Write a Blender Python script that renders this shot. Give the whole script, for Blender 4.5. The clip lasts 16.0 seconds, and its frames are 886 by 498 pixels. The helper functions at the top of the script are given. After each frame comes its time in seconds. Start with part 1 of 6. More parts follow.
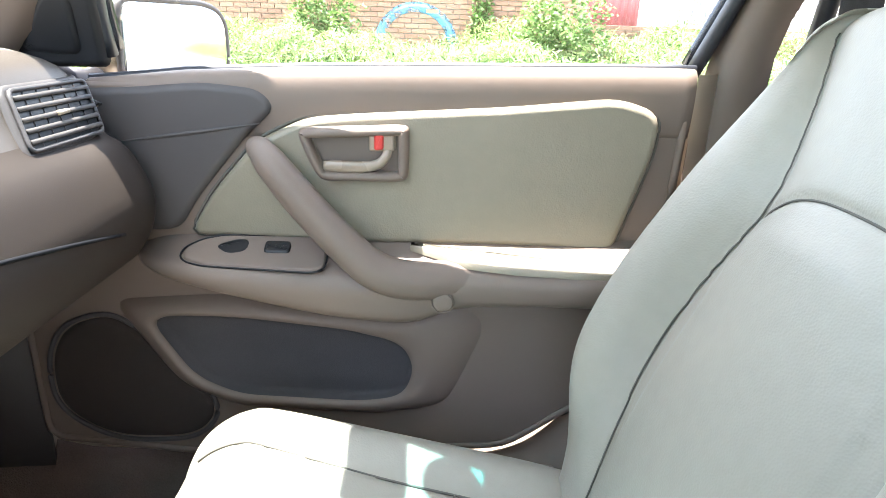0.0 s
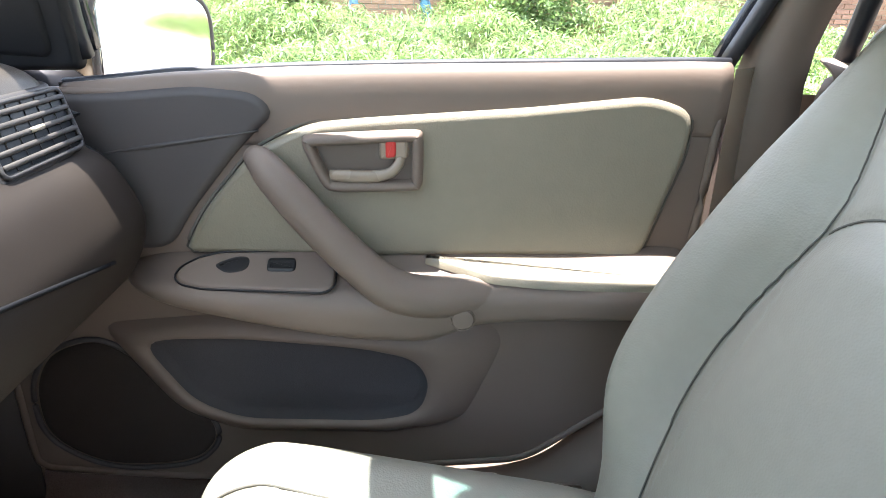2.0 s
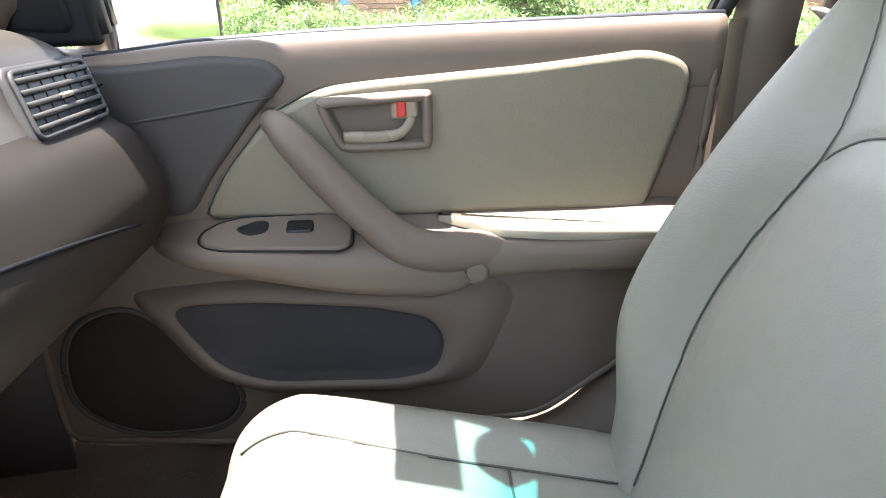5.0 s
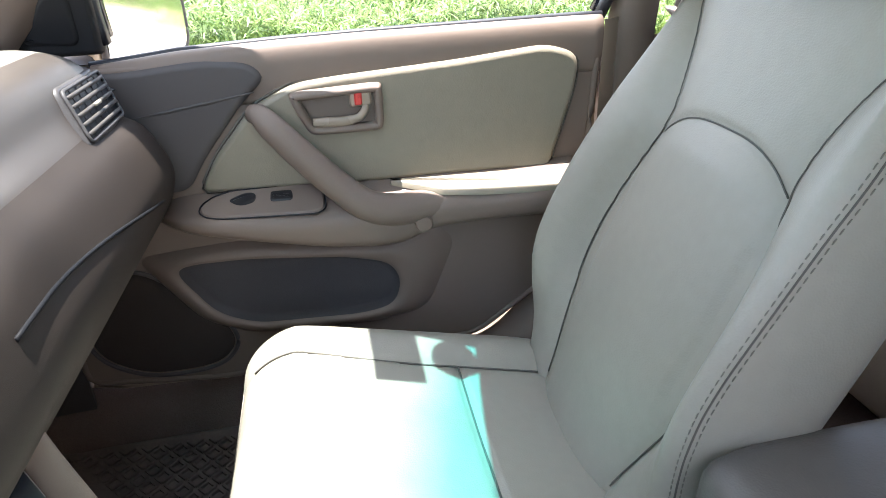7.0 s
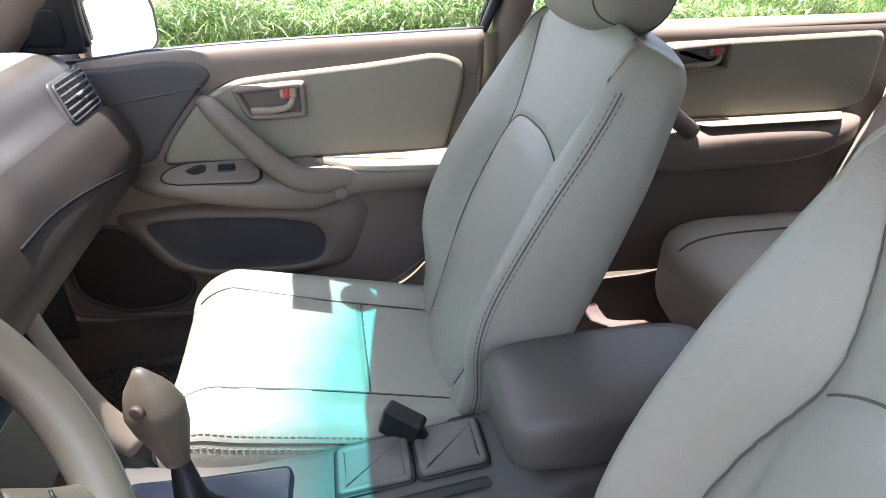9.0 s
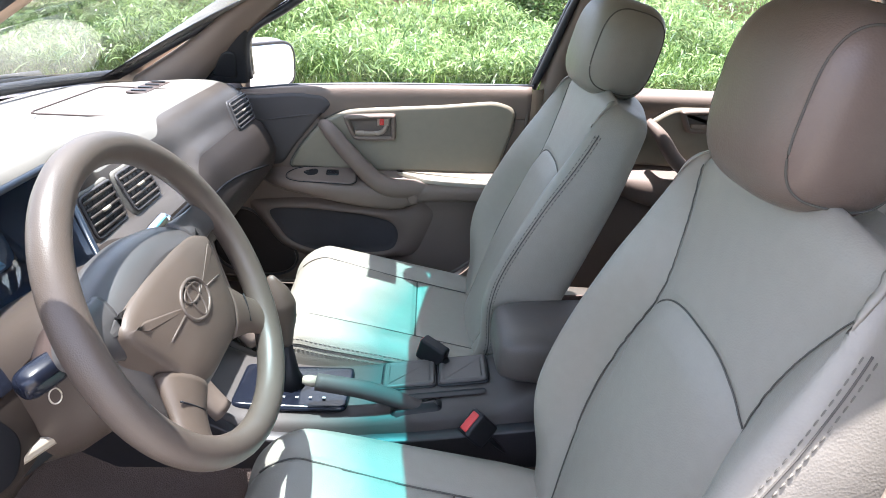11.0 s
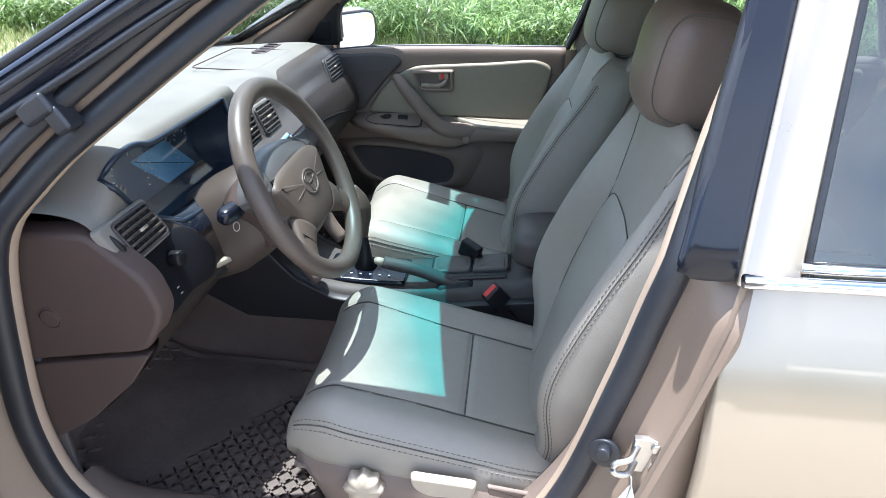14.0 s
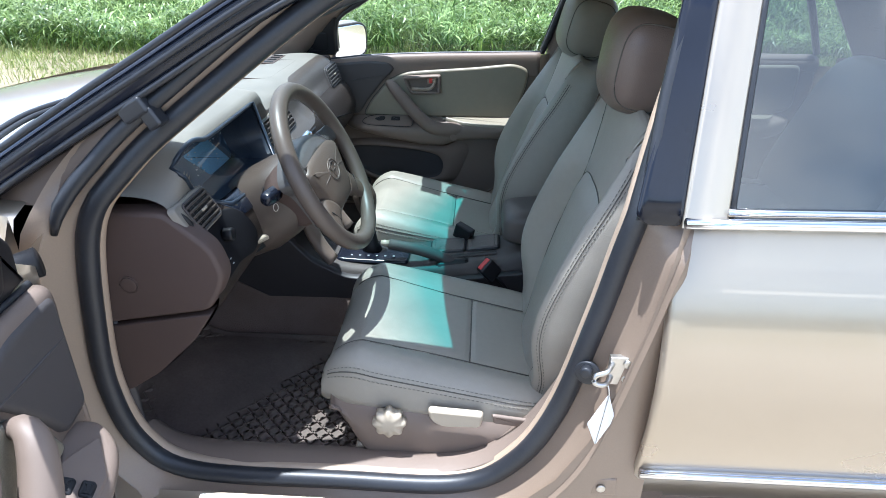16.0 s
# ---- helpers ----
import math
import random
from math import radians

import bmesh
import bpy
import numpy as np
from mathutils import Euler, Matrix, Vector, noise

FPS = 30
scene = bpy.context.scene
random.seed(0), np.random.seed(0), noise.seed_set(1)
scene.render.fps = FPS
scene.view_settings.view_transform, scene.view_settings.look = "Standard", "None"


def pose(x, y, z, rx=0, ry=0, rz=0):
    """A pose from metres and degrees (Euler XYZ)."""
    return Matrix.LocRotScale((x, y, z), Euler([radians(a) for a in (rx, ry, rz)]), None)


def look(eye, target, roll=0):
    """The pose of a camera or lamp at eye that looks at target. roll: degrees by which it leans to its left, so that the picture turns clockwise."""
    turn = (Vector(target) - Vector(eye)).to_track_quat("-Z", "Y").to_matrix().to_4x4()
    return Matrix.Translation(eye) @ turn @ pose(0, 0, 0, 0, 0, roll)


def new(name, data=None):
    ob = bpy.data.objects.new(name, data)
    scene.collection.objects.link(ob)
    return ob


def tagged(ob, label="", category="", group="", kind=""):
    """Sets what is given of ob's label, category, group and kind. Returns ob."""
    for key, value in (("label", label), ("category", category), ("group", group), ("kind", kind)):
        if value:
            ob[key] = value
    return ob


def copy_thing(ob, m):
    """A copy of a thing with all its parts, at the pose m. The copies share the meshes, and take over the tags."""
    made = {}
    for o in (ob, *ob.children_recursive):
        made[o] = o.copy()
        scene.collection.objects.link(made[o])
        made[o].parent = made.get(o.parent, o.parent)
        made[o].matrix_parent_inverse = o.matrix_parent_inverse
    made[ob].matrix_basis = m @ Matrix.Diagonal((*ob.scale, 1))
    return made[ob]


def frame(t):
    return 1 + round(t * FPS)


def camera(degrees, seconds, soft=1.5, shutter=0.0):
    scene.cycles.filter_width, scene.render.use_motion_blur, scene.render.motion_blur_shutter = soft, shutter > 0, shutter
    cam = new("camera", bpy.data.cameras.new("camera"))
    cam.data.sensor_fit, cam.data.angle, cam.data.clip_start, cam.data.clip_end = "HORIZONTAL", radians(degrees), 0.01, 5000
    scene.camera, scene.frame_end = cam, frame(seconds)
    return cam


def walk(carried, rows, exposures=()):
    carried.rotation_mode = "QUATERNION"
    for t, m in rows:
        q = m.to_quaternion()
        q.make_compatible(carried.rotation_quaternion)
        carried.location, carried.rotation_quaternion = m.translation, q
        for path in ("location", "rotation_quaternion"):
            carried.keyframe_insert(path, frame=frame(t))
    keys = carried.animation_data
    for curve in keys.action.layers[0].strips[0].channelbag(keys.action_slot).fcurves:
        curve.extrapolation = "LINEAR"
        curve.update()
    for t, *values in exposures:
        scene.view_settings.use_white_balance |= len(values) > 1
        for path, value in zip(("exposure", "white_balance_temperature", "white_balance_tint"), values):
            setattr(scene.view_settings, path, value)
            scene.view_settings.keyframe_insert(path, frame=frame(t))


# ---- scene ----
import functools

cam = camera(70.2, 16.0, soft=0.65)
PATH = [
    (0, (0.019, -0.143, 1.035), (0.026, 1.742, 0.365), 2.0),
    (0.5, (0.008, -0.149, 1.067), (0.081, 1.741, 0.418), 1.9),
    (1, (-0.013, -0.13, 1.056), (0.07, 1.733, 0.332), 3.9),
    (1.5, (-0.04, -0.11, 1.07), (0.008, 1.763, 0.371), 3.5),
    (2, (-0.033, -0.064, 1.061), (0.046, 1.788, 0.31), 1.3),
    (2.5, (-0.033, -0.034, 1.064), (0.078, 1.807, 0.289), 1.8),
    (3, (-0.041, -0.024, 1.065), (0.088, 1.803, 0.263), 1.5),
    (3.2, (-0.043, -0.024, 1.067), (0.075, 1.806, 0.268), 1.2),
    (5.3, (-0.053, -0.132, 1.017), (0.027, 1.72, 0.267), -1.6),
    (5.5, (-0.048, -0.146, 1.021), (0.041, 1.701, 0.258), -2.3),
    (6, (-0.055, -0.199, 1.012), (0.082, 1.628, 0.211), -3.3),
    (6.5, (-0.067, -0.225, 1.091), (0.138, 1.508, 0.114), -3.3),
    (7, (-0.107, -0.322, 1.116), (0.191, 1.442, 0.222), -1.6),
    (7.5, (-0.101, -0.404, 1.155), (0.214, 1.326, 0.203), -1.6),
    (8, (-0.048, -0.477, 1.185), (0.294, 1.247, 0.23), -0.5),
    (8.2, (-0.018, -0.502, 1.191), (0.324, 1.223, 0.24), -0.1),
    (10.3, (0.037, -0.882, 1.246), (0.211, 0.92, 0.395), 1.0),
    (10.5, (0.038, -0.928, 1.258), (0.18, 0.891, 0.44), 1.9),
    (11, (0.058, -1.049, 1.281), (0.121, 0.777, 0.467), 2.6),
    (11.5, (0.083, -1.15, 1.314), (0.08, 0.676, 0.497), 1.9),
    (12, (0.093, -1.209, 1.328), (0.089, 0.588, 0.451), 2.9),
    (12.5, (0.106, -1.28, 1.34), (0.042, 0.514, 0.457), 2.2),
    (13, (0.136, -1.382, 1.354), (0.075, 0.41, 0.468), 3.1),
    (13.5, (0.147, -1.45, 1.371), (0.009, 0.337, 0.483), 2.2),
    (14, (0.162, -1.498, 1.37), (-0.011, 0.263, 0.439), 1.2),
    (14.5, (0.16, -1.533, 1.374), (-0.004, 0.224, 0.432), 1.1),
    (15, (0.15, -1.589, 1.395), (-0.01, 0.182, 0.478), 0.3),
    (15.5, (0.138, -1.687, 1.41), (0.043, 0.091, 0.5), 1.4),
    (16, (0.124, -1.744, 1.411), (0.021, 0.033, 0.5), 0.3),
]
EXPO = [(0, 3.4, 6450, 13), (0.5, 3.0, 6350, 14), (1.2, 2.8, 6350, 14), (3.2, 2.7, 6450, 14), (5.3, 2.8, 6450, 15), (8.2, 2.55, 6300, 16), (10.3, 2.38, 6100, 18), (12.0, 1.98, 5900, 15), (14.0, 1.62, 5650, 10), (16, 1.40, 5550, 8)]
walk(cam, [(t, look(eye, target, roll)) for t, eye, target, roll in PATH], EXPO)

# ---------------------------------------------------------------- light
SUN_WAY = Vector((0.15, -0.02, -1.0)).normalized()
world = bpy.data.worlds.new("sky")
scene.world = world
world.use_nodes = True
wn = world.node_tree
sky = wn.nodes.new("ShaderNodeTexSky")
sky.sky_type, sky.sun_disc = "NISHITA", False
sky.sun_elevation = math.asin(-SUN_WAY.z)
sky.sun_rotation = math.atan2(-SUN_WAY.x, -SUN_WAY.y)
# thin bright clouds over the whole sky
w_tc, w_no, w_mr, w_mx = (wn.nodes.new(k) for k in ("ShaderNodeTexCoord", "ShaderNodeTexNoise", "ShaderNodeMapRange", "ShaderNodeMix"))
w_no.inputs["Scale"].default_value, w_no.inputs["Detail"].default_value = 2.2, 7
w_mr.inputs["From Min"].default_value, w_mr.inputs["From Max"].default_value = 0.42, 0.68
w_mr.inputs["To Max"].default_value = 0.75
w_mx.data_type = "RGBA"
w_mx.inputs[7].default_value = (9.5, 9.3, 9.0, 1)
wn.links.new(w_tc.outputs["Generated"], w_no.inputs["Vector"])
wn.links.new(w_no.outputs["Fac"], w_mr.inputs["Value"])
wn.links.new(w_mr.outputs[0], w_mx.inputs[0])
wn.links.new(sky.outputs[0], w_mx.inputs[6])
wn.links.new(w_mx.outputs[2], wn.nodes["Background"].inputs[0])
wn.nodes["Background"].inputs[1].default_value = 0.135
sun = new("sun", bpy.data.lights.new("sun", "SUN"))
sun.data.energy, sun.data.angle, sun.data.color = 4.8, radians(0.55), (1.0, 0.96, 0.90)
sun.matrix_world = look((0, 0, 9), Vector((0, 0, 9)) + SUN_WAY)


# ---------------------------------------------------------------- materials
def nodes_of(name):
    m = bpy.data.materials.new(name)
    m.use_nodes = True
    return m, m.node_tree, m.node_tree.nodes["Principled BSDF"]


def surface(name, colour, rough=0.6, metal=0.0, vary=0.12, grain=900.0, bump=0.15, blotch=6.0, coat=0.0, spec=0.5, sheen=0.0, dist=0.0006):
    """A surface with broad blotches, fine grain in colour, and a grained relief."""
    m, tree, b = nodes_of(name)
    n, l = tree.nodes, tree.links
    tc = n.new("ShaderNodeTexCoord")
    big = n.new("ShaderNodeTexNoise")
    big.inputs["Scale"].default_value, big.inputs["Detail"].default_value = blotch, 5
    fine = n.new("ShaderNodeTexNoise")
    fine.inputs["Scale"].default_value, fine.inputs["Detail"].default_value = grain, 3
    for t in (big, fine):
        l.new(tc.outputs["Object"], t.inputs["Vector"])
    mix = n.new("ShaderNodeMix")
    mix.data_type = "FLOAT"
    mix.inputs[0].default_value = 0.35
    l.new(big.outputs["Fac"], mix.inputs[2])
    l.new(fine.outputs["Fac"], mix.inputs[3])
    ramp = n.new("ShaderNodeValToRGB")
    ramp.color_ramp.elements[0].position, ramp.color_ramp.elements[1].position = 0.3, 0.7
    lo, hi = [c * (1 - vary) for c in colour], [min(1, c * (1 + vary)) for c in colour]
    ramp.color_ramp.elements[0].color, ramp.color_ramp.elements[1].color = (*lo, 1), (*hi, 1)
    l.new(mix.outputs[0], ramp.inputs[0])
    l.new(ramp.outputs[0], b.inputs["Base Color"])
    rr = n.new("ShaderNodeMapRange")
    rr.inputs["To Min"].default_value, rr.inputs["To Max"].default_value = max(0.02, rough - 0.08), min(1, rough + 0.08)
    l.new(big.outputs["Fac"], rr.inputs["Value"])
    l.new(rr.outputs[0], b.inputs["Roughness"])
    b.inputs["Metallic"].default_value = metal
    b.inputs["Specular IOR Level"].default_value = spec
    b.inputs["Coat Weight"].default_value = coat
    b.inputs["Coat Roughness"].default_value = 0.12
    b.inputs["Sheen Weight"].default_value = sheen
    if bump:
        bp = n.new("ShaderNodeBump")
        bp.inputs["Strength"].default_value, bp.inputs["Distance"].default_value = bump, dist
        l.new(fine.outputs["Fac"], bp.inputs["Height"])
        l.new(bp.outputs[0], b.inputs["Normal"])
    return m


def leather(name, colour, rough=0.45, cell=420.0, bump=0.35, wrinkle=0.0):
    """Vinyl with a pebbled grain, and soft wrinkles."""
    m = surface(name, colour, rough, vary=0.06, grain=60.0, bump=0, blotch=4.0)
    n, l = m.node_tree.nodes, m.node_tree.links
    b = n["Principled BSDF"]
    tc = n.new("ShaderNodeTexCoord")
    vor = n.new("ShaderNodeTexVoronoi")
    vor.inputs["Scale"].default_value = cell
    l.new(tc.outputs["Object"], vor.inputs["Vector"])
    bp = n.new("ShaderNodeBump")
    bp.inputs["Strength"].default_value, bp.inputs["Distance"].default_value = bump, 0.0006
    l.new(vor.outputs["Distance"], bp.inputs["Height"])
    soft = n.new("ShaderNodeTexNoise")
    soft.inputs["Scale"].default_value, soft.inputs["Detail"].default_value = 22.0, 4
    l.new(tc.outputs["Object"], soft.inputs["Vector"])
    bq = n.new("ShaderNodeBump")
    bq.inputs["Strength"].default_value, bq.inputs["Distance"].default_value = 0.25 + wrinkle, 0.004
    l.new(soft.outputs["Fac"], bq.inputs["Height"])
    l.new(bp.outputs[0], bq.inputs["Normal"])
    l.new(bq.outputs[0], b.inputs["Normal"])
    return m


def glass(name, tint, rough=0.0, dust=0.0, band=None, mirror=0.05):
    """Thin pane: clear with a mirror gloss by Fresnel, a film of dust, and an optional shaded band by height."""
    m = bpy.data.materials.new(name)
    m.use_nodes = True
    tree = m.node_tree
    n, l = tree.nodes, tree.links
    n.remove(n["Principled BSDF"])
    out = n["Material Output"]
    clear = n.new("ShaderNodeBsdfTransparent")
    clear.inputs[0].default_value = (*tint, 1)
    gloss = n.new("ShaderNodeBsdfGlossy")
    gloss.inputs["Roughness"].default_value = rough
    fres = n.new("ShaderNodeLayerWeight")
    fres.inputs[0].default_value = 0.5
    pw = n.new("ShaderNodeMath")
    pw.operation = "POWER"
    pw.inputs[1].default_value = 5.0
    l.new(fres.outputs["Facing"], pw.inputs[0])
    sc = n.new("ShaderNodeMath")
    sc.operation = "MULTIPLY_ADD"
    sc.inputs[1].default_value, sc.inputs[2].default_value = 0.9, mirror
    l.new(pw.outputs[0], sc.inputs[0])
    mix = n.new("ShaderNodeMixShader")
    l.new(sc.outputs[0], mix.inputs[0])
    tc = n.new("ShaderNodeTexCoord")
    if band:
        sep = n.new("ShaderNodeSeparateXYZ")
        l.new(tc.outputs["Object"], sep.inputs[0])
        mr = n.new("ShaderNodeMapRange")
        mr.inputs["From Min"].default_value, mr.inputs["From Max"].default_value = band[0], band[1]
        l.new(sep.outputs["Z"], mr.inputs["Value"])
        cr_ = n.new("ShaderNodeMix")
        cr_.data_type = "RGBA"
        cr_.inputs[6].default_value, cr_.inputs[7].default_value = (*tint, 1), (*band[2], 1)
        l.new(mr.outputs[0], cr_.inputs[0])
        l.new(cr_.outputs[2], clear.inputs[0])
    first = clear
    if dust:
        film = n.new("ShaderNodeBsdfDiffuse")
        film.inputs[0].default_value = (0.75, 0.74, 0.7, 1)
        no = n.new("ShaderNodeTexNoise")
        no.inputs["Scale"].default_value, no.inputs["Detail"].default_value = 9.0, 8
        l.new(tc.outputs["Object"], no.inputs["Vector"])
        mr2 = n.new("ShaderNodeMapRange")
        mr2.inputs["From Min"].default_value, mr2.inputs["From Max"].default_value = 0.3, 0.75
        mr2.inputs["To Max"].default_value = dust
        l.new(no.outputs["Fac"], mr2.inputs["Value"])
        first = n.new("ShaderNodeMixShader")
        l.new(mr2.outputs[0], first.inputs[0])
        l.new(clear.outputs[0], first.inputs[1])
        l.new(film.outputs[0], first.inputs[2])
    l.new(first.outputs[0], mix.inputs[1])
    l.new(gloss.outputs[0], mix.inputs[2])
    l.new(mix.outputs[0], out.inputs[0])
    return m


def leafy(name, low, high, rough=0.5, through_light=0.35):
    """Blades and leaves: each its own shade, with light coming through."""
    m, tree, b = nodes_of(name)
    n, l = tree.nodes, tree.links
    geo = n.new("ShaderNodeNewGeometry")
    ramp = n.new("ShaderNodeValToRGB")
    ramp.color_ramp.elements[0].color, ramp.color_ramp.elements[1].color = (*low, 1), (*high, 1)
    l.new(geo.outputs["Random Per Island"], ramp.inputs[0])
    tc = n.new("ShaderNodeTexCoord")
    no = n.new("ShaderNodeTexNoise")
    no.inputs["Scale"].default_value, no.inputs["Detail"].default_value = 1.6, 4
    l.new(tc.outputs["Object"], no.inputs["Vector"])
    mr = n.new("ShaderNodeMapRange")
    mr.inputs["From Min"].default_value, mr.inputs["From Max"].default_value = 0.35, 0.65
    mr.inputs["To Min"].default_value, mr.inputs["To Max"].default_value = 0.55, 1.2
    l.new(no.outputs["Fac"], mr.inputs["Value"])
    hsv = n.new("ShaderNodeHueSaturation")
    l.new(ramp.outputs[0], hsv.inputs["Color"])
    l.new(mr.outputs[0], hsv.inputs["Value"])
    l.new(hsv.outputs[0], b.inputs["Base Color"])
    b.inputs["Roughness"].default_value = rough
    tr = n.new("ShaderNodeBsdfTranslucent")
    l.new(ramp.outputs[0], tr.inputs[0])
    mix = n.new("ShaderNodeMixShader")
    mix.inputs[0].default_value = through_light
    l.new(b.outputs[0], mix.inputs[1])
    l.new(tr.outputs[0], mix.inputs[2])
    l.new(mix.outputs[0], n["Material Output"].inputs[0])
    return m


VINYL = leather("seat_vinyl", (0.298, 0.272, 0.230), 0.46)
HEADBROWN = leather("brown_headrest_vinyl", (0.165, 0.122, 0.10), 0.40)
HEADGREY = leather("headrest_vinyl", (0.225, 0.205, 0.175), 0.42)
LID = leather("armrest_lid_vinyl", (0.098, 0.084, 0.076), 0.5)
THREAD = surface("stitch_thread", (0.17, 0.157, 0.13), 0.75, bump=0)
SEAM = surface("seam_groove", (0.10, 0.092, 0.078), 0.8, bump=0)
TRIM = surface("tan_plastic", (0.172, 0.132, 0.108), 0.50, vary=0.08, grain=1400, bump=0.3, blotch=5, spec=0.35)
TRIM_DARK = surface("grey_brown_plastic", (0.068, 0.061, 0.061), 0.5, vary=0.07, grain=1400, bump=0.3, spec=0.35)
PAD = leather("door_pad_vinyl", (0.215, 0.190, 0.142), 0.40, wrinkle=0.15)
SPEAKER = surface("speaker_cloth", (0.030, 0.022, 0.019), 0.95, vary=0.25, grain=900, bump=0.6, dist=0.001)
CONSIDE = surface("console_side_plastic", (0.030, 0.027, 0.029), 0.45, vary=0.1, grain=1200, bump=0.3)
SHROUD = surface("column_plastic", (0.062, 0.047, 0.038), 0.45, vary=0.08, grain=1200, bump=0.3)
CLOTH = surface("pocket_carpet", (0.056, 0.052, 0.055), 0.95, vary=0.25, grain=700, bump=0.6, dist=0.001)
CARPET = surface("floor_carpet", (0.13, 0.094, 0.08), 0.97, vary=0.3, grain=420, bump=0.8, dist=0.002)
RUBBER = surface("black_rubber", (0.022, 0.024, 0.030), 0.42, vary=0.25, grain=200, bump=0.2)
MATRUB = surface("mat_rubber", (0.125, 0.095, 0.082), 0.6, vary=0.3, grain=150, bump=0.3, blotch=12)
# two tones of one plastic: darker face, paler top standing in for sunlight
DASH_SHADED = surface("dash_shaded", (0.074, 0.060, 0.051), 0.45, vary=0.06, grain=1100, bump=0.4)
DASH_SUNLIT = surface("dash_sunlit", (0.195, 0.178, 0.155), 0.6, vary=0.14, grain=700, bump=0.4, blotch=9, spec=0.35)
# lower dash: the end covers' brown, darkened in colour for shade
LOWER_SHADED = surface("lower_dash_shaded", (0.033, 0.025, 0.021), 0.60, vary=0.08, grain=1200, bump=0.35, spec=0.18)
DASHLOW = surface("dash_lower_plastic", (0.078, 0.054, 0.047), 0.52, vary=0.08, grain=1200, bump=0.35, spec=0.3)
SWITCHBLACK = surface("switch_panel_black", (0.010, 0.010, 0.012), 0.6, vary=0.2, bump=0.1, spec=0.12)
BLACK = surface("black_plastic", (0.015, 0.015, 0.017), 0.42, vary=0.2, bump=0.1, spec=0.28)
CONSOLE = surface("console_plastic", (0.080, 0.070, 0.066), 0.6, vary=0.08, grain=1200, bump=0.3, spec=0.3)
WHEELRIM = leather("wheel_rim", (0.095, 0.074, 0.06), 0.42, cell=700, bump=0.2)
WHEELSHELL = surface("wheel_shell", (0.075, 0.070, 0.068), 0.36, vary=0.06, grain=1000, bump=0.3)
HUBPAD = surface("wheel_pad", (0.092, 0.068, 0.052), 0.48, vary=0.06, grain=1000, bump=0.4)
CHROME = surface("chrome", (0.75, 0.75, 0.76), 0.12, metal=1.0, vary=0.05, bump=0)
STEEL = surface("worn_steel", (0.55, 0.53, 0.50), 0.35, metal=1.0, vary=0.2, grain=90, bump=0.2)
PAINT = surface("gold_paint", (0.46, 0.395, 0.315), 0.30, metal=0.7, vary=0.04, grain=3000, bump=0.0, coat=1.0)
BLUEBLACK = surface("gloss_black", (0.010, 0.012, 0.020), 0.16, vary=0.3, bump=0, coat=0.0, spec=0.42)
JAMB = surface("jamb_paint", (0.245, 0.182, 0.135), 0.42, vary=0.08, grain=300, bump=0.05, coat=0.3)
FLANGE = surface("beige_flange", (0.36, 0.275, 0.205), 0.5, vary=0.08, bump=0.2)
# the door trim's brown, darkened in colour for the recess's shade
CUP_SHADED = surface("handle_cup_shaded", (0.11, 0.085, 0.07), 0.5, vary=0.1, bump=0.2)
LEVER = surface("lever_plastic", (0.27, 0.21, 0.16), 0.28, vary=0.08, bump=0.1)
RED = surface("red_plastic", (0.55, 0.035, 0.03), 0.4, vary=0.1, bump=0)
HANDLE = surface("handle_plastic", (0.42, 0.36, 0.28), 0.35, vary=0.08, bump=0.1)
WHITE = surface("white_paper", (0.8, 0.79, 0.75), 0.7, vary=0.05, bump=0.1)
LINER = surface("headliner", (0.5, 0.45, 0.38), 0.95, vary=0.06, grain=500, bump=0.4)
# face blued and lightened in colour for the sky its cover would mirror
SCREEN = surface("cluster_face", (0.035, 0.062, 0.10), 0.22, vary=0.3, bump=0)
# blue patch painted as the sky's reflection in the instrument cover
SKY_SHEEN = surface("sky_sheen_paint", (0.17, 0.38, 0.56), 0.12, vary=0.3, bump=0)
INK = surface("white_print", (0.45, 0.46, 0.46), 0.5, bump=0)
MIRROR = surface("mirror_glass", (0.86, 0.87, 0.88), 0.02, metal=1.0, vary=0.01, bump=0)
CLEAR = glass("clear_pane", (0.90, 0.94, 0.91), dust=0.03)
TINTED = glass("tinted_pane", (0.30, 0.36, 0.36), dust=0.03, mirror=0.14)
SHIELD = glass("windscreen", (0.88, 0.94, 0.91), dust=0.33, band=(1.068, 1.128, (0.05, 0.47, 0.49)))
COVER = glass("cluster_cover", (0.80, 0.87, 0.92), dust=0.035, mirror=0.10)
# black with reflected sky put into its colour as a blue tint
HOODBLACK = surface("instrument_black", (0.018, 0.026, 0.042), 0.3, vary=0.2, bump=0.1, spec=0.5)
ASPHALT = surface("sandy_road", (0.30, 0.265, 0.215), 0.95, vary=0.25, grain=35, bump=0.8, blotch=0.6, dist=0.01)
SOIL = surface("dry_soil", (0.25, 0.21, 0.13), 0.95, vary=0.35, grain=25, bump=0.8, blotch=0.8, dist=0.02)
GRASS = leafy("tall_grass", (0.040, 0.105, 0.018), (0.25, 0.36, 0.085))
# random leaf shades; the palest are coloured as sun glints
GRASSLEAF = leafy("broad_grass_leaf", (0.035, 0.10, 0.02), (0.40, 0.52, 0.20), rough=0.35)
DRYGRASS = leafy("short_grass", (0.11, 0.18, 0.035), (0.36, 0.38, 0.14))
LEAF = leafy("shrub_leaf", (0.09, 0.19, 0.04), (0.34, 0.44, 0.18))
BRICK = surface("wall_brick", (0.36, 0.205, 0.145), 0.9, vary=0.25, grain=60, bump=0.6, blotch=1.2, dist=0.004)
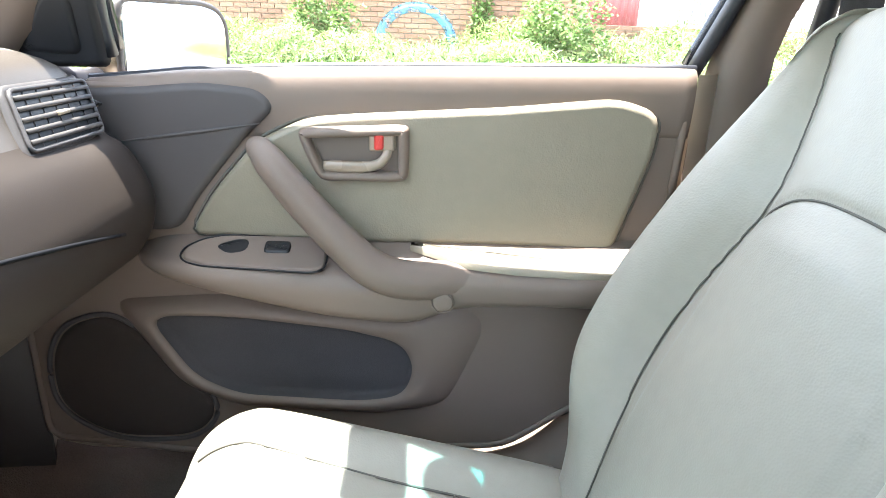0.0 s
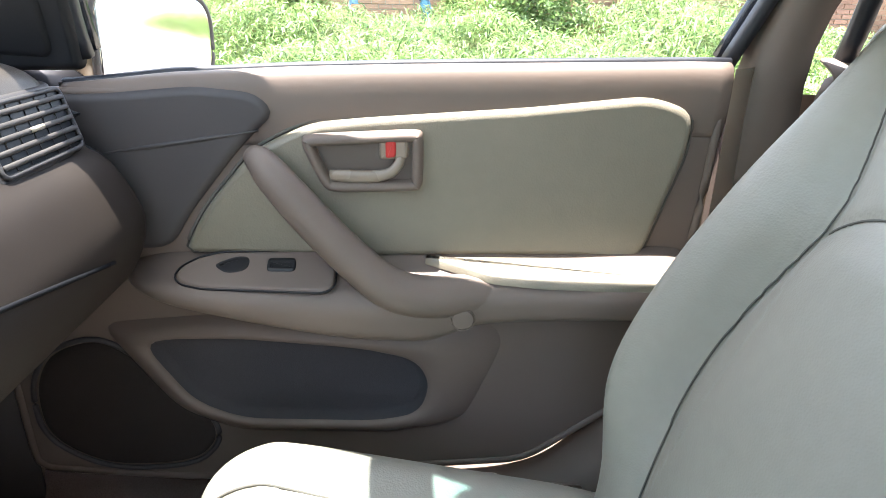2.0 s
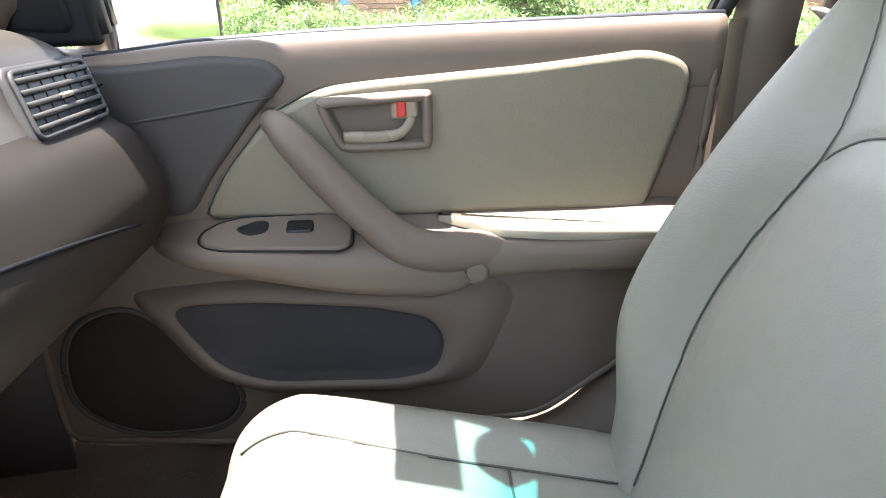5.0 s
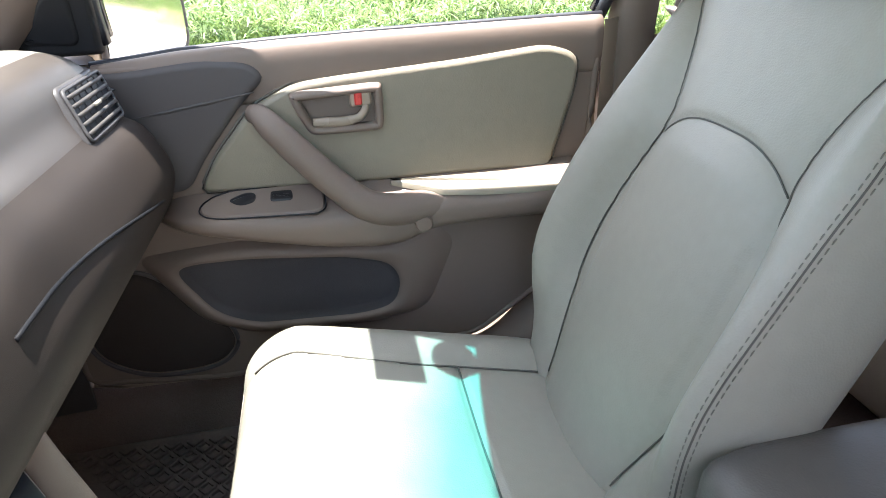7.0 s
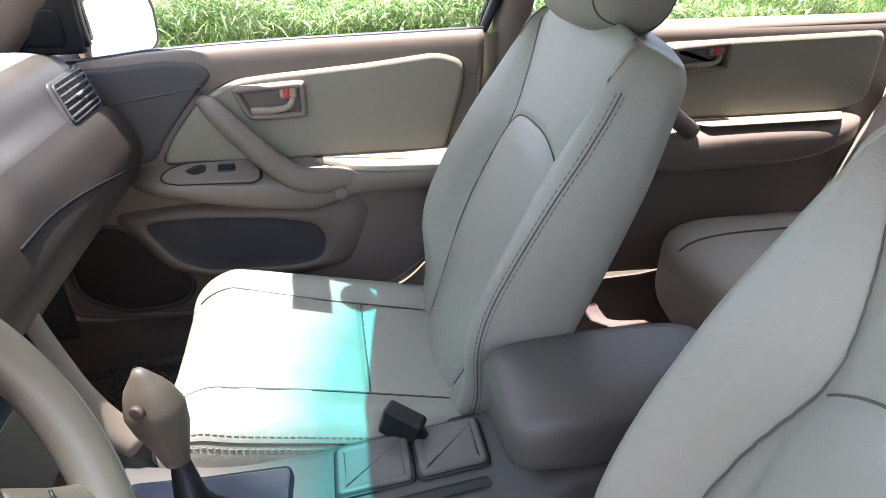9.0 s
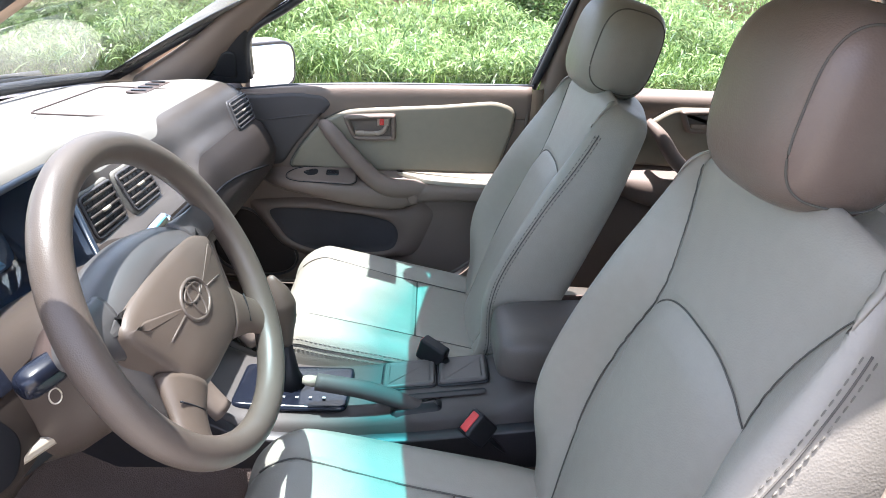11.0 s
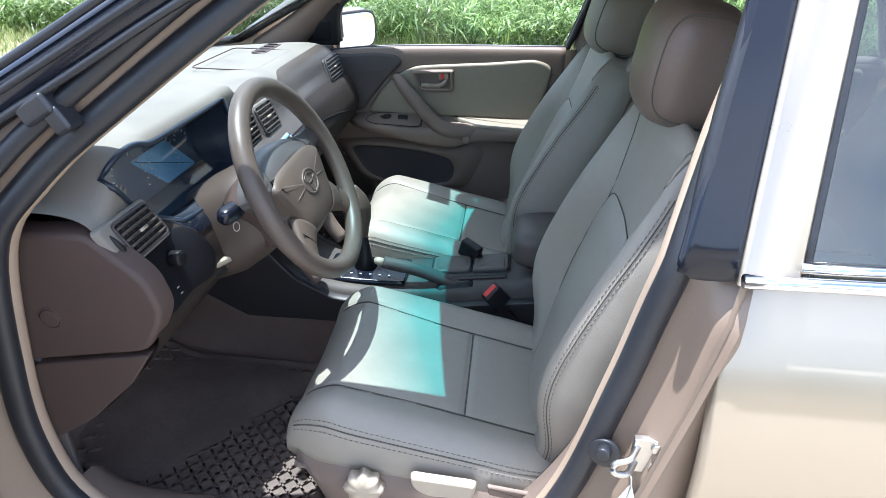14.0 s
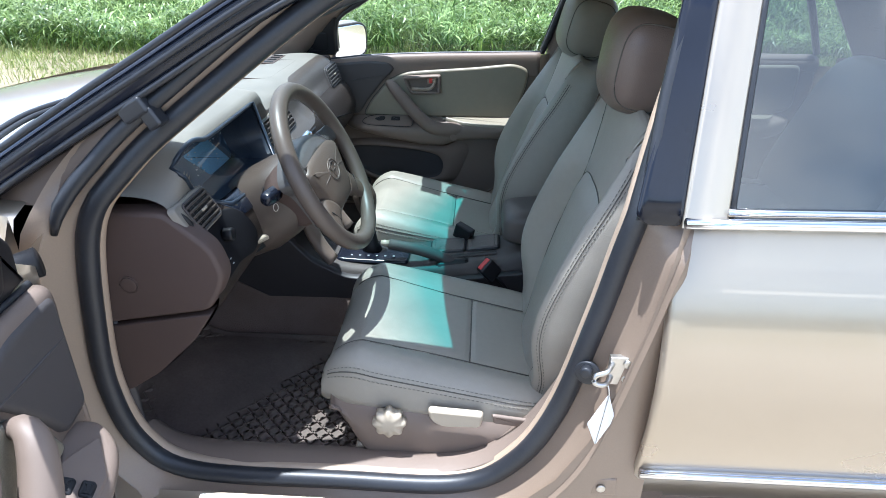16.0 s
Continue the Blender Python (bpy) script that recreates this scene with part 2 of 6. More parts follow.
MORTAR = surface("mortar", (0.40, 0.35, 0.29), 0.95, vary=0.15, grain=80, bump=0.5)
BLUEPAINT = surface("blue_spray_paint", (0.16, 0.36, 0.56), 0.8, vary=0.25, grain=20, bump=0.2)
_n, _l = BLUEPAINT.node_tree.nodes, BLUEPAINT.node_tree.links
_tc, _no, _mr = _n.new("ShaderNodeTexCoord"), _n.new("ShaderNodeTexNoise"), _n.new("ShaderNodeMapRange")
_no.inputs["Scale"].default_value, _no.inputs["Detail"].default_value = 7.0, 6
_mr.inputs["From Min"].default_value, _mr.inputs["From Max"].default_value, _mr.inputs["To Max"].default_value = 0.34, 0.58, 0.92
_l.new(_tc.outputs["Object"], _no.inputs["Vector"])
_l.new(_no.outputs["Fac"], _mr.inputs["Value"])
_l.new(_mr.outputs[0], _n["Principled BSDF"].inputs["Alpha"])
REDSHEET = surface("red_sheet_metal", (0.20, 0.05, 0.05), 0.6, vary=0.2, bump=0.1)
PLASTER = surface("white_plaster", (0.74, 0.73, 0.70), 0.85, vary=0.08, grain=30, bump=0.3, blotch=0.7)
BARS = surface("grey_painted_bars", (0.30, 0.31, 0.32), 0.6, vary=0.1, bump=0)
HEDGE = leafy("far_foliage", (0.03, 0.06, 0.02), (0.10, 0.15, 0.05))

# a random shade for every brick
_n, _l = BRICK.node_tree.nodes, BRICK.node_tree.links
_oi = _n.new("ShaderNodeObjectInfo")
_geo = _n.new("ShaderNodeNewGeometry")
_sum = _n.new("ShaderNodeMath")
_sum.operation = "ADD"
_l.new(_oi.outputs["Random"], _sum.inputs[0])
_l.new(_geo.outputs["Random Per Island"], _sum.inputs[1])
_mr = _n.new("ShaderNodeMapRange")
_mr.inputs["From Max"].default_value = 2.0
_mr.inputs["To Min"].default_value, _mr.inputs["To Max"].default_value = 0.6, 1.35
_l.new(_sum.outputs[0], _mr.inputs["Value"])
_hsv = _n.new("ShaderNodeHueSaturation")
_l.new(_mr.outputs[0], _hsv.inputs["Value"])
_b = _n["Principled BSDF"]
_old = _b.inputs["Base Color"].links[0].from_socket
_l.new(_old, _hsv.inputs["Color"])
_l.new(_hsv.outputs[0], _b.inputs["Base Color"])


# ---------------------------------------------------------------- building tools
ORIGIN = {}


def thing(name, origin, label, category, group="", kind="", turn=0.0):
    ob = new(name)
    ob.location = origin
    ob.rotation_euler = (0, 0, radians(turn))
    ob.empty_display_size = 0.1
    ORIGIN[ob.name] = Vector(origin)
    return tagged(ob, label, category, group, kind)


def part(name, shape, material, parent, label="", smooth=True, bevel=0.0, wall=0.0, sub=0):
    """One mesh object under a thing or a part, from (vertices, faces) in the car's own axes."""
    verts, faces = shape
    top = parent
    while top.parent:
        top = top.parent
    o = ORIGIN[top.name]
    me = bpy.data.meshes.new(name)
    vv = [(v[0] - o.x, v[1] - o.y, v[2] - o.z) for v in verts]
    me.from_pydata(vv, [], [tuple(int(i) for i in f) for f in faces])
    bm = bmesh.new()
    bm.from_mesh(me)
    bmesh.ops.remove_doubles(bm, verts=bm.verts, dist=1e-6)
    bmesh.ops.recalc_face_normals(bm, faces=bm.faces)
    bm.to_mesh(me)
    bm.free()
    me.materials.append(material)
    if smooth:
        me.polygons.foreach_set("use_smooth", [True] * len(me.polygons))
    ob = new(name, me)
    ob.parent = parent
    if wall:
        s = ob.modifiers.new("wall", "SOLIDIFY")
        s.thickness, s.offset = wall, -1
    if bevel:
        s = ob.modifiers.new("edge", "BEVEL")
        s.width, s.segments, s.limit_method = bevel, 3, "ANGLE"
        s.angle_limit = radians(40)
        s = ob.modifiers.new("shade", "WEIGHTED_NORMAL")
        s.keep_sharp = False
    if sub:
        s = ob.modifiers.new("round", "SUBSURF")
        s.levels = s.render_levels = sub
    if label:
        tagged(ob, label)
    return ob


def curve(points, n=60, closed=False):
    """Points spread evenly on a smooth curve through the given ones."""
    p = np.array(points, float)
    k = len(p)
    idx = (lambda i: i % k) if closed else (lambda i: min(max(i, 0), k - 1))
    dense = []
    for i in range(k if closed else k - 1):
        a, b, c, d = (p[idx(i + j)] for j in (-1, 0, 1, 2))
        for u in np.linspace(0, 1, 16, endpoint=False):
            dense.append(0.5 * (2 * b + (c - a) * u + (2 * a - 5 * b + 4 * c - d) * u * u + (3 * b - a - 3 * c + d) * u ** 3))
    dense.append(p[0] if closed else p[-1])
    dense = np.array(dense)
    run = np.concatenate([[0], np.cumsum(np.linalg.norm(np.diff(dense, axis=0), axis=1))])
    want = np.linspace(0, run[-1], n, endpoint=not closed)
    return np.stack([np.interp(want, run, dense[:, j]) for j in range(dense.shape[1])], 1)


def rounded(points, r=0.012, n=96):
    """A closed outline with rounded corners, evenly spread."""
    p = np.array(points, float)
    out = []
    k = len(p)
    for i in range(k):
        a, b, c = p[i - 1], p[i], p[(i + 1) % k]
        ra = min(r, np.linalg.norm(a - b) * 0.45)
        rc = min(r, np.linalg.norm(c - b) * 0.45)
        s, e = b + (a - b) / np.linalg.norm(a - b) * ra, b + (c - b) / np.linalg.norm(c - b) * rc
        for u in np.linspace(0, 1, 7):
            out.append((1 - u) ** 2 * s + 2 * u * (1 - u) * b + u * u * e)
    out = np.array(out + [out[0]])
    run = np.concatenate([[0], np.cumsum(np.linalg.norm(np.diff(out, axis=0), axis=1))])
    want = np.linspace(0, run[-1], n, endpoint=False)
    return np.stack([np.interp(want, run, out[:, j]) for j in range(out.shape[1])], 1)


def inset(outline, d):
    """The closed outline moved inwards by d."""
    p = np.array(outline, float)
    t = np.roll(p, -1, 0) - np.roll(p, 1, 0)
    area = np.sum(p[:, 0] * np.roll(p[:, 1], -1) - np.roll(p[:, 0], -1) * p[:, 1])
    nrm = np.stack([-t[:, 1], t[:, 0]], 1) * (1 if area > 0 else -1)
    return p + d * nrm / (np.linalg.norm(nrm, axis=1, keepdims=True) + 1e-9)


def loft(loops, closed=True, cap0=False, cap1=False, whole1=False):
    """Skin over loops of equally many points."""
    k, n = len(loops), len(loops[0])
    v = [tuple(q) for lp in loops for q in lp]
    f = [tuple(range((k - 1) * n, k * n))] if whole1 else []
    for i in range(k - 1):
        for j in range(n if closed else n - 1):
            a, b = i * n + j, i * n + (j + 1) % n
            f.append((a, b, b + n, a + n))
    for flag, i in ((cap0, 0), (cap1, k - 1)):
        if flag:
            c = np.mean(np.array(loops[i], float), axis=0)
            v.append(tuple(c))
            for j in range(n):
                f.append((i * n + j, i * n + (j + 1) % n, len(v) - 1))
    return v, f


def puff(outline, rings, put, fill=4, dome=0.0, flat=True):
    """A cushion over a closed outline: rings of (inset, height), then the inside filled. put(a, b, height) gives the place."""
    loops = []
    for d, h in rings:
        o = inset(outline, d) if d else np.array(outline, float)
        loops.append([put(a, b, h) for a, b in o])
    last, h = inset(outline, rings[-1][0]), rings[-1][1]
    c = last.mean(0)
    if flat:
        loops.append([put(a, b, h) for a, b in inset(outline, rings[-1][0] + 0.002)])
        v, f = loft(loops)
        n = len(outline)
        f.append(tuple(range((len(loops) - 1) * n, len(loops) * n)))
        return v, f
    for i in range(1, fill):
        s = 1 - i / fill
        loops.append([put(*(c + (q - c) * s), h + dome * (1 - s * s)) for q in last])
    v, f = loft(loops)
    v.append(put(c[0], c[1], h + dome))
    n, base = len(outline), (len(loops) - 1) * len(outline)
    f += [(base + j, base + (j + 1) % n, len(v) - 1) for j in range(n)]
    return v, f


def band(outer, inner, put, rings):
    """A flat collar between two outlines; rings of (share from outer to inner, height)."""
    a, b = np.array(outer, float), np.array(inner, float)
    return loft([[put(*(p + (q - p) * s), h) for p, q in zip(a, b)] for s, h in rings])


def tube(path, r, n=10, closed=False, flat=1.0, up=(0, 0, 1)):
    """A round or flattened bar along a path; r is a number or one per point."""
    p = np.array(path, float)
    k = len(p)
    rr = np.full(k, r) if np.isscalar(r) else np.interp(np.linspace(0, 1, k), np.linspace(0, 1, len(r)), r)
    if closed:
        t = np.roll(p, -1, 0) - np.roll(p, 1, 0)
    else:
        t = np.gradient(p, axis=0)
    t /= np.linalg.norm(t, axis=1, keepdims=True) + 1e-12
    loops = []
    ref = np.array(up, float)
    for i in range(k):
        s = np.cross(t[i], ref)
        if np.linalg.norm(s) < 0.05:
            s = np.cross(t[i], (1, 0.3, 0))
        s /= np.linalg.norm(s)
        q = np.cross(s, t[i])
        loops.append([p[i] + rr[i] * (math.cos(a) * s + flat * math.sin(a) * q) for a in np.linspace(0, 2 * math.pi, n, endpoint=False)])
    if closed:
        loops.append(loops[0])
        return loft(loops)
    return loft(loops, cap0=True, cap1=True)


def box(c, s, m=None):
    """A box by centre and size, turned by m about its centre."""
    v = []
    for i in (-0.5, 0.5):
        for j in (-0.5, 0.5):
            for k in (-0.5, 0.5):
                q = Vector((i * s[0], j * s[1], k * s[2]))
                v.append(tuple(Vector(c) + (m.to_3x3() @ q if m else q)))
    return v, [(0, 1, 3, 2), (4, 6, 7, 5), (0, 4, 5, 1), (2, 3, 7, 6), (0, 2, 6, 4), (1, 5, 7, 3)]


def both(*shapes):
    v, f = [], []
    for a, b in shapes:
        f += [tuple(i + len(v) for i in q) for q in b]
        v += list(a)
    return v, f


def egg(c, s, e=0.6, nu=40, nv=24, m=None):
    """A superellipsoid by centre and half sizes; e below 1 is boxier."""
    pw = lambda x: math.copysign(abs(x) ** e, x)
    loops = []
    for a in np.linspace(-math.pi / 2, math.pi / 2, nv):
        lp = []
        for b in np.linspace(0, 2 * math.pi, nu, endpoint=False):
            q = Vector((s[0] * pw(math.cos(a)) * pw(math.cos(b)), s[1] * pw(math.cos(a)) * pw(math.sin(b)), s[2] * pw(math.sin(a))))
            lp.append(tuple(Vector(c) + (m.to_3x3() @ q if m else q)))
        loops.append(lp)
    return loft(loops)


def disc(c, axis, r, depth, n=28, edge=0.15):
    """A round button with a rounded rim."""
    z = Vector(axis).normalized()
    x = z.orthogonal().normalized()
    y = z.cross(x)
    loops = []
    for rr, h in ((r, 0), (r, depth * (1 - edge)), (r * (1 - edge * 0.5), depth), (r * 0.5, depth)):
        loops.append([tuple(Vector(c) + x * rr * math.cos(a) + y * rr * math.sin(a) + z * h) for a in np.linspace(0, 2 * math.pi, n, endpoint=False)])
    return loft(loops, cap0=True, cap1=True)


def step(x, a, b):
    u = np.clip((x - a) / (b - a), 0, 1)
    return u * u * (3 - 2 * u)


def lean(z):
    """Half width of the cabin's side at a height: it leans in above the belt."""
    return 0.735 - max(0.0, z - 0.98) * 0.36


# ---------------------------------------------------------------- car body
def opening(out=0.0, y=0.765, n=140):
    """The driver's door opening as a closed curve, moved outwards by out."""
    o = curve([(-0.602, 0.72), (-0.612, 0.557), (-0.577, 0.42), (-0.47, 0.348), (-0.15, 0.342), (0.10, 0.348), (0.215, 0.42), (0.29, 0.56), (0.345, 0.779),
               (0.378, 0.94), (0.422, 1.12), (0.464, 1.27), (0.43, 1.345), (0.25, 1.372), (0.02, 1.365), (-0.13, 1.305), (-0.371, 1.128), (-0.48, 1.035), (-0.562, 0.925)], n, True)
    o = inset(o, -out)
    return [(a, -(y - max(0, b - 0.98) * 0.38), b) for a, b in o]


def jamb_out(out, y):
    """The jamb's outer edge: lower along the pillars above the belt."""
    return [(a, b + 0.034 * step(c, 0.93, 1.0), c) for a, b, c in opening(out, y)]


def car_body():
    car = thing("car_body", (0, 0, 0.2), "gold sedan body with its driver's door standing open", "car")
    # driver's side jamb
    part("opening_trim", loft([opening(-0.002, 0.728), opening(-0.011, 0.733), opening(-0.0145, 0.741), opening(-0.013, 0.751), opening(-0.006, 0.757)]), FLANGE, car, "tan plastic garnish round the door opening")
    part("weatherstrip", tube(opening(0.006, 0.764), 0.020, 12, True, up=(0, 1, 0)), RUBBER, car, "black rubber door seal, scuffed")
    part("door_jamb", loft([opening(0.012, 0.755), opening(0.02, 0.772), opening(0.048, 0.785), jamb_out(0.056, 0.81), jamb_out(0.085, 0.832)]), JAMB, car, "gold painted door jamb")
    seal = [q for q in opening(0.045, 0.80) if q[0] < 0.36 and q[2] > 0.93]
    k = max(range(len(seal)), key=lambda i: math.dist(seal[i], seal[i - 1]))
    seal = seal[k:] + seal[:k]
    part("upper_seal", tube(seal, [0.004] + [0.014] * 20 + [0.006], 10, up=(0, 1, 0)), RUBBER, car, "second black rubber seal along the pillar")
    part("seal_bracket", both(box((-0.440, -0.752, 1.142), (0.050, 0.030, 0.030), pose(0, 0, 0, 0, -30, 0)), box((-0.415, -0.745, 1.128), (0.026, 0.036, 0.036), pose(0, 0, 0, 0, -30, 0))), RUBBER, car, "black rubber stop on the pillar seal", bevel=0.006)
    # rocker and scuff plate
    rail = lambda y, z: [(x, -y, z) for x in np.linspace(-0.62, 2.0, 30)]
    part("rocker_panel", loft([rail(0.80, 0.318), rail(0.838, 0.30), rail(0.85, 0.25), rail(0.82, 0.19), rail(0.70, 0.18)], closed=False), PAINT, car)
    ridges = [box((-0.12, -0.826 - 0.009 * i, 0.316 - 0.004 * i), (0.62, 0.004, 0.004)) for i in range(3)]
    part("scuff_plate", both(box((-0.12, -0.826, 0.312), (0.66, 0.040, 0.006), pose(0, 0, 0, 20)), *ridges), STEEL, car, "worn bright metal scuff plate", smooth=False)
    # front wing behind the open door, and the far one
    for s in (-1, 1):
        lp = []
        for x in np.linspace(-1.85, -0.66, 26):
            dz = 0.17 * (max(0, -0.70 - x) / 1.15) ** 1.6
            w = 0.86 - 0.10 * (max(0, -1.0 - x) / 0.85) ** 2
            arch = 0.33 * math.sqrt(max(0, 1 - ((x + 1.32) / 0.36) ** 2))
            low = max(0.22, 0.30 + arch) if abs(x + 1.32) < 0.36 else 0.22
            lp.append([(x, s * (w - 0.10), 0.985 - dz), (x, s * (w - 0.045), 0.965 - dz), (x, s * (w - 0.015), 0.90 - dz), (x, s * w, 0.78 - dz * 0.4), (x, s * w, max(low, 0.55)), (x, s * (w - 0.01), low)])
        part("front_wing", loft(lp, closed=False), PAINT, car)
    # bonnet
    lp = []
    for y in np.linspace(-0.765, 0.765, 25):
        a = abs(y) / 0.765
        lp.append([(x + 0.10 * (1 - a * a) * -1, y, z - 0.035 * a * a) for x, z in curve([(-0.87, 0.972), (-1.05, 0.968), (-1.4, 0.925), (-1.75, 0.82), (-1.92, 0.70)], 18)])
    part("bonnet", loft(lp, closed=False), PAINT, car, "pale gold bonnet, shining")
    part("cowl", loft([[(x, y, z) for y in np.linspace(-0.74, 0.74, 15)] for x, z in ((-1.02, 0.965), (-0.95, 0.955), (-0.80, 0.95))], closed=False), BLACK, car, "black plastic cowl under the wipers")
    for y0, y1 in ((-0.62, -0.02), (0.02, 0.60)):
        arm = curve([(-0.955, y1 + 0.05, 0.985), (-0.945, (y0 + y1) / 2, 1.012), (-0.86, y0, 1.022)], 20)
        part("wiper", both(tube(arm, [0.010, 0.007, 0.005], 8), tube([(q[0] + 0.012, q[1], q[2] - 0.006) for q in arm], 0.006, 6)), BLACK, car, "black windscreen wiper")
    # windscreen
    rows = []
    for v in np.linspace(0, 1, 14):
        row = []
        for y in np.linspace(-1, 1, 25):
            w = 0.735 - 0.165 * v
            bow = 1 - y * y
            row.append((-0.80 + 0.785 * v - 0.15 * bow * (1 - 0.55 * v), y * w, 0.972 + 0.362 * v + 0.022 * math.sin(v * math.pi) + 0.018 * bow))
        rows.append(row)
    part("windscreen", loft(rows, closed=False), SHIELD, car, "dusty windscreen with a teal shade band on top")
    edge = [r[0] for r in rows] + rows[-1] + [r[-1] for r in reversed(rows)] + rows[0][::-1]
    part("windscreen_seal", tube([(q[0], q[1] * 1.01, q[2] + 0.004) for q in edge], 0.014, 8, True), RUBBER, car, "black windscreen moulding")
    for q in (0, -1):
        k = 1 if q == 0 else -1
        part("screen_border", loft([[(r[q][0], r[q][1], r[q][2] + 0.003) for r in rows], [(r[q][0] - 0.012, r[q][1] + k * 0.055, r[q][2] + 0.006) for r in rows]], closed=False), BLACK, car, "black printed border of the windscreen")
    # stickers high on the windscreen, whose shade falls on the seat
    for (y0, v0, w, h) in ((0.498, 0.840, 0.13, 0.075), (0.491, 0.945, 0.075, 0.06)):
        x = -0.80 + 0.785 * v0 - 0.15 * (1 - (y0 / 0.6) ** 2) * (1 - 0.55 * v0)
        z = 0.972 + 0.362 * v0 + 0.022 * math.sin(v0 * math.pi) + 0.018 * (1 - (y0 / 0.6) ** 2)
        shape = box((x + 0.004, y0, z - 0.006), (h, w, 0.001), pose(0, 0, 0, 0, -27, 0)) if w > 0.1 else disc((x + 0.004, y0, z - 0.006), (-0.45, 0, 0.89), w / 2, 0.001)
        part("sticker", shape, WHITE, car, "paper sticker on the windscreen", smooth=False)
    # roof and headliner
    for nm, mat, dz in (("roof", PAINT, 0.0), ("headliner", LINER, -0.035)):
        lp = []
        for x in np.linspace(-0.022, 1.42, 16):
            zc = 1.372 + 0.035 * math.sin((x + 0.1) / 1.5 * math.pi) + dz
            lp.append([(x - 0.0675 * (1 - (y / 0.6) ** 2), y, zc - 0.045 * (abs(y) / 0.6) ** 2.5) for y in np.linspace(-0.60, 0.60, 21)])
        part(nm, loft(lp, closed=False), mat, car)
    # pillars
    for s in (-1, 1):
        A = [((-0.74, 0.70, 0.965), (-0.56, 0.715, 0.965)), ((-0.58, 0.675, 1.065), (-0.452, 0.700, 1.075)), ((-0.44, 0.635, 1.165), (-0.335, 0.670, 1.172)), ((-0.27, 0.59, 1.26), (-0.195, 0.630, 1.262)), ((-0.10, 0.545, 1.345), (-0.05, 0.595, 1.340)), ((0.02, 0.52, 1.368), (0.07, 0.60, 1.352))]
        lp = []
        for f, r in A:
            f, r = Vector(f), Vector(r)
            mid = (f + r) / 2 + Vector((0, -0.022, 0))
            out_ = Vector((-0.01, 0.045, 0.01))
            if s < 0:
                f.x, r.x, f.y, r.y = f.x - 0.02, r.x - 0.045, f.y + 0.02, r.y + 0.02
                mid = (f + r) / 2 + Vector((0, -0.012, 0))
            lp.append([(q.x, q.y * s, q.z) for q in (f, f * 0.6 + mid * 0.4 + Vector((0, -0.006, 0)), mid, r * 0.6 + mid * 0.4 + Vector((0, -0.004, 0)), r, r + out_, f + out_)])
        cs = [curve([l[j] for l in lp], 20) for j in range(7)]
        part("a_pillar", loft([[c[i] for c in cs] for i in range(20)]), TRIM, car, "tan windscreen pillar garnish")
        # roof rail
        rail_ = curve([(-0.75, 0.775, 0.97), (-0.42, 0.715, 1.17), (-0.10, 0.63, 1.345), (0.2, 0.605, 1.375), (0.8, 0.605, 1.375), (1.25, 0.62, 1.31), (1.65, 0.70, 1.02)], 60)
        part("roof_rail", tube([(q[0] - 0.02, s * (q[1] + 0.012), q[2] + 0.012) for q in rail_], 0.030, 10), PAINT if s > 0 else BLUEBLACK, car)
        if s < 0:
            for dx, dz in ((-0.012, 0.026), (0.012, -0.018), (0.0, 0.006)):
                part("rail_moulding", tube([(q[0] - 0.02 + dx, -(q[1] + 0.040), q[2] + 0.012 + dz) for q in rail_[:36]], 0.006, 8), RUBBER, car, "black ribbed pillar moulding")
        # centre pillar
        pil = [(0.335, 0.33, 0.745), (0.365, 0.60, 0.745), (0.37, 0.98, 0.73), (0.42, 1.19, 0.66), (0.455, 1.34, 0.60)]
        lp = []
        for x, z, y in pil:
            w = 0.155 if z < 0.9 else 0.085
            x, y = (x, y) if s > 0 else (x + 0.035, y + 0.012)
            lp.append([(x, s * (y + 0.02), z), (x + 0.012, s * (y - 0.012), z), (x + w * 0.5, s * (y - 0.022), z), (x + w - 0.012, s * (y - 0.012), z), (x + w, s * (y + 0.02), z)])
        cs = [curve([l[j] for l in lp], 24) for j in range(5)]
        part("centre_pillar", loft([[c[i] for c in cs] for i in range(24)]), TRIM, car, "tan centre pillar garnish")
        # rear quarter
        part("rear_pillar", loft([[(1.22, s * 0.60, 1.33), (1.45, s * 0.66, 1.0), (1.47, s * 0.70, 0.6)], [(1.60, s * 0.56, 1.30), (1.85, s * 0.64, 1.0), (1.85, s * 0.70, 0.6)]], closed=False), TRIM, car, wall=0.03)
        lp = [[(x, s * (0.80 - (0.04 if z > 0.9 else 0)), z) for z in (0.25, 0.6, 0.98)] for x in np.linspace(1.45, 2.6, 8)]
        part("rear_wing", loft(lp, closed=False), PAINT, car)
        part("seat_belt", loft([[(0.47 + 0.05 * u, s * (0.655 - 0.05 * k), 1.30 - k * 0.80) for u in (0, 1)] for k in np.linspace(0, 1, 12)], closed=False), CLOTH, car, "brown seat belt webbing", wall=0.002)
    part("boot_lid", loft([[(x, y, z) for y in np.linspace(-0.74, 0.74, 9)] for x, z in ((1.95, 1.0), (2.3, 1.0), (2.6, 0.95), (2.66, 0.5))], closed=False), PAINT, car)
    part("rear_window", loft([[(x, y * w, z) for y in np.linspace(-1, 1, 9)] for x, z, w in ((1.42, 1.37, 0.56), (1.7, 1.2, 0.60), (1.98, 1.0, 0.66))], closed=False), TINTED, car)
    part("parcel_shelf", loft([[(x, y, z) for y in (-0.66, 0, 0.66)] for x, z in ((1.42, 0.93), (1.98, 0.99))], closed=False), TRIM_DARK, car, wall=0.01)
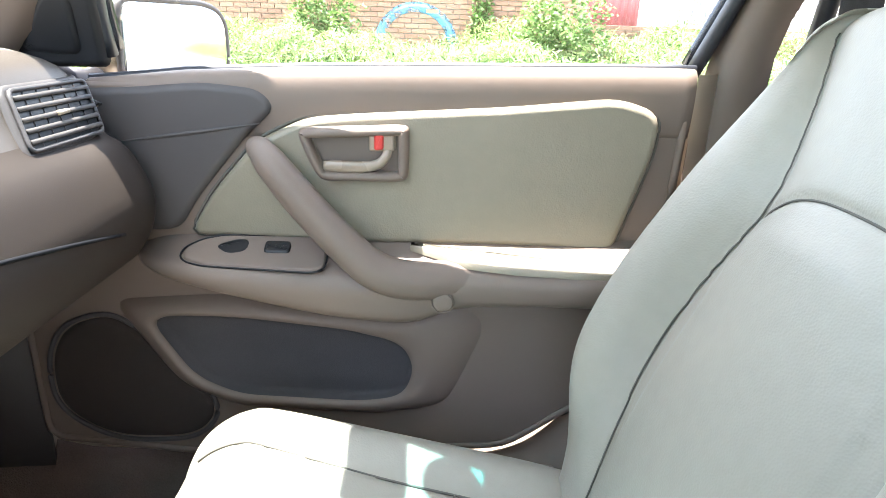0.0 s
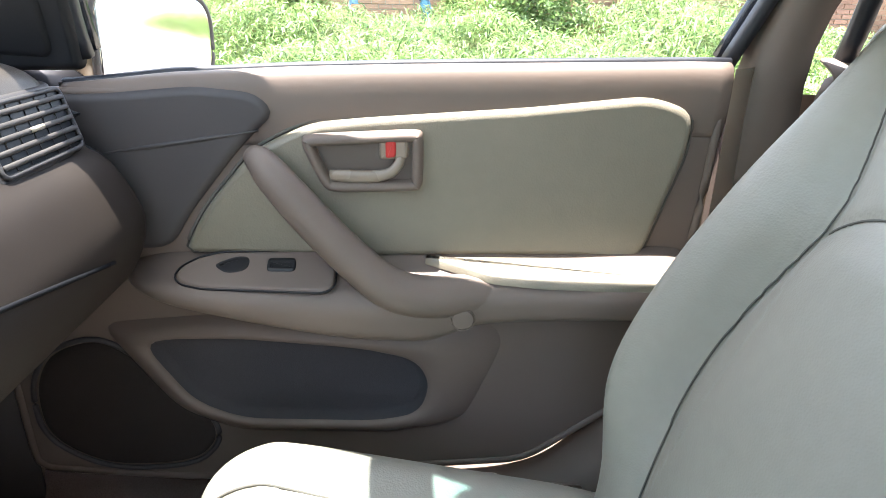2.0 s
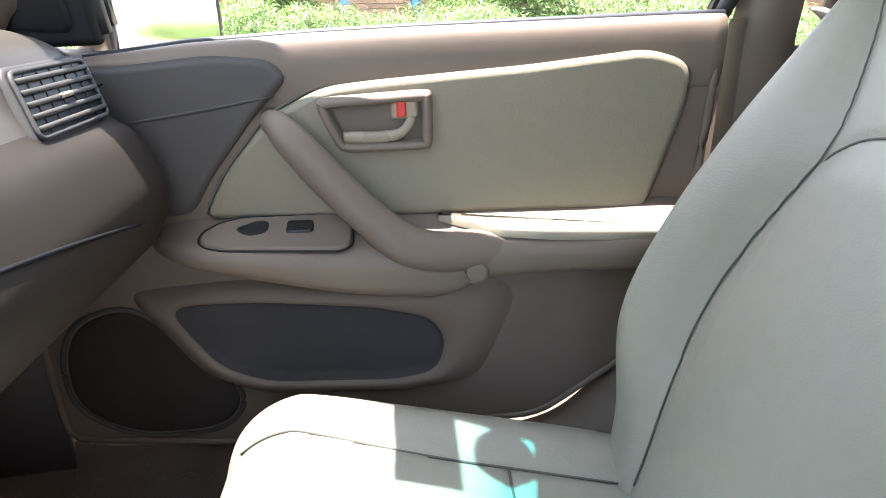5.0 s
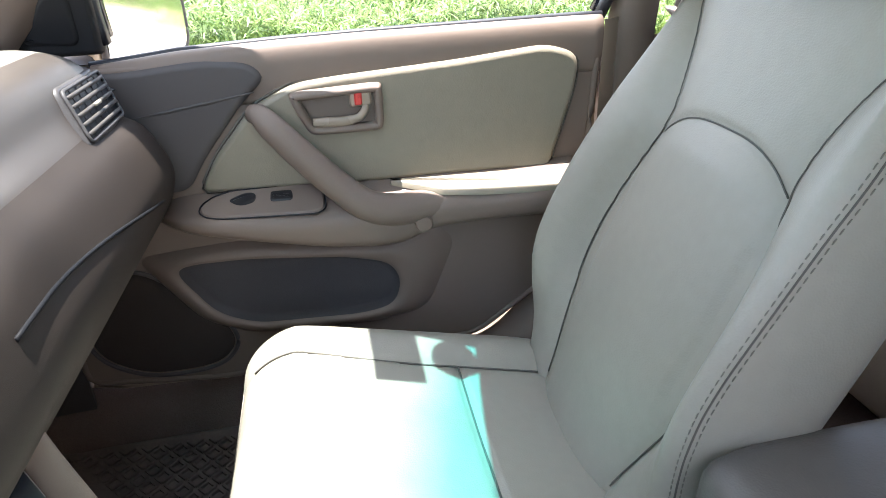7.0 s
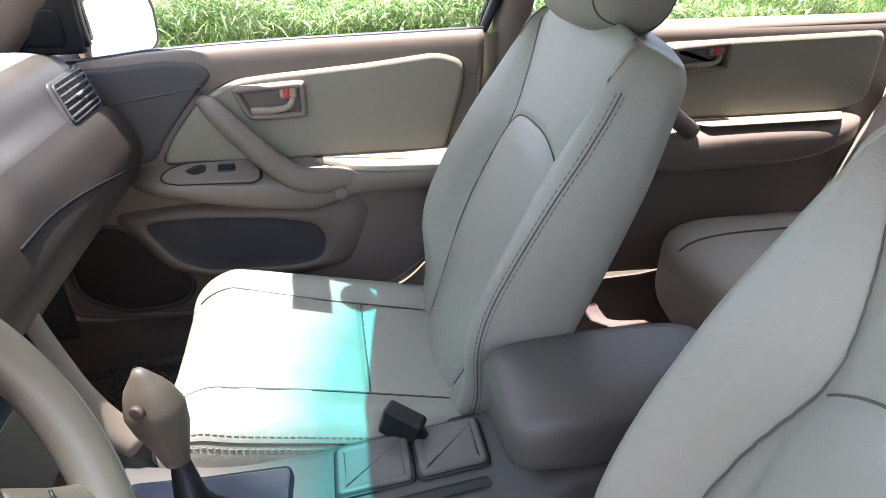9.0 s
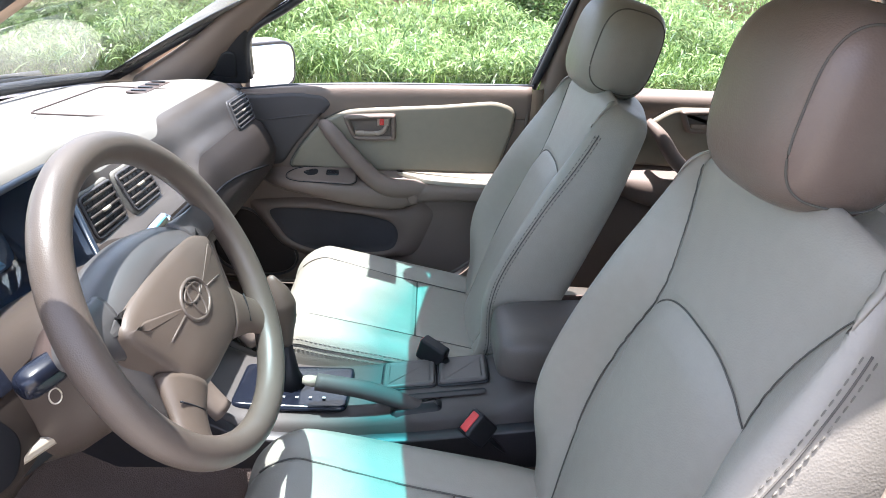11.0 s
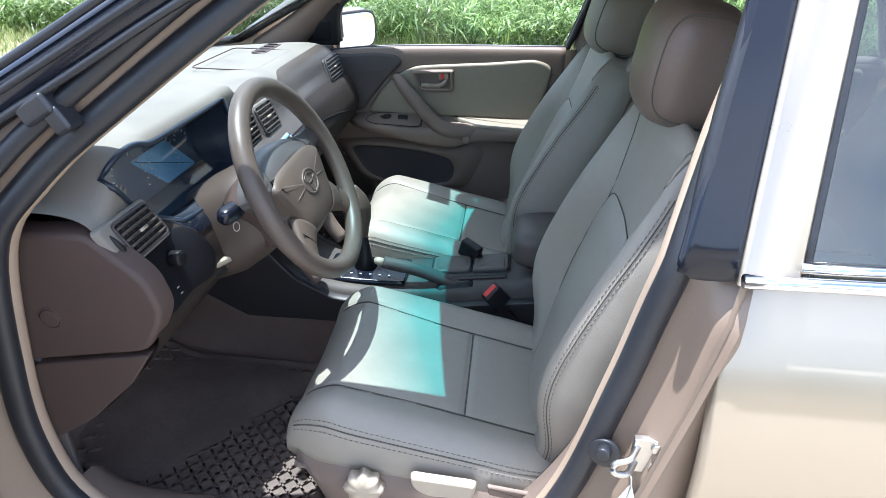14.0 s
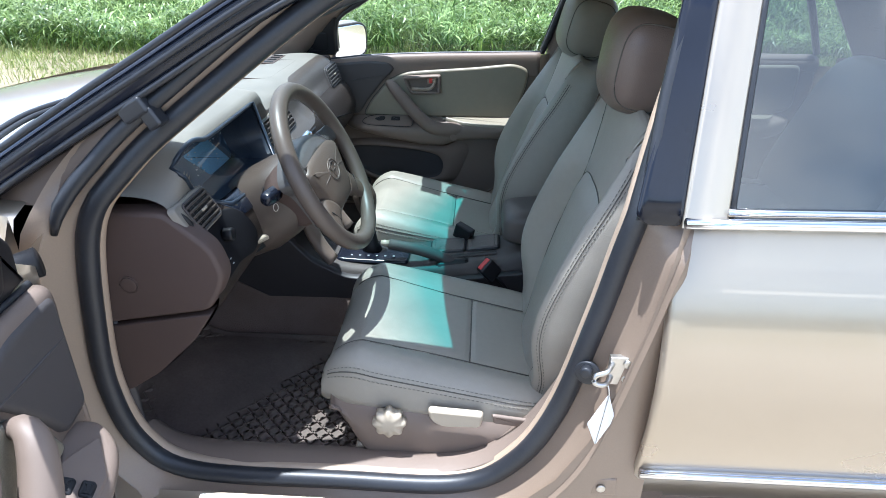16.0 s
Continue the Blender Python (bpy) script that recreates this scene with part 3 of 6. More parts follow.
    # unseen rail added over the door to keep sun off the driver's seat
    part("drip_rail", tube(curve([(-0.06, -0.622, 1.352), (0.1, -0.630, 1.378), (0.5, -0.632, 1.384), (1.1, -0.63, 1.36)], 20), 0.014, 8), BLUEBLACK, car)
    # floor
    lp = []
    for y in np.linspace(-0.74, 0.74, 75):
        a = abs(y)
        tun = 0.20 * (1 - step(a, 0.10, 0.17))
        sill = 0.075 * step(a, 0.66, 0.73)
        lp.append([(x, y, z + max(tun * k, sill) + 0.008 * noise.noise((x * 4, y * 4, 1))) for x, z, k in ((-1.02, 0.72, 0), (-0.98, 0.55, 0.3), (-0.85, 0.40, 0.7), (-0.72, 0.305, 1), (-0.55, 0.275, 1), (-0.3, 0.27, 1), (0.0, 0.27, 1), (0.3, 0.275, 1), (0.5, 0.26, 0.9), (0.8, 0.27, 0.8), (1.0, 0.30, 0.6), (1.05, 0.36, 0.4))])
    part("floor_pan", loft(lp, closed=False), CARPET, car, "brown carpeted floor, worn")
    for s in (-1, 1):
        path = curve([(-0.60, 0.40), (-0.50, 0.352), (-0.1, 0.345)] * (s < 0) + [(-0.20, 0.345)] * (s > 0) + [(0.10, 0.355), (0.22, 0.43), (0.30, 0.56), (0.335, 0.68)], 40)
        lp = [[(x + k * 0.25, s * y, z + dz) for y, dz, k in ((0.748, 0.008, 0), (0.715, 0.016, 0), (0.680, 0.006, 0), (0.655, -0.02, 0), (0.645, -0.075, 0))] for x, z in path]
        part("sill_trim", loft(lp, closed=False), TRIM, car, "tan plastic sill trim, dusty")
    part("bulkhead", loft([[(-1.02, y, z) for y in (-0.8, 0, 0.8)] for z in (0.2, 0.60, 0.95)], closed=False), BLACK, car, wall=0.02)
    for s in (-1, 1):
        part("kick_panel", loft([[(x, s * yy, z) for z in (0.30, 0.45, 0.70)] for x, yy in ((-1.0, 0.70), (-0.75, 0.695), (-0.60, 0.715))], closed=False), TRIM_DARK, car, "dark brown kick panel", wall=0.01)
    # black centre-pillar cover outside, striker, latch switch, tag and hinge
    cov = lambda x, z, h: (x, -(0.806 - max(0, z - 0.99) * 0.37 + h), z)
    zs_ = np.linspace(0.33, 0.985, 14)
    edge_ = np.interp(zs_, [0.33, 0.36, 0.42, 0.56, 0.779, 0.94, 1.0], [0.10, 0.15, 0.215, 0.29, 0.345, 0.372, 0.385])
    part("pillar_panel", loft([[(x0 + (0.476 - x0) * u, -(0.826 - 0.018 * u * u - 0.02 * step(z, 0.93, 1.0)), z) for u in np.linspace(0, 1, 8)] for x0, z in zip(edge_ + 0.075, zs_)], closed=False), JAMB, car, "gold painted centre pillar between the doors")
    part("pillar_cover", puff(rounded([(0.398, 0.985), (0.452, 0.985), (0.470, 1.16), (0.488, 1.345), (0.436, 1.345), (0.407, 1.16), (0.378, 1.0)], 0.008), [(0, 0), (0.003, 0.006)], cov, flat=False), BLUEBLACK, car, "gloss black centre pillar cover with dust specks")
    part("pillar_rubber", tube(curve([(0.392, -0.80, 0.99), (0.412, -0.74, 1.16), (0.445, -0.675, 1.33)], 16), 0.010, 8), RUBBER, car)
    st = part("striker", both(box((0.393, -0.812, 0.700), (0.045, 0.012, 0.06)), tube(curve([(0.378, -0.812, 0.715), (0.362, -0.84, 0.715), (0.342, -0.845, 0.709), (0.342, -0.845, 0.693), (0.362, -0.84, 0.687), (0.378, -0.812, 0.687)], 24), 0.005, 8)), STEEL, car, "worn steel door striker", bevel=0.002)
    for z in (0.717, 0.685):
        part("bolt", disc((0.402, -0.818, z), (0, -1, 0), 0.008, 0.004), STEEL, st)
    part("door_switch", both(disc((0.340, -0.786, 0.672), (-0.35, -1, 0.1), 0.024, 0.006), disc((0.338, -0.790, 0.680), (-0.35, -1, 0.1), 0.011, 0.016)), RUBBER, car, "black rubber courtesy light switch")
    part("tag", puff(rounded([(0.375, 0.655), (0.392, 0.60), (0.362, 0.535), (0.342, 0.585)], 0.004), [(0, 0), (0.001, 0.001)], lambda x, z, h: (x, -0.826 - 0.05 * (0.655 - z) - h, z)), WHITE, car, "white paper tag hanging on a string")
    part("tag_string", tube([(0.376, -0.826, 0.648), (0.372, -0.832, 0.67), (0.366, -0.84, 0.688)], 0.0012, 6), WHITE, car)
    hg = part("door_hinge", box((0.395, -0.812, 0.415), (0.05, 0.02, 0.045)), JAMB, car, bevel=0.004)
    part("bolt", disc((0.388, -0.822, 0.415), (0, -1, 0), 0.009, 0.006), STEEL, hg)
    return car


def rear_door_skin():
    """The closed rear door on the driver's side, seen from outside."""
    d = thing("rear_door", (0.45, -0.8, 0.3), "gold painted rear door, closed, with chrome mouldings", "car door")
    side = lambda z: 0.858 - 0.10 * abs(z - 0.66) ** 2 / 0.11 if z < 0.995 else 0.82
    lp = []
    for z in np.concatenate([np.linspace(0.27, 0.46, 8), np.linspace(0.475, 0.97, 26)]):
        y = side(z)
        lp.append([(0.470, -(y - 0.04), z), (0.452, -(y - 0.03), z), (0.448, -(y - 0.012), z), (0.452, -(y - 0.003), z)] + [(x, -y, z) for x in np.linspace(0.462, 1.46, 16)])
    part("outer_skin", loft(lp, closed=False), PAINT, d)
    part("side_moulding", both(tube([(x, -(side(0.47) + 0.004), 0.468) for x in np.linspace(0.455, 1.45, 12)], 0.011, 10), tube([(x, -(side(0.47) + 0.012), 0.474) for x in np.linspace(0.455, 1.45, 12)], 0.004, 8)), CHROME, d, "slim chrome side moulding")
    part("belt_moulding", both(tube([(x, -0.824, 0.992 + 0.012 * x) for x in np.linspace(0.452, 1.46, 12)], 0.009, 10), tube([(x, -0.806, 1.004 + 0.012 * x) for x in np.linspace(0.52, 1.46, 12)], 0.007, 8)), CHROME, d, "chrome belt moulding")
    lean_y = lambda z: -(0.815 - max(0, z - 0.99) * 0.37)
    fr = []
    for z, x0, x1 in ((0.985, 0.450, 0.523), (1.08, 0.458, 0.530), (1.17, 0.467, 0.537), (1.26, 0.476, 0.545), (1.35, 0.486, 0.553)):
        y = lean_y(z)
        fr.append([(x0, y + 0.02, z), (x0 + 0.002, y + 0.002, z), (x0 + 0.008, y - 0.002, z), (x1 - 0.006, y - 0.002, z), (x1, y + 0.004, z), (x1, y + 0.02, z)])
    part("window_frame", loft(fr, closed=False), PAINT, d, "gold window frame mirroring the sky")
    top = [(0.486, 0.667, 1.35), (0.9, 0.667, 1.35), (1.2, 0.69, 1.30), (1.42, 0.78, 1.02)]
    part("upper_frame", tube([(x, -y, z) for x, y, z in curve(top, 20)], 0.022, 8), PAINT, d)
    part("glass_run", tube([(0.528 + 0.08 * (z - 1.0), lean_y(z) + 0.008, z) for z in np.linspace(0.99, 1.35, 8)], 0.006, 6), RUBBER, d)
    rows = [[(x, lean_y(z) + 0.010, z) for x in np.linspace(0.525 + 0.08 * (z - 1), 1.44 - 0.6 * (z - 1), 10)] for z in np.linspace(0.985, 1.35, 8)]
    part("pane", loft(rows, closed=False), TINTED, d, "tinted window pane mirroring sky and trees")
    part("inner_panel", box((0.96, -0.74, 0.64), (0.98, 0.05, 0.68)), TRIM, d, bevel=0.01)
    return d


def bezel(d, put, x0, x1, z0, z1):
    """Recessed inside handle: collar, cup, lever and red lock tab."""
    w, h = x1 - x0, z1 - z0
    o = rounded([(x0, z1 - 0.18 * h), (x0 + 0.06 * w, z1 - 0.10 * h), (x1 - 0.03 * w, z1), (x1, z1 - 0.08 * h), (x1, z0 + 0.1 * h), (x1 - 0.05 * w, z0 + 0.03 * h), (x0 + 0.24 * w, z0), (x0 + 0.16 * w, z0 + 0.12 * h)], 0.024)
    inn = inset(o, 0.013)
    b = part("handle_bezel", loft([[put(a, c, 0.004) for a, c in o], [put(a, c, 0.016) for a, c in inset(o, 0.002)], [put(a, c, 0.019) for a, c in inset(o, 0.005)], [put(a, c, 0.020) for a, c in inset(o, 0.009)], [put(a, c, 0.016) for a, c in inn], [put(a, c, 0.0045) for a, c in inset(o, 0.0145)]]), TRIM, d, "tan handle surround")
    part("cup", loft([[put(a, c, 0.005) for a, c in inset(o, 0.0135)], [put(a, c, 0.0048) for a, c in inset(o, 0.016)]], whole1=True), CUP_SHADED, b, smooth=False)
    part("lock_block", puff(rounded([(x0 + 0.64 * w, z0 + 0.53 * h), (x0 + 0.64 * w, z0 + 0.86 * h), (x0 + 0.88 * w, z0 + 0.89 * h), (x0 + 0.88 * w, z0 + 0.55 * h)], 0.005, 48), [(0, 0.003), (0.001, 0.012), (0.003, 0.014)], put), LEVER, b)
    part("lever", tube(curve([put(x0 + 0.24 * w, z0 + 0.27 * h, 0.010), put(x0 + 0.55 * w, z0 + 0.27 * h, 0.013), put(x0 + 0.72 * w, z0 + 0.33 * h, 0.014), put(x0 + 0.80 * w, z0 + 0.48 * h, 0.013), put(x0 + 0.81 * w, z0 + 0.60 * h, 0.010)], 24), [0.0075, 0.0085, 0.008, 0.0065, 0.006], 10, up=(0, 1, 0), flat=0.6), LEVER, b, "shiny beige door lever")
    tab = rounded([(x0 + 0.69 * w, z0 + 0.56 * h), (x0 + 0.69 * w, z0 + 0.86 * h), (x0 + 0.78 * w, z0 + 0.87 * h), (x0 + 0.78 * w, z0 + 0.58 * h)], 0.004, 40)
    part("lock_tab", puff(tab, [(0, 0.012), (0.0015, 0.017)], put, 3), RED, b, "red lock tab")


def armrest_shape(put, stations, n=70):
    """stations: x, height over the panel, top, bottom."""
    st = curve(stations, n)
    loops = []
    for x, h, zt, zb in st:
        k = min(1.0, h / 0.06) * min(1.0, (zt - zb) / 0.09)
        sec = [(0, zt + 0.012 * k), (h * 0.5, zt - 0.006 * k), (h * 0.80, zt - 0.018 * k), (h * 0.95, zt - 0.030 * k), (h, zt - 0.046 * k), (h * 0.985, (zt * 0.4 + zb * 0.6)), (h * 0.90, zb + 0.012), (h * 0.6, zb + 0.003), (0, zb)]
        sec = curve(sec, 26)
        loops.append([put(x, b, a) for a, b in sec])
    return loft(loops, closed=False)


def front_door(side, turn, label):
    hinge = (-0.62, side * 0.80, 0.35)
    near = side < 0
    xf = -0.435 if near else -0.60
    sx = 0.15 if near else 0.0
    d = thing("front_door", hinge, label, "car door", turn=turn)
    d.location.y -= 0.045 if near else 0.0
    put = lambda x, z, h: (x, side * (0.705 - h), z)
    # inner panel
    pan = rounded([(xf, 0.942), (0.343, 0.980), (0.338, 0.82), (0.325, 0.66), (0.265, 0.50), (0.13, 0.40), (-0.36, 0.37), (xf, 0.39)], 0.03, 140)
    part("inner_panel", puff(pan, [(0, -0.03), (0.002, -0.006), (0.010, 0.0)], put, 5), TRIM, d)
    # belt roll under the glass
    sec = curve([(0.0, 0.895), (0.005, 0.93), (0.005, 0.962), (0.001, 0.977), (-0.007, 0.983), (-0.016, 0.984)], 16)
    belt = lambda x: float(np.interp(x, [-0.52, -0.42, -0.33, -0.18, -0.05, 0.30], [0.950, 0.959, 0.970, 0.979, 0.984, 0.993])) - 0.986
    part("belt_rail", loft([[put(x, b + belt(x), a) for a, b in sec] for x in np.linspace(max(xf, -0.455), 0.344, 50)], closed=False), TRIM, d, "tan padded rail under the window, scuffed", wall=0.004)
    part("belt_seal", tube([put(x, 0.982 + belt(x), -0.025) for x in np.linspace(-0.46, 0.35, 20)], 0.0065, 8), RUBBER, d)
    # dark front cover
    cov = rounded([(max(xf + 0.004, -0.52), 0.940), (-0.40, 0.946), (-0.30, 0.956), (-0.225, 0.950), (-0.202, 0.925), (-0.250, 0.882), (-0.318, 0.800), (-0.350, 0.750), (max(xf + 0.004, -0.52), 0.745)], 0.02)
    part("cover_crease", tube(curve([put(-0.42, 0.873, 0.009), put(-0.35, 0.884, 0.009), put(-0.225, 0.904, 0.009)], 20), [0.001, 0.003, 0.003, 0.001], 6), TRIM_DARK, d)
    part("front_cover", puff(cov, [(0, -0.002), (0.002, 0.007), (0.010, 0.0095)], put), TRIM_DARK, d, "dark grey-brown trim cover")
    # upholstered insert
    ins = rounded([(-0.336, 0.745), (-0.30, 0.806), (-0.235, 0.880), (-0.165, 0.915), (-0.10, 0.922), (0.10, 0.937), (0.245, 0.953), (0.303, 0.935), (0.300, 0.88), (0.258, 0.735), (0.19, 0.744), (0.05, 0.744), (-0.10, 0.742)], 0.024, 150)
    part("insert", puff(ins, [(0, 0.0), (0.001, 0.007), (0.004, 0.012), (0.009, 0.0145)], put, 8, 0.004), PAD, d, "beige vinyl insert, creased near the handle")
    part("insert_piping", tube([put(a, b, 0.002) for a, b in inset(ins, -0.002)], 0.0025, 6, True), SEAM, d)
    bezel(d, lambda x, z, h: put(x, z, h + 0.012), -0.176, -0.027, 0.832, 0.911)
    # armrest
    part("armrest", armrest_shape(put, [(-0.410, 0.004, 0.722, 0.712), (-0.395, 0.035, 0.731, 0.700), (-0.355, 0.066, 0.736, 0.690), (-0.29, 0.080, 0.737, 0.678), (-0.18, 0.082, 0.737, 0.656), (-0.10, 0.078, 0.737, 0.643), (-0.02, 0.070, 0.737, 0.638), (0.05, 0.068, 0.742, 0.660), (0.15, 0.075, 0.742, 0.668), (0.24, 0.080, 0.745, 0.670), (0.30, 0.078, 0.745, 0.675), (0.325, 0.05, 0.74, 0.69)]), TRIM, d, "moulded tan armrest")
    part("armrest_pad", puff(rounded([(-0.030, 0.022), (0.06, 0.060), (0.12, 0.068), (0.285, 0.076), (0.300, 0.022)], 0.006), [(0, -0.006), (0.001, 0.002), (0.003, 0.004)], lambda x, h, z: put(x, 0.7525 + z - 0.34 * h, h), 4, 0.003), PAD, d, "pale vinyl armrest pad")
    # pull handle
    pl = curve([(-0.232, 0.010, 0.868), (-0.222, 0.034, 0.876), (-0.200, 0.050, 0.856), (-0.158, 0.058, 0.808), (-0.112, 0.062, 0.760), (-0.068, 0.063, 0.722), (-0.020, 0.055, 0.706), (0.04, 0.042, 0.706), (0.10, 0.032, 0.706), (0.16, 0.018, 0.706)], 50)
    part("pull_handle", tube([put(x, z, h) for x, h, z in pl], [0.012, 0.021, 0.0235, 0.024, 0.025, 0.027, 0.028, 0.027, 0.024, 0.018], 16, up=(0, 1, 0)), TRIM, d, "tan pull handle with a chipped top")
    # switch plate
    pt = lambda x, h, z: put(x, 0.7525 + z - 0.45 * h, h)
    if side > 0:
        sw = part("switch_plate", puff(rounded([(-0.332, 0.052), (-0.328, 0.038), (-0.310, 0.024), (-0.282, 0.015), (-0.138, 0.012), (-0.136, 0.066), (-0.150, 0.073), (-0.295, 0.068), (-0.320, 0.062)], 0.008), [(0, 0), (0.001, 0.003), (0.002, 0.004)], pt), TRIM, d, "tan switch plate")
        part("plate_gap", tube([pt(a, b, 0.002) for a, b in rounded([(-0.334, 0.053), (-0.330, 0.037), (-0.311, 0.022), (-0.283, 0.013), (-0.136, 0.010), (-0.134, 0.067), (-0.149, 0.0755), (-0.296, 0.070), (-0.322, 0.064)], 0.008)], 0.0014, 6, True), BLACK, sw)
        part("window_switch", puff(rounded([(-0.222, 0.028), (-0.186, 0.028), (-0.186, 0.046), (-0.222, 0.046)], 0.006, 40), [(0, 0.003), (0.001, 0.008), (0.004, 0.006)], pt, 3), BLACK, sw, "black window switch")
        part("finger_cup", puff(rounded([(-0.29, 0.036), (-0.262, 0.022), (-0.245, 0.024), (-0.245, 0.044), (-0.27, 0.05)], 0.01, 40), [(0, 0.0042), (0.002, 0.0050), (0.004, 0.0048)], pt, 3), BLACK, sw, "dark finger cup")
    else:
        sw = part("switch_plate", puff(rounded([(-0.36, 0.045), (-0.30, 0.016), (-0.13, 0.012), (-0.13, 0.068), (-0.29, 0.074)], 0.012), [(0, 0), (0.001, 0.003), (0.002, 0.004)], pt), TRIM, d, "tan switch plate")
        for x0, h0 in ((-0.27, 0.026), (-0.235, 0.026), (-0.27, 0.05), (-0.235, 0.05)):
            part("window_switch", puff(rounded([(x0, h0), (x0 + 0.026, h0), (x0 + 0.026, h0 + 0.017), (x0, h0 + 0.017)], 0.004, 36), [(0, 0.003), (0.001, 0.009), (0.004, 0.007)], pt, 3), BLACK, sw, "black window switch")
    part("screw_cap", both(disc(put(0.024, 0.681, 0.068), (0, -side, 0), 0.0135, 0.002), tube([put(0.024 + 0.0150 * math.cos(a), 0.681 + 0.0150 * math.sin(a), 0.0692) for a in np.linspace(0, 6.283, 24, endpoint=False)], 0.001, 5, True)), TRIM, d)
    # lower edge of the trim
    part("lower_edge", tube([put(a, b, -0.002) for a, b in inset(pan, 0.004)], 0.006, 8, True), TRIM, d)
    # map pocket
    pk = rounded([(-0.402, 0.612), (-0.37, 0.624), (-0.27, 0.624), (-0.12, 0.610), (-0.035, 0.590), (-0.014, 0.55), (-0.03, 0.50), (-0.09, 0.488), (-0.28, 0.493), (-0.345, 0.522)], 0.03, 120)
    low = rounded([(max(xf + 0.01, -0.47), 0.64), (-0.30, 0.655), (-0.10, 0.640), (-0.01, 0.634), (0.06, 0.655), (0.10, 0.62), (0.04, 0.475), (-0.06, 0.455), (-0.29, 0.46), (-0.38, 0.50)], 0.03, 120)
    k = int(np.argmin(np.linalg.norm(low - pk[0] - np.array([-0.06, 0.03]), axis=1)))
    low = np.roll(low, -k, axis=0)
    part("pocket_collar", band(low, pk, put, [(0, -0.004), (0.3, 0.012), (0.7, 0.022), (0.93, 0.022), (1.0, 0.016)]), TRIM, d, "tan moulded map pocket rim")
    part("pocket_liner", puff(inset(pk, -0.002), [(0, 0.016), (0.004, 0.006), (0.012, 0.003)], put), CLOTH, d, "dark carpet-lined map pocket")
    sk = lambda x: max(xf + 0.03, x)
    spk = rounded([(sk(-0.478), 0.612), (-0.440, 0.595), (-0.345, 0.505), (-0.322, 0.450), (-0.362, 0.404), (sk(-0.49), 0.398), (sk(-0.575), 0.450), (sk(-0.586), 0.535), (sk(-0.54), 0.590)], 0.05)
    part("speaker_grille", puff(spk, [(0, 0), (0.003, 0.004), (0.008, 0.006)], put), SPEAKER, d, "dark brown speaker grille")
    part("grille_rim", tube([put(a, b, 0.002) for a, b in inset(spk, -0.006)], 0.004, 8, True), TRIM_DARK, d)
    # outer skin
    skin = []
    for z in np.linspace(0.26, 0.945, 16):
        y = 0.858 - 0.10 * abs(z - 0.66) ** 2 / 0.11
        skin.append([(x, side * y, z) for x in np.linspace(-0.64, 0.44, 12)])
    part("outer_skin", loft(skin, closed=False), PAINT, d)
    part("door_edge", loft([[(0.344, side * 0.70, z), (0.40, side * 0.74, z), (0.44, side * 0.83, z)] for z in (0.30, 0.6, 0.985)], closed=False), PAINT, d)
    part("door_edge", loft([[(xf, side * 0.71, z), (xf - 0.02, side * 0.76, z), (-0.62, side * 0.82, z), (-0.64, side * 0.85, z)] for z in (0.30, 0.6, 0.985)], closed=False), PAINT, d)
    # window frame, sail and glass
    fr = curve([(-0.437 + sx, 0.982), (-0.432 + sx, 1.06), (-0.405 + sx * 0.8, 1.115), (-0.31 + sx * 0.4, 1.172), (-0.10, 1.305), (0.05, 1.345), (0.30, 1.355), (0.452, 1.33), (0.415, 1.19), (0.352, 0.985)], 60)
    lean_p = lambda x, z, h: (x, side * (lean(z) + 0.012 - h), z)
    part("window_frame", tube([lean_p(x, z, 0.0) for x, z in fr], 0.011, 8), RUBBER, d, "black window frame")
    part("outer_frame", tube([lean_p(x, z + 0.008, -0.024) for x, z in fr], 0.010, 8), BLUEBLACK, d)
    sail = rounded([(-0.62 + sx * 1.2, 0.962), (-0.436 + sx, 0.966), (-0.426 + sx, 1.06), (-0.412 + sx, 1.125), (-0.45 + sx, 1.115), (-0.54 + sx, 1.045)], 0.012)
    sl = part("mirror_sail", puff(sail, [(0, 0), (0.003, 0.012), (0.008, 0.016)], lambda x, z, h: lean_p(x, z, h + 0.004), 4, 0.004), BLACK, d, "black mirror cover inside")
    grl = rounded([(-0.545 + sx * 1.2, 0.985), (-0.462 + sx, 0.980), (-0.455 + sx, 1.055), (-0.49 + sx, 1.058)], 0.018, 60)
    part("cover_boss", puff(grl, [(0, 0.016), (0.003, 0.022), (0.008, 0.022)], lambda x, z, h: lean_p(x, z, h + 0.004), 3), BLACK, sl)
    rows = []
    for z in np.linspace(0.97, 1.345, 10):
        xa = np.interp(z, [0.97, 1.11, 1.172, 1.305, 1.345], [-0.44, -0.41, -0.31, -0.10, 0.05])
        xb = np.interp(z, [0.97, 1.19, 1.345], [0.352, 0.415, 0.445])
        rows.append([(x, side * (lean(z) + 0.016), z) for x in np.linspace(xa, xb, 8)])
    if side > 0:
        pane = part("window_pane", loft(rows, closed=False), CLEAR, d, "clean clear window pane")
        pane.visible_shadow = False
    # outside mirror
    shell = egg((-0.455, side * 0.935, 0.984), (0.045, 0.118, 0.084), 0.62, m=pose(0, 0, 0, 0, 0, side * -28))
    mh = part("mirror_housing", shell, PAINT, d, "gold door mirror housing")
    face = rounded([(-0.098, -0.067), (0.05, -0.060), (0.090, -0.050), (0.103, -0.030), (0.104, 0.036), (0.090, 0.058), (0.060, 0.067), (-0.092, 0.069)], 0.02)
    rot = Matrix.Rotation(side * radians(-28), 3, "Z")
    pm = lambda a, b, h: tuple(Vector((-0.455, side * 0.935, 0.984)) + rot @ Vector((0.046 + h, a, b)))
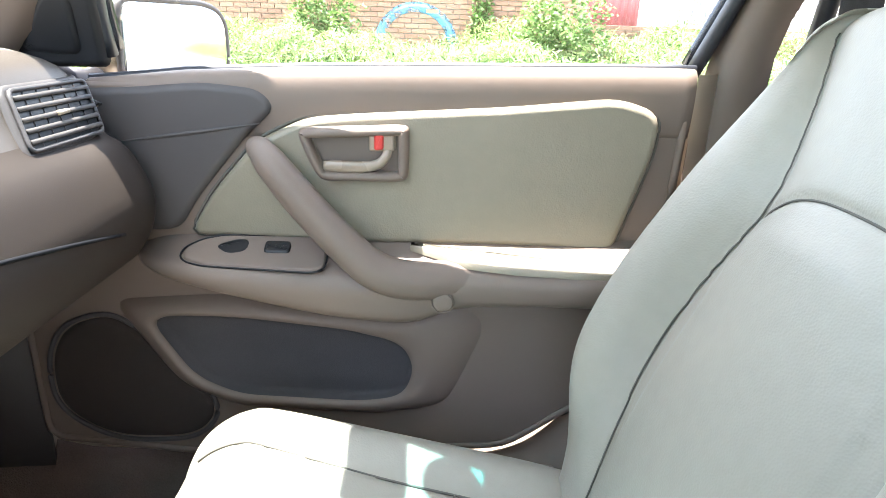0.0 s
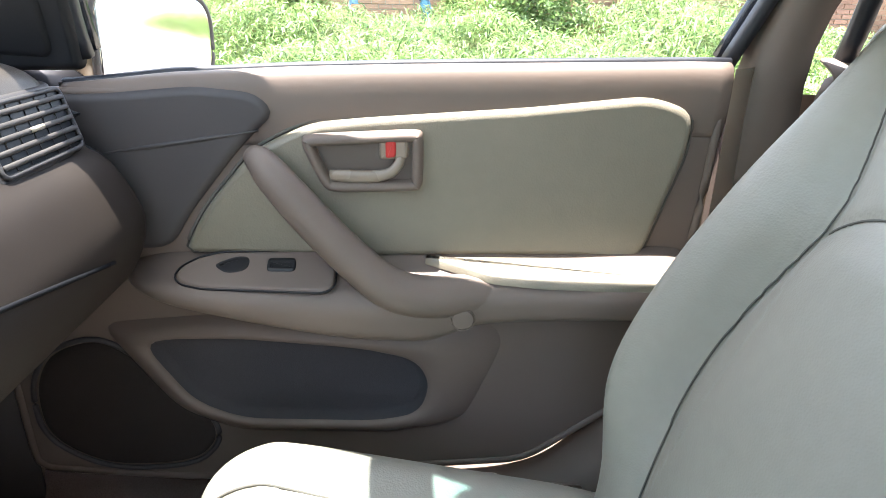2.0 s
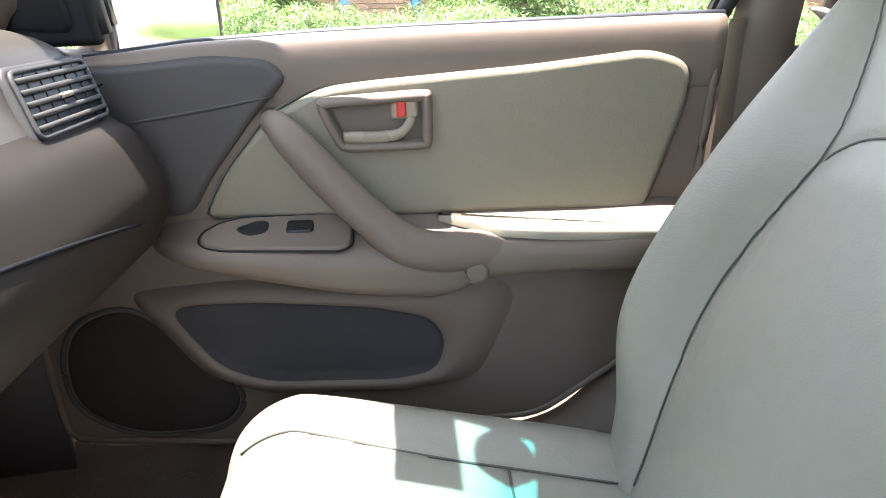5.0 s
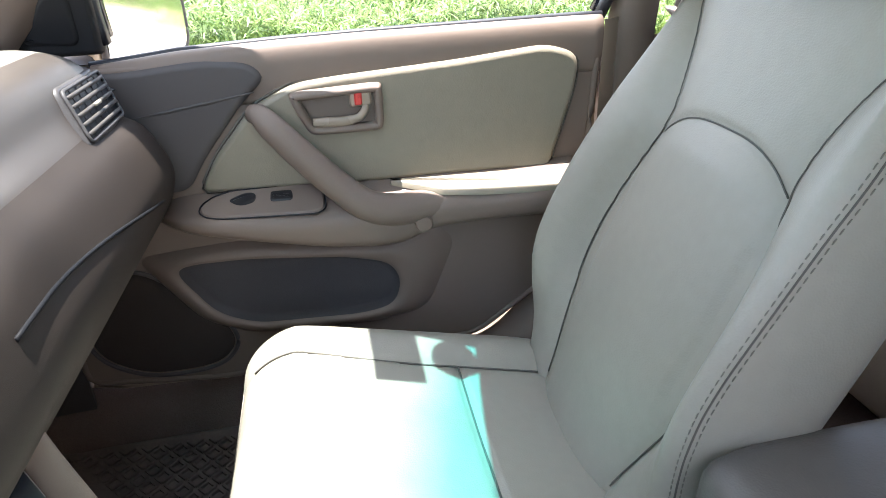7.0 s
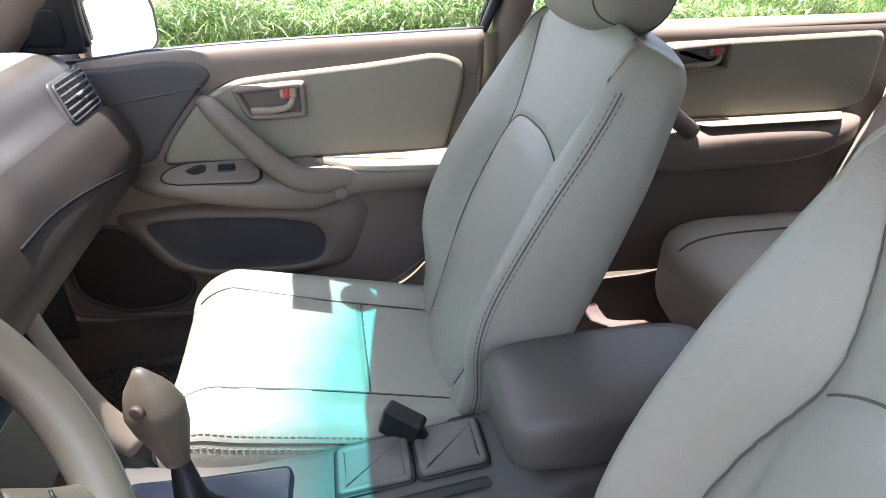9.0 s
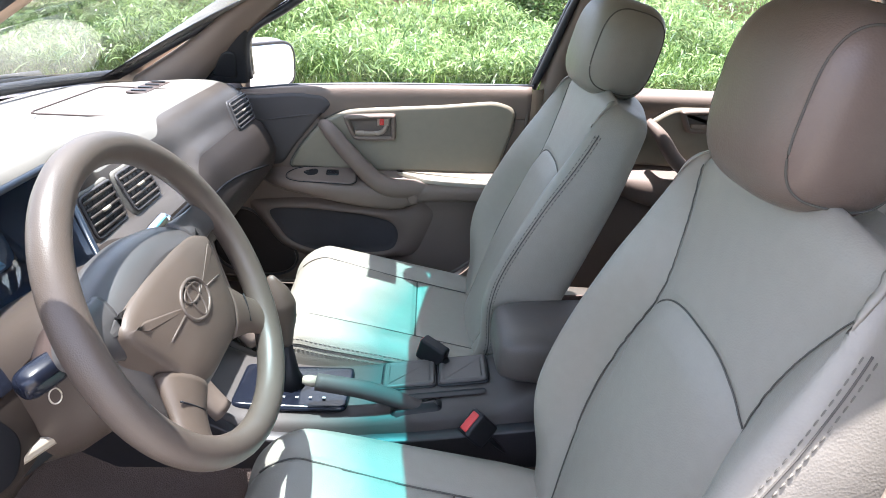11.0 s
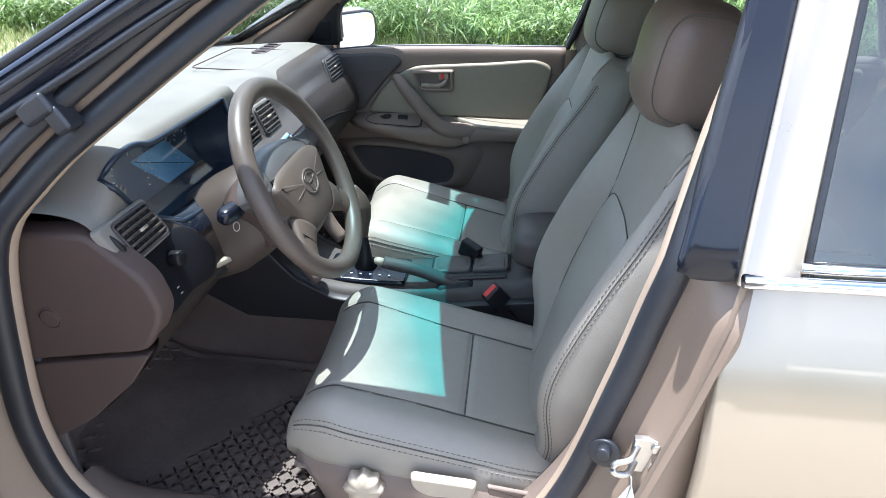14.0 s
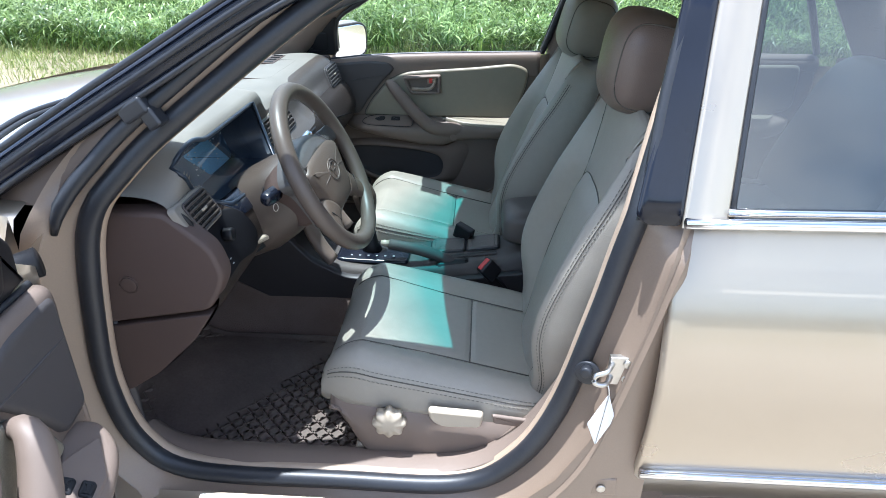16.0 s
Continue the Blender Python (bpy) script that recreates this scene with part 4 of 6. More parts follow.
    part("mirror_rim", tube([pm(a, b, -0.004) for a, b in inset(face, -0.004)], 0.0055, 8, True), TRIM_DARK, mh)
    part("mirror_glass", puff(face, [(0, 0), (0.001, 0.001)], pm), MIRROR, mh, "mirror glass")
    part("mirror_foot", tube([(-0.53, side * 0.75, 0.945), (-0.51, side * 0.81, 0.935), (-0.49, side * 0.88, 0.94)], [0.024, 0.022, 0.026], 10), BLACK, mh)
    return d


def rear_door_inside():
    """The far rear door's trim."""
    d = thing("rear_door", (0.50, 0.80, 0.35), "tan rear door trim with a pale vinyl insert", "car door")
    put = lambda x, z, h: (x, 0.705 - h, z)
    part("inner_panel", puff(rounded([(0.47, 0.98), (1.36, 0.995), (1.36, 0.75), (1.20, 0.42), (1.05, 0.36), (0.47, 0.38)], 0.03, 120), [(0, -0.03), (0.002, -0.006), (0.01, 0)], put, 5), TRIM, d)
    sec = curve([(0.0, 0.93), (0.004, 0.958), (-0.004, 0.976), (-0.036, 0.990)], 12)
    part("belt_rail", loft([[put(x, b + 0.006, a) for a, b in sec] for x in np.linspace(0.47, 1.36, 20)], closed=False), TRIM, d, wall=0.004)
    ins = rounded([(0.60, 0.79), (0.66, 0.90), (0.74, 0.955), (1.30, 0.965), (1.30, 0.80), (1.22, 0.775), (0.95, 0.775)], 0.03, 120)
    part("insert", puff(ins, [(0, 0), (0.002, 0.008), (0.01, 0.014)], put, 6, 0.003), PAD, d, "beige vinyl insert")
    bezel(d, lambda x, z, h: put(x, z, h + 0.012), 0.755, 0.905, 0.885, 0.958)
    part("armrest", armrest_shape(put, [(0.60, 0.01, 0.755, 0.73), (0.64, 0.05, 0.77, 0.69), (0.80, 0.07, 0.772, 0.66), (1.1, 0.07, 0.775, 0.67), (1.25, 0.05, 0.775, 0.70), (1.30, 0.005, 0.76, 0.73)]), TRIM, d, "tan armrest with a pale top")
    part("armrest_pad", puff(rounded([(0.82, 0.012), (0.86, 0.06), (1.2, 0.062), (1.24, 0.012)], 0.012), [(0, 0), (0.003, 0.005)], lambda x, h, z: put(x, 0.775 + z, h)), PAD, d)
    pl = curve([(0.672, 0.02, 0.915), (0.70, 0.055, 0.885), (0.75, 0.065, 0.82), (0.82, 0.06, 0.765)], 24)
    part("pull_handle", tube([put(x, z, h) for x, h, z in pl], [0.012, 0.02, 0.02, 0.02], 12, up=(0, 1, 0)), TRIM, d)
    lean_p = lambda x, z, h: (x, lean(z) + 0.012 - h, z)
    part("window_frame", tube([lean_p(x, z, 0) for x, z in curve([(0.50, 0.99), (0.545, 1.335), (1.0, 1.335), (1.2, 1.27), (1.36, 1.0)], 40)], 0.013, 8), RUBBER, d)
    pane = part("window_pane", loft([[(x, lean(z) + 0.016, z) for x in np.linspace(0.50 + 0.1 * (z - 0.98), 1.38 - 0.5 * (z - 0.98), 8)] for z in np.linspace(0.98, 1.34, 6)], closed=False), CLEAR, d)
    pane.visible_shadow = False
    skin = [[(x, 0.858 - 0.10 * abs(z - 0.66) ** 2 / 0.11, z) for x in np.linspace(0.45, 1.45, 10)] for z in np.linspace(0.26, 0.945, 14)]
    part("outer_skin", loft(skin, closed=False), PAINT, d)
    return d


car_body()
rear_door_skin()
rear_door_inside()
front_door(1, 0, "closed passenger door with tan plastic trim and beige insert")
front_door(-1, -77, "open driver's door with tan trim and window switches")


# ---------------------------------------------------------------- seats
BACK_LEAN = radians(21.5)
SEAT_Y = 0.33


def cushion_top(x, u):
    """Height of the front seat's cushion at x (from the car's axes) and u (across, from the seat's middle)."""
    z = 0.520 - 0.235 * min(max(x, -0.20), 0.26)
    z += 0.026 * step(abs(u), 0.12, 0.20) - 0.007 * (1 - step(abs(u), 0.0, 0.13))
    front = max(0.0, (-0.185 - x) / 0.102)
    return z - 0.095 * (1 - math.sqrt(max(0.0, 1 - min(1, front) ** 2)))


def cushion_low(x):
    return 0.424 - 0.10 * x


def cushion_z(x, u):
    """The cushion's skin, rounded off towards its sides."""
    c = min(1.0, abs(u) / cushion_half(x)) ** (1 / 0.42)
    k = math.sqrt(max(0.0, 1 - c * c)) ** 0.42
    return cushion_low(x) + (cushion_top(x, u * 0.97) - cushion_low(x)) * k


def cushion_half(x):
    return 0.246 - 0.036 * max(0.0, (-0.12 - x) / 0.17) ** 2.6 - 0.01 * step(x, 0.12, 0.26)


def cushion_side_seam(x):
    return 0.137 + 0.012 * step(-x, 0, 0.25)


def back_put(u, v, w):
    return (0.187 + v * math.sin(BACK_LEAN) - w * math.cos(BACK_LEAN), SEAT_Y + u, 0.50 + v * math.cos(BACK_LEAN) + w * math.sin(BACK_LEAN))


def eased(v, xs, ys):
    """Values between the given ones, with their corners rounded off."""
    return float(np.mean([np.interp(v + d, xs, ys) for d in (-0.03, -0.02, -0.01, 0, 0.01, 0.02, 0.03)]))


def back_half(v):
    """Half width of the backrest."""
    return eased(v, [-0.05, 0.0, 0.06, 0.14, 0.30, 0.45, 0.55, 0.60, 0.63], [0.196, 0.212, 0.228, 0.238, 0.238, 0.231, 0.219, 0.208, 0.20])


def back_seam(v):
    """Half width of the middle panel, spreading towards the shoulders."""
    return eased(v, [-0.05, 0.0, 0.07, 0.15, 0.22, 0.29, 0.35, 0.40, 0.44, 0.48, 0.53, 0.57, 0.60, 0.63], [0.112, 0.120, 0.142, 0.166, 0.172, 0.163, 0.146, 0.128, 0.129, 0.138, 0.153, 0.170, 0.184, 0.196])


def bolster(v):
    """How far the side wings stand forward of the middle."""
    return eased(v, [-0.05, 0.02, 0.06, 0.11, 0.16, 0.22, 0.30, 0.40, 0.47, 0.55, 0.63], [0.0, 0.006, 0.020, 0.046, 0.062, 0.066, 0.060, 0.046, 0.034, 0.022, 0.012])


def arch(u):
    return 0.397 + 0.037 * (1 - (min(1.0, abs(u) / 0.1275)) ** 3.2)


@functools.lru_cache(maxsize=None)
def back_section(v):
    """Half of the backrest's section, from the middle of its face round the side to the middle of its rear."""
    H, S, B, T = back_half(v), back_seam(v), bolster(v), 0.094 * (1 - 0.06 * step(v, 0.45, 0.62)) * (1 - 0.3 * (1 - step(v, -0.05, 0.08)))
    gap = H - S
    pts = [(-0.02, 0.008), (0.02, 0.008), (S * 0.6, 0.006), (S - 0.018, 0.0), (S, -0.003), (S + 0.16 * gap, 0.16 * B), (S + 0.38 * gap, 0.62 * B), (S + 0.62 * gap, 0.94 * B), (H - 0.020, B + 0.001), (H - 0.008, B - 0.008), (H - 0.001, B - 0.026),
           (H + 0.009, (B - T) / 2), (H + 0.012, -T + 0.030), (H - 0.002, -T + 0.006), (H - 0.04, -T - 0.002), (S * 0.5, -T - 0.012), (-0.02, -T - 0.014)]
    p = curve(pts, 240)
    p = p[p[:, 0] >= 0]
    run = np.concatenate([[0], np.cumsum(np.linalg.norm(np.diff(p, axis=0), axis=1))])
    want = np.linspace(0, run[-1], 112)
    q = np.stack([np.interp(want, run, p[:, j]) for j in range(2)], 1)
    q[0, 0] = q[-1, 0] = 0.0
    k = int(np.argmax(q[:, 0]))
    for i in range(k):
        q[i, 1] -= (0.0045 - 0.002 * step(v, 0.42, 0.5)) * math.exp(-((q[i, 0] - S) / 0.0048) ** 2)
        if q[i, 0] < 0.1275:
            q[i, 1] -= 0.0042 * math.exp(-((v - arch(q[i, 0])) / 0.0050) ** 2)
            q[i, 1] += 0.010 * step(v, 0.02, 0.15) * (1 - step(v, arch(q[i, 0]) - 0.05, arch(q[i, 0]))) * max(0.0, 1 - (q[i, 0] / 0.15) ** 2)
    return q


def back_place(u, v, w):
    """A point of the backrest, with its top rounded over and its shoulders dropped."""
    k = math.sqrt(max(0.0, 1 - (max(0.0, v - 0.594) / 0.032) ** 2))
    mid = -0.036
    w = mid + (w - mid) * (0.62 + 0.38 * k)
    u *= 1 - 0.10 * (1 - k)
    return back_put(u, v - 0.030 * (u / 0.21) ** 2 * step(v, 0.36, 0.60), w)


def back_skin(u, v):
    q = back_section(round(v, 5))
    k = int(np.argmax(q[:, 0]))
    return float(np.interp(abs(u), q[:k, 0], q[:k, 1]))


def back_edge(v, off):
    """A point on the wing's edge, off metres further round the side than its corner."""
    q = back_section(round(float(v), 5))
    k = int(np.argmax(q[:, 0]))
    run = np.concatenate([[0], np.cumsum(np.linalg.norm(np.diff(q, axis=0), axis=1))])
    at = float(np.interp(back_half(v) - 0.004, q[:k, 0], run[:k])) + off
    u, w = (float(np.interp(at, run, q[:, j])) for j in range(2))
    t = np.array([np.interp(at + 0.004, run, q[:, j]) - np.interp(at - 0.004, run, q[:, j]) for j in range(2)])
    t /= np.linalg.norm(t)
    return u - t[1] * 0.0007, w + t[0] * 0.0007


def dashes(path, r, on=0.0065, off=0.0035):
    """Separate stitches along a path, as one mesh."""
    p = np.array(path, float)
    run = np.concatenate([[0], np.cumsum(np.linalg.norm(np.diff(p, axis=0), axis=1))])
    out = []
    for a in np.arange(0, run[-1] - on, on + off):
        out.append(tube([[np.interp(a + on * f, run, p[:, j]) for j in range(3)] for f in (0, 0.5, 1)], [r * 0.7, r, r * 0.7], 5))
    return both(*out)


def front_seat():
    s = thing("front_seat", (0.0, SEAT_Y, 0.28), "grey-green vinyl car seat with stitched seams, partly sunlit", "car seat", "front seats")
    # cushion
    loops = []
    xs = np.concatenate([np.linspace(-0.2868, -0.24, 22), np.linspace(-0.235, 0.26, 90)])
    for x in xs:
        hw = cushion_half(x)
        lp = []
        for a in np.linspace(0, math.pi, 130):
            c, q = math.cos(a), math.sin(a)
            u = hw * math.copysign(abs(c) ** 0.42, c)
            zt = cushion_top(x, u * 0.97)
            k = abs(q) ** 0.42
            z = cushion_low(x) + (zt - cushion_low(x)) * k
            if k > 0.85:
                z -= 0.0055 * math.exp(-((abs(u) - cushion_side_seam(x)) / 0.006) ** 2)
                if abs(u) < cushion_side_seam(x):
                    z -= 0.0055 * math.exp(-((x - 0.045) / 0.006) ** 2)
                    z += 0.003 * math.sin(min(1.0, max(0.0, (x + 0.26) / 0.30)) * math.pi)
            lp.append((x, SEAT_Y + u, z))
        loops.append(lp)
    cush = part("cushion", loft(loops, cap0=True, cap1=True), VINYL, s)
    for sg in (-1, 1):
        run = [(x, SEAT_Y + sg * cushion_side_seam(x), cushion_z(x, cushion_side_seam(x)) - 0.0030) for x in np.linspace(-0.262, 0.22, 60)]
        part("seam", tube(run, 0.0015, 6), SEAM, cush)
        for f_ in (0.955, 0.972, 0.985):
            edge = [(x, SEAT_Y + sg * (cushion_half(x) * f_ + 0.0006), cushion_z(x, cushion_half(x) * f_) + 0.0006) for x in np.linspace(-0.268, 0.25, 90)]
            part("piping", tube(edge, 0.0014, 6) if f_ == 0.972 else dashes(edge, 0.0009), SEAM if f_ == 0.972 else THREAD, cush)
    part("seam", tube([(0.045, SEAT_Y + u, cushion_z(0.045, u) - 0.0030) for u in np.linspace(-0.137, 0.137, 24)], 0.0015, 6), SEAM, cush)
    # valance, lever, knob and slide
    val = []
    for x in np.linspace(-0.262, 0.30, 30):
        low = 0.328 + 0.115 * step(-x, 0.17, 0.262)
        top = cushion_low(x) + 0.024
        bow = 0.018 * step(-x, 0.16, 0.262)
        val.append([(x, SEAT_Y + q + bow, z) for q, z in ((-0.205, top + 0.004), (-0.226, top + 0.006), (-0.242, top - 0.004), (-0.258, top - 0.030), (-0.262, (top + low) / 2), (-0.258, low + 0.008), (-0.248, low), (-0.22, low - 0.004))])
    v = part("side_valance", loft([[tuple(q) for q in curve(r, 22)] for r in val], closed=False), TRIM, s, "tan plastic seat base cover", wall=0.004)
    knob = []
    for rr, h in ((0.034, 0), (0.034, 0.018), (0.030, 0.024), (0.012, 0.026)):
        knob.append([(-0.126 + (rr + (0.0035 * math.cos(8 * a) if rr > 0.02 else 0)) * math.cos(a), SEAT_Y - 0.256 - h, 0.436 + (rr + (0.0035 * math.cos(8 * a) if rr > 0.02 else 0)) * math.sin(a)) for a in np.linspace(0, 2 * math.pi, 64, endpoint=False)])
    part("adjuster_knob", loft(knob, cap0=True, cap1=True), HANDLE, v, "beige fluted adjuster knob")
    part("recline_lever", puff(rounded([(-0.042, 0.462), (-0.040, 0.480), (0.080, 0.472), (0.074, 0.432), (-0.010, 0.430), (-0.034, 0.444)], 0.012), [(0, 0), (0.002, 0.010), (0.006, 0.014)], lambda x, z, h: (x, SEAT_Y - 0.260 - h, z)), HANDLE, v, "beige recliner lever")
    part("rear_cap", puff(rounded([(0.096, 0.466), (0.100, 0.442), (0.190, 0.430), (0.190, 0.455)], 0.006), [(0, 0), (0.001, 0.004), (0.003, 0.006)], lambda x, z, h: (x, SEAT_Y - 0.260 - h, z)), TRIM, v)
    part("rail_cover", puff(rounded([(-0.22, 0.300), (-0.21, 0.345), (-0.10, 0.328), (-0.08, 0.300)], 0.01), [(0, -0.03), (0.002, 0.004), (0.006, 0.008)], lambda x, z, h: (x, SEAT_Y - 0.232 - h, z)), HANDLE, s, "beige slide rail cover")
    part("seat_slide", both(box((0.02, SEAT_Y - 0.19, 0.305), (0.46, 0.04, 0.05)), box((0.02, SEAT_Y + 0.19, 0.305), (0.46, 0.04, 0.05)), box((0.0, SEAT_Y, 0.345), (0.44, 0.40, 0.05))), TRIM_DARK, s, bevel=0.006)
    # back
    loops = []
    for vv in np.concatenate([np.linspace(-0.05, 0.59, 132), np.linspace(0.5945, 0.626, 16)]):
        q = back_section(round(vv, 5))
        lp = [back_place(u, vv, w) for u, w in q] + [back_place(-u, vv, w) for u, w in q[-2:0:-1]]
        loops.append(lp)
    bk = part("backrest", loft(loops, cap0=True, cap1=True), VINYL, s)
    for sg in (-1, 1):
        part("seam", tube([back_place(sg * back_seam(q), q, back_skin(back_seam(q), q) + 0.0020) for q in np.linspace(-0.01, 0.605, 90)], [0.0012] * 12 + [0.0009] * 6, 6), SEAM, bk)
        vs = np.linspace(0.0, 0.57, 130)
        line = lambda off: [back_place(sg * u, q, w) for q in vs for u, w in (back_edge(q, off),)]
        part("edge_seam", tube(line(0.0), 0.0011, 6), SEAM, bk)
        for off in (-0.0055, 0.0055):
            part("stitching", dashes(line(off), 0.0009), THREAD, bk)
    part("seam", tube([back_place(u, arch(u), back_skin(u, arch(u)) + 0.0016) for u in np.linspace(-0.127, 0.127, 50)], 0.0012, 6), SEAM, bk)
    # headrest
    hm = pose(0, 0, 0, 0, 14, 0)
    hc = Vector((0.443, SEAT_Y, 1.143))
    half = (0.078, 0.128, 0.098)
    hr = part("headrest", egg(hc, half, 0.62, 80, 44, hm), HEADGREY, s, "rounded vinyl headrest")
    for sg in (-1, 1):
        ring = []
        for a in np.linspace(0, 2 * math.pi, 80, endpoint=False):
            pw = lambda q: math.copysign(abs(q) ** 0.62, q)
            y = 0.104
            k = (1 - (y / half[1]) ** (2 / 0.62)) ** (0.62 / 2)
            q = Vector((half[0] * k * pw(math.cos(a)), sg * y, half[2] * k * pw(math.sin(a)))) * 1.004
            ring.append(tuple(hc + hm.to_3x3() @ q))
        part("seam", tube(ring, 0.0014, 6, True), SEAM, hr)
        shift = Vector((0, -sg * 0.006, 0))
        part("stitching", dashes([tuple(Vector(q) + shift * 1.0 + (Vector(q) - hc) * 0.012) for q in ring], 0.0009), THREAD, hr)
        part("post", tube([back_put(sg * 0.075, q, -0.040 + 0.1 * (q - 0.58)) for q in (0.56, 0.62, 0.70)], 0.0055, 10), CHROME, hr, "chrome headrest post")
        part("post_collar", disc(back_put(sg * 0.075, 0.618, -0.040), (0.37, 0, 0.93), 0.014, 0.010), BLACK, hr)
    return s


seat = front_seat()
seat_driver = copy_thing(seat, pose(0.074, -0.433, 0.292))
for ob in seat_driver.children:
    if ob.name.startswith(("backrest", "headrest")):
        ob.matrix_basis = pose(0.187, 0, 0.208) @ pose(0, 0, 0, 0, -5.5, 0) @ pose(-0.187, 0, -0.22)
    if ob.name.startswith("headrest"):
        ob.matrix_basis = ob.matrix_basis @ pose(0.443, 0, 0.863) @ pose(-0.012, 0.012, 0.008) @ Matrix.Diagonal((0.94, 0.83, 1.02, 1)) @ pose(-0.443, 0, -0.863)
        ob.data = ob.data.copy()
        ob.data.materials[0] = HEADBROWN
tagged(seat_driver, "grey-green vinyl driver's seat with the wheel's shadow on it")
tagged(seat, "grey-green vinyl passenger seat with a strip of sun on it")
# the near seat's fittings face the door, the far seat's face its own door
for ob in list(seat.children):
    if ob.name.startswith("side_valance"):
        ob.matrix_basis = Matrix.Scale(-1, 4, (0, 1, 0))


def buckle(c, way, label):
    b = thing("belt_buckle", c, label, "seat belt buckle", "belt buckles")
    z = Vector(way).normalized()
    m = z.to_track_quat("Z", "Y").to_matrix().to_4x4()
    at_ = lambda q: tuple(Vector(c) + m.to_3x3() @ Vector(q))
    part("body", box(at_((0, 0, 0)), (0.030, 0.050, 0.062), m), BLACK, b, bevel=0.006)
    part("button", box(at_((0, 0, 0.030)), (0.016, 0.038, 0.006), m), RED, b, "red release button", bevel=0.002)
    part("stalk", tube([at_((0, 0, -0.03)), at_((0, 0, -0.08)), at_((0.0, 0, -0.13))], 0.012, 8, flat=0.4), BLACK, b)
    return b


buckle((0.085, 0.082, 0.536), (-0.75, 0.45, 0.25), "black seat belt buckle with a red button, lying tilted")
buckle((0.165, -0.155, 0.535), (-0.5, -0.35, 0.75), "black seat belt buckle with a red button, between seat and console")


def rear_seat():
    s = thing("rear_seat", (1.0, 0, 0.3), "grey-green vinyl rear bench with rounded edges", "car seat")
    for y0 in (-0.34, 0.34):
        part("cushion", egg((1.02, y0, 0.44), (0.27, 0.345, 0.125), 0.45, 48, 24), VINYL, s)
        part("backrest", egg((1.36, y0, 0.74), (0.10, 0.345, 0.30), 0.45, 48, 24, pose(0, 0, 0, 0, 22, 0)), VINYL, s)
    for y in (0.16, 0.52, -0.16, -0.52):
        part("seam", tube([(x, y, 0.44 + 0.1262 * max(0, 1 - (abs(x - 1.02) / 0.27) ** 4.4) ** 0.225 ) for x in np.linspace(0.765, 1.2, 24)], 0.002, 6), SEAM, s)
    return s


rear_seat()


# ---------------------------------------------------------------- dashboard
def dash_profile(y):
    a = abs(y)
    under = step(y, 0.10, 0.22)
    e = step(a, 0.58, 0.74)
    hump = step(y, -0.70, -0.62) * (1 - step(y, -0.20, -0.11))
    mid = math.exp(-(y / 0.24) ** 2)
    rise = 0.030 * (1 - step(y, 0.15, 0.62)) * under
    p = [(-1.00, 0.945), (-0.82, 0.972), (-0.64, 0.990 + 0.018 * hump), (-0.53, 0.998 + 0.048 * hump), (-0.470 + 0.022 * hump, 0.992 + 0.052 * hump), (-0.440 + 0.01 * hump, 0.972 + 0.050 * hump), (-0.438 + 0.012 * mid - 0.004 * hump + 0.014 * under, 0.930),
         (-0.430 + 0.02 * mid + 0.018 * under, 0.904 + rise * 0.6), (-0.412 + 0.015 * mid + 0.006 * under, 0.895 + rise * 0.5), (-0.382 + 0.008 * mid, 0.878 + rise * 0.3), (-0.362, 0.842), (-0.354 + 0.002 * under, 0.785 + 0.02 * under), (-0.380 + 0.012 * under, 0.740 + 0.015 * under), (-0.440 + 0.035 * under, 0.660 + 0.060 * under), (-0.53 + 0.02 * under, 0.575 + 0.115 * under), (-0.68, 0.50 + 0.18 * under)]
    side = 1 - step(y, -0.60, -0.53)
    for i, (x, z) in ((7, (-0.426, 0.904)), (8, (-0.416, 0.884)), (9, (-0.406, 0.860)), (10, (-0.394, 0.828)), (11, (-0.378, 0.785))):
        p[i] = (p[i][0] + (x - p[i][0]) * side, p[i][1] + (z - p[i][1]) * side)
    end = 0.075 * max(0.0, (y - 0.640) / 0.06) ** 2
    return [(x - end * step(x, -0.52, -0.42), z - 0.030 * e * step(z, 0.85, 0.98)) for x, z in p]


def dash_x(y, z):
    """Where the dash's face stands at a height below its top edge."""
    p = curve(dash_profile(y), 120)
    k = int(np.argmax(p[:, 1]))
    q = p[k:][::-1]
    return float(np.interp(z, q[:, 1], q[:, 0]))


def stack_x(z):
    return float(np.interp(z, [0.53, 0.56, 0.61, 0.68, 0.78, 0.875], [-0.300, -0.325, -0.352, -0.372, -0.388, -0.375]))


